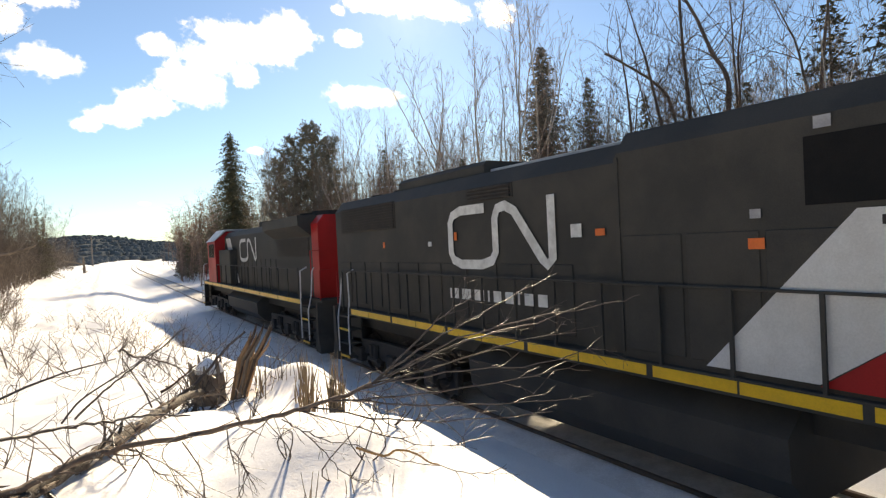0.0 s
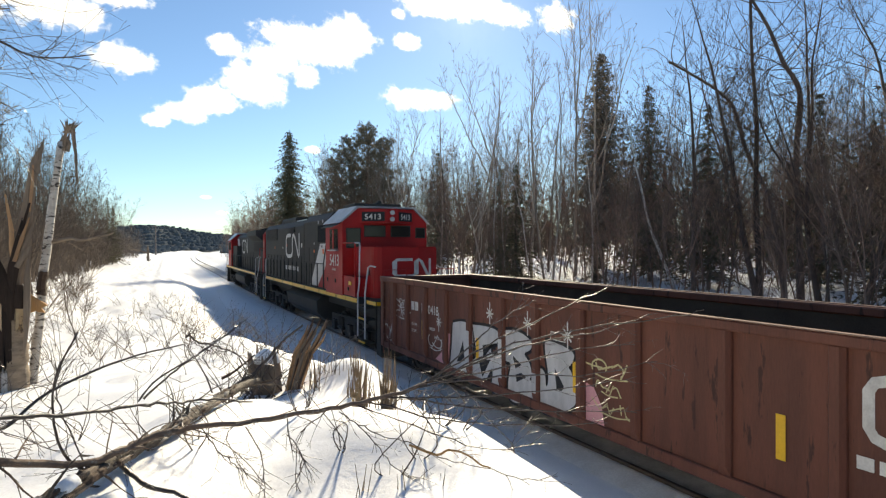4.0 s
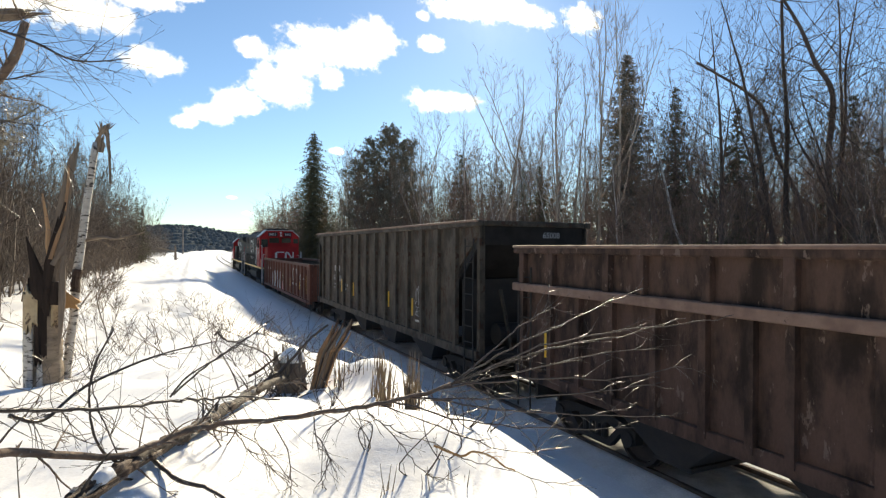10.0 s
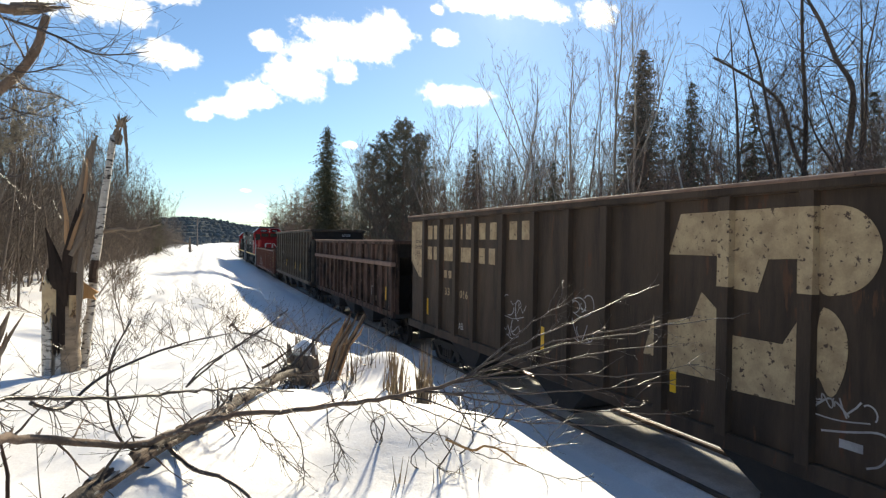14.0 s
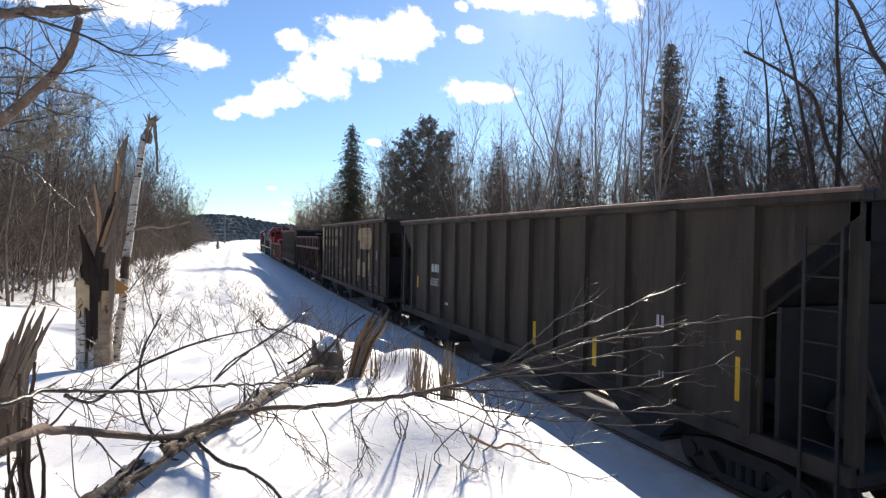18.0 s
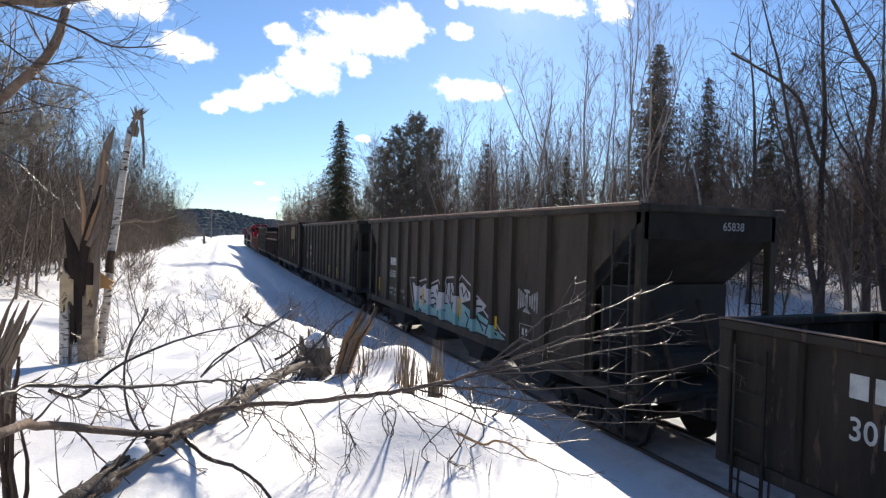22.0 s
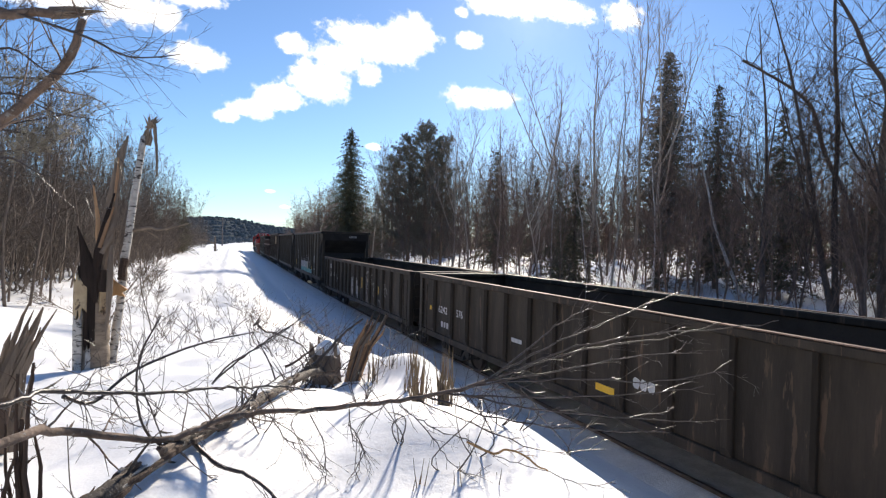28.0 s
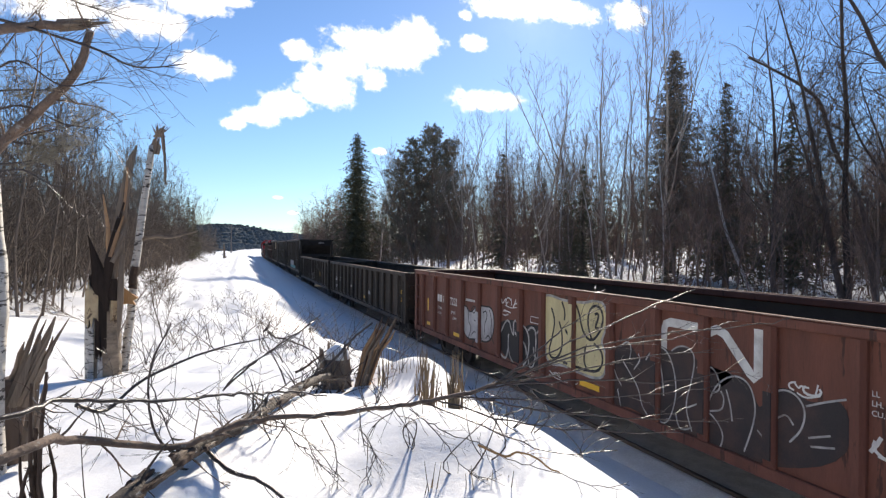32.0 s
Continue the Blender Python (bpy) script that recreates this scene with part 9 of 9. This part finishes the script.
        for k in range(60):
            p, d = along([Vector(p) for p in pts], rng.uniform(0.45, 0.99))
            p = p + Vector((rng.gauss(0, 0.06), rng.gauss(0, 0.06), rng.gauss(0, 0.05)))
            for q in range(8):
                w = (d * 0.9 + Vector((rng.gauss(0, 0.7), rng.gauss(0, 0.7), rng.gauss(0.25, 0.6)))).normalized()
                g.cone(p, p + w * rng.uniform(0.06, 0.12), 0.0016)
        part("needles", g, PINE, sprig)
    stub = thing("leaning_stub", "dead stub with a pole leaning on it in the snow", "stump", "deadfall")
    part("post", limb(rng, Geo(), [(0.2, 117, 0.6), (0.2, 117, 1.6), (0.18, 117, 2.6), (0.15, 117, 3.7)], 0.24, 0.12, 4, 0.9, 7), GREYWOOD, stub)
    part("pole", limb(rng, Geo(), [(0.3, 116.8, 2.4), (-1.2, 116.8, 2.9), (-2.8, 116.8, 3.2)], 0.13, 0.08, 3, 0.9, 6), GREYWOOD, stub)
    for pts in ([(-1.55, 4.4, 5.0), (-1.25, 4.3, 5.1), (-0.9, 4.2, 5.0), (-0.6, 4.1, 4.9)], [(-1.44, 4.4, 4.3), (-1.2, 4.3, 4.35), (-0.98, 4.25, 4.25), (-0.72, 4.2, 4.22)], [(-1.5, 4.4, 5.2), (-1.1, 4.2, 5.15), (-0.7, 4.05, 5.2)]):
        part("twig", limb(rng, Geo(), pts, 0.007, 0.002, 26, 0.5, 5), TWIG, edge)
    torn = thing("torn_trunk", "torn grey trunk splintered at the break", "tree", "snags")
    part("trunk", limb(rng, Geo(), [(-1.36, 4.62, 1.7), (-1.34, 4.6, 2.31), (-1.31, 4.58, 2.6)], 0.085, 0.08, 0, n=9), BARK_DARK, torn, smooth=True)
    splinters(rng, torn, GREYWOOD, (-1.31, 4.57, 2.45), (0.35, -0.1, 1), 0.62, 0.085, 12, "dark splinters")
    splinters(rng, torn, GREYWOOD, (-1.29, 4.55, 2.45), (0.42, -0.1, 1), 0.72, 0.06, 10, "grey splinters")
    splinters(rng, torn, GREYWOOD, (-1.22, 4.5, 2.1), (0.15, -0.1, 1), 0.5, 0.05, 10)
build_ground()
build_track()
build_train()
build_distance()
build_woods()
build_bank()
motions()
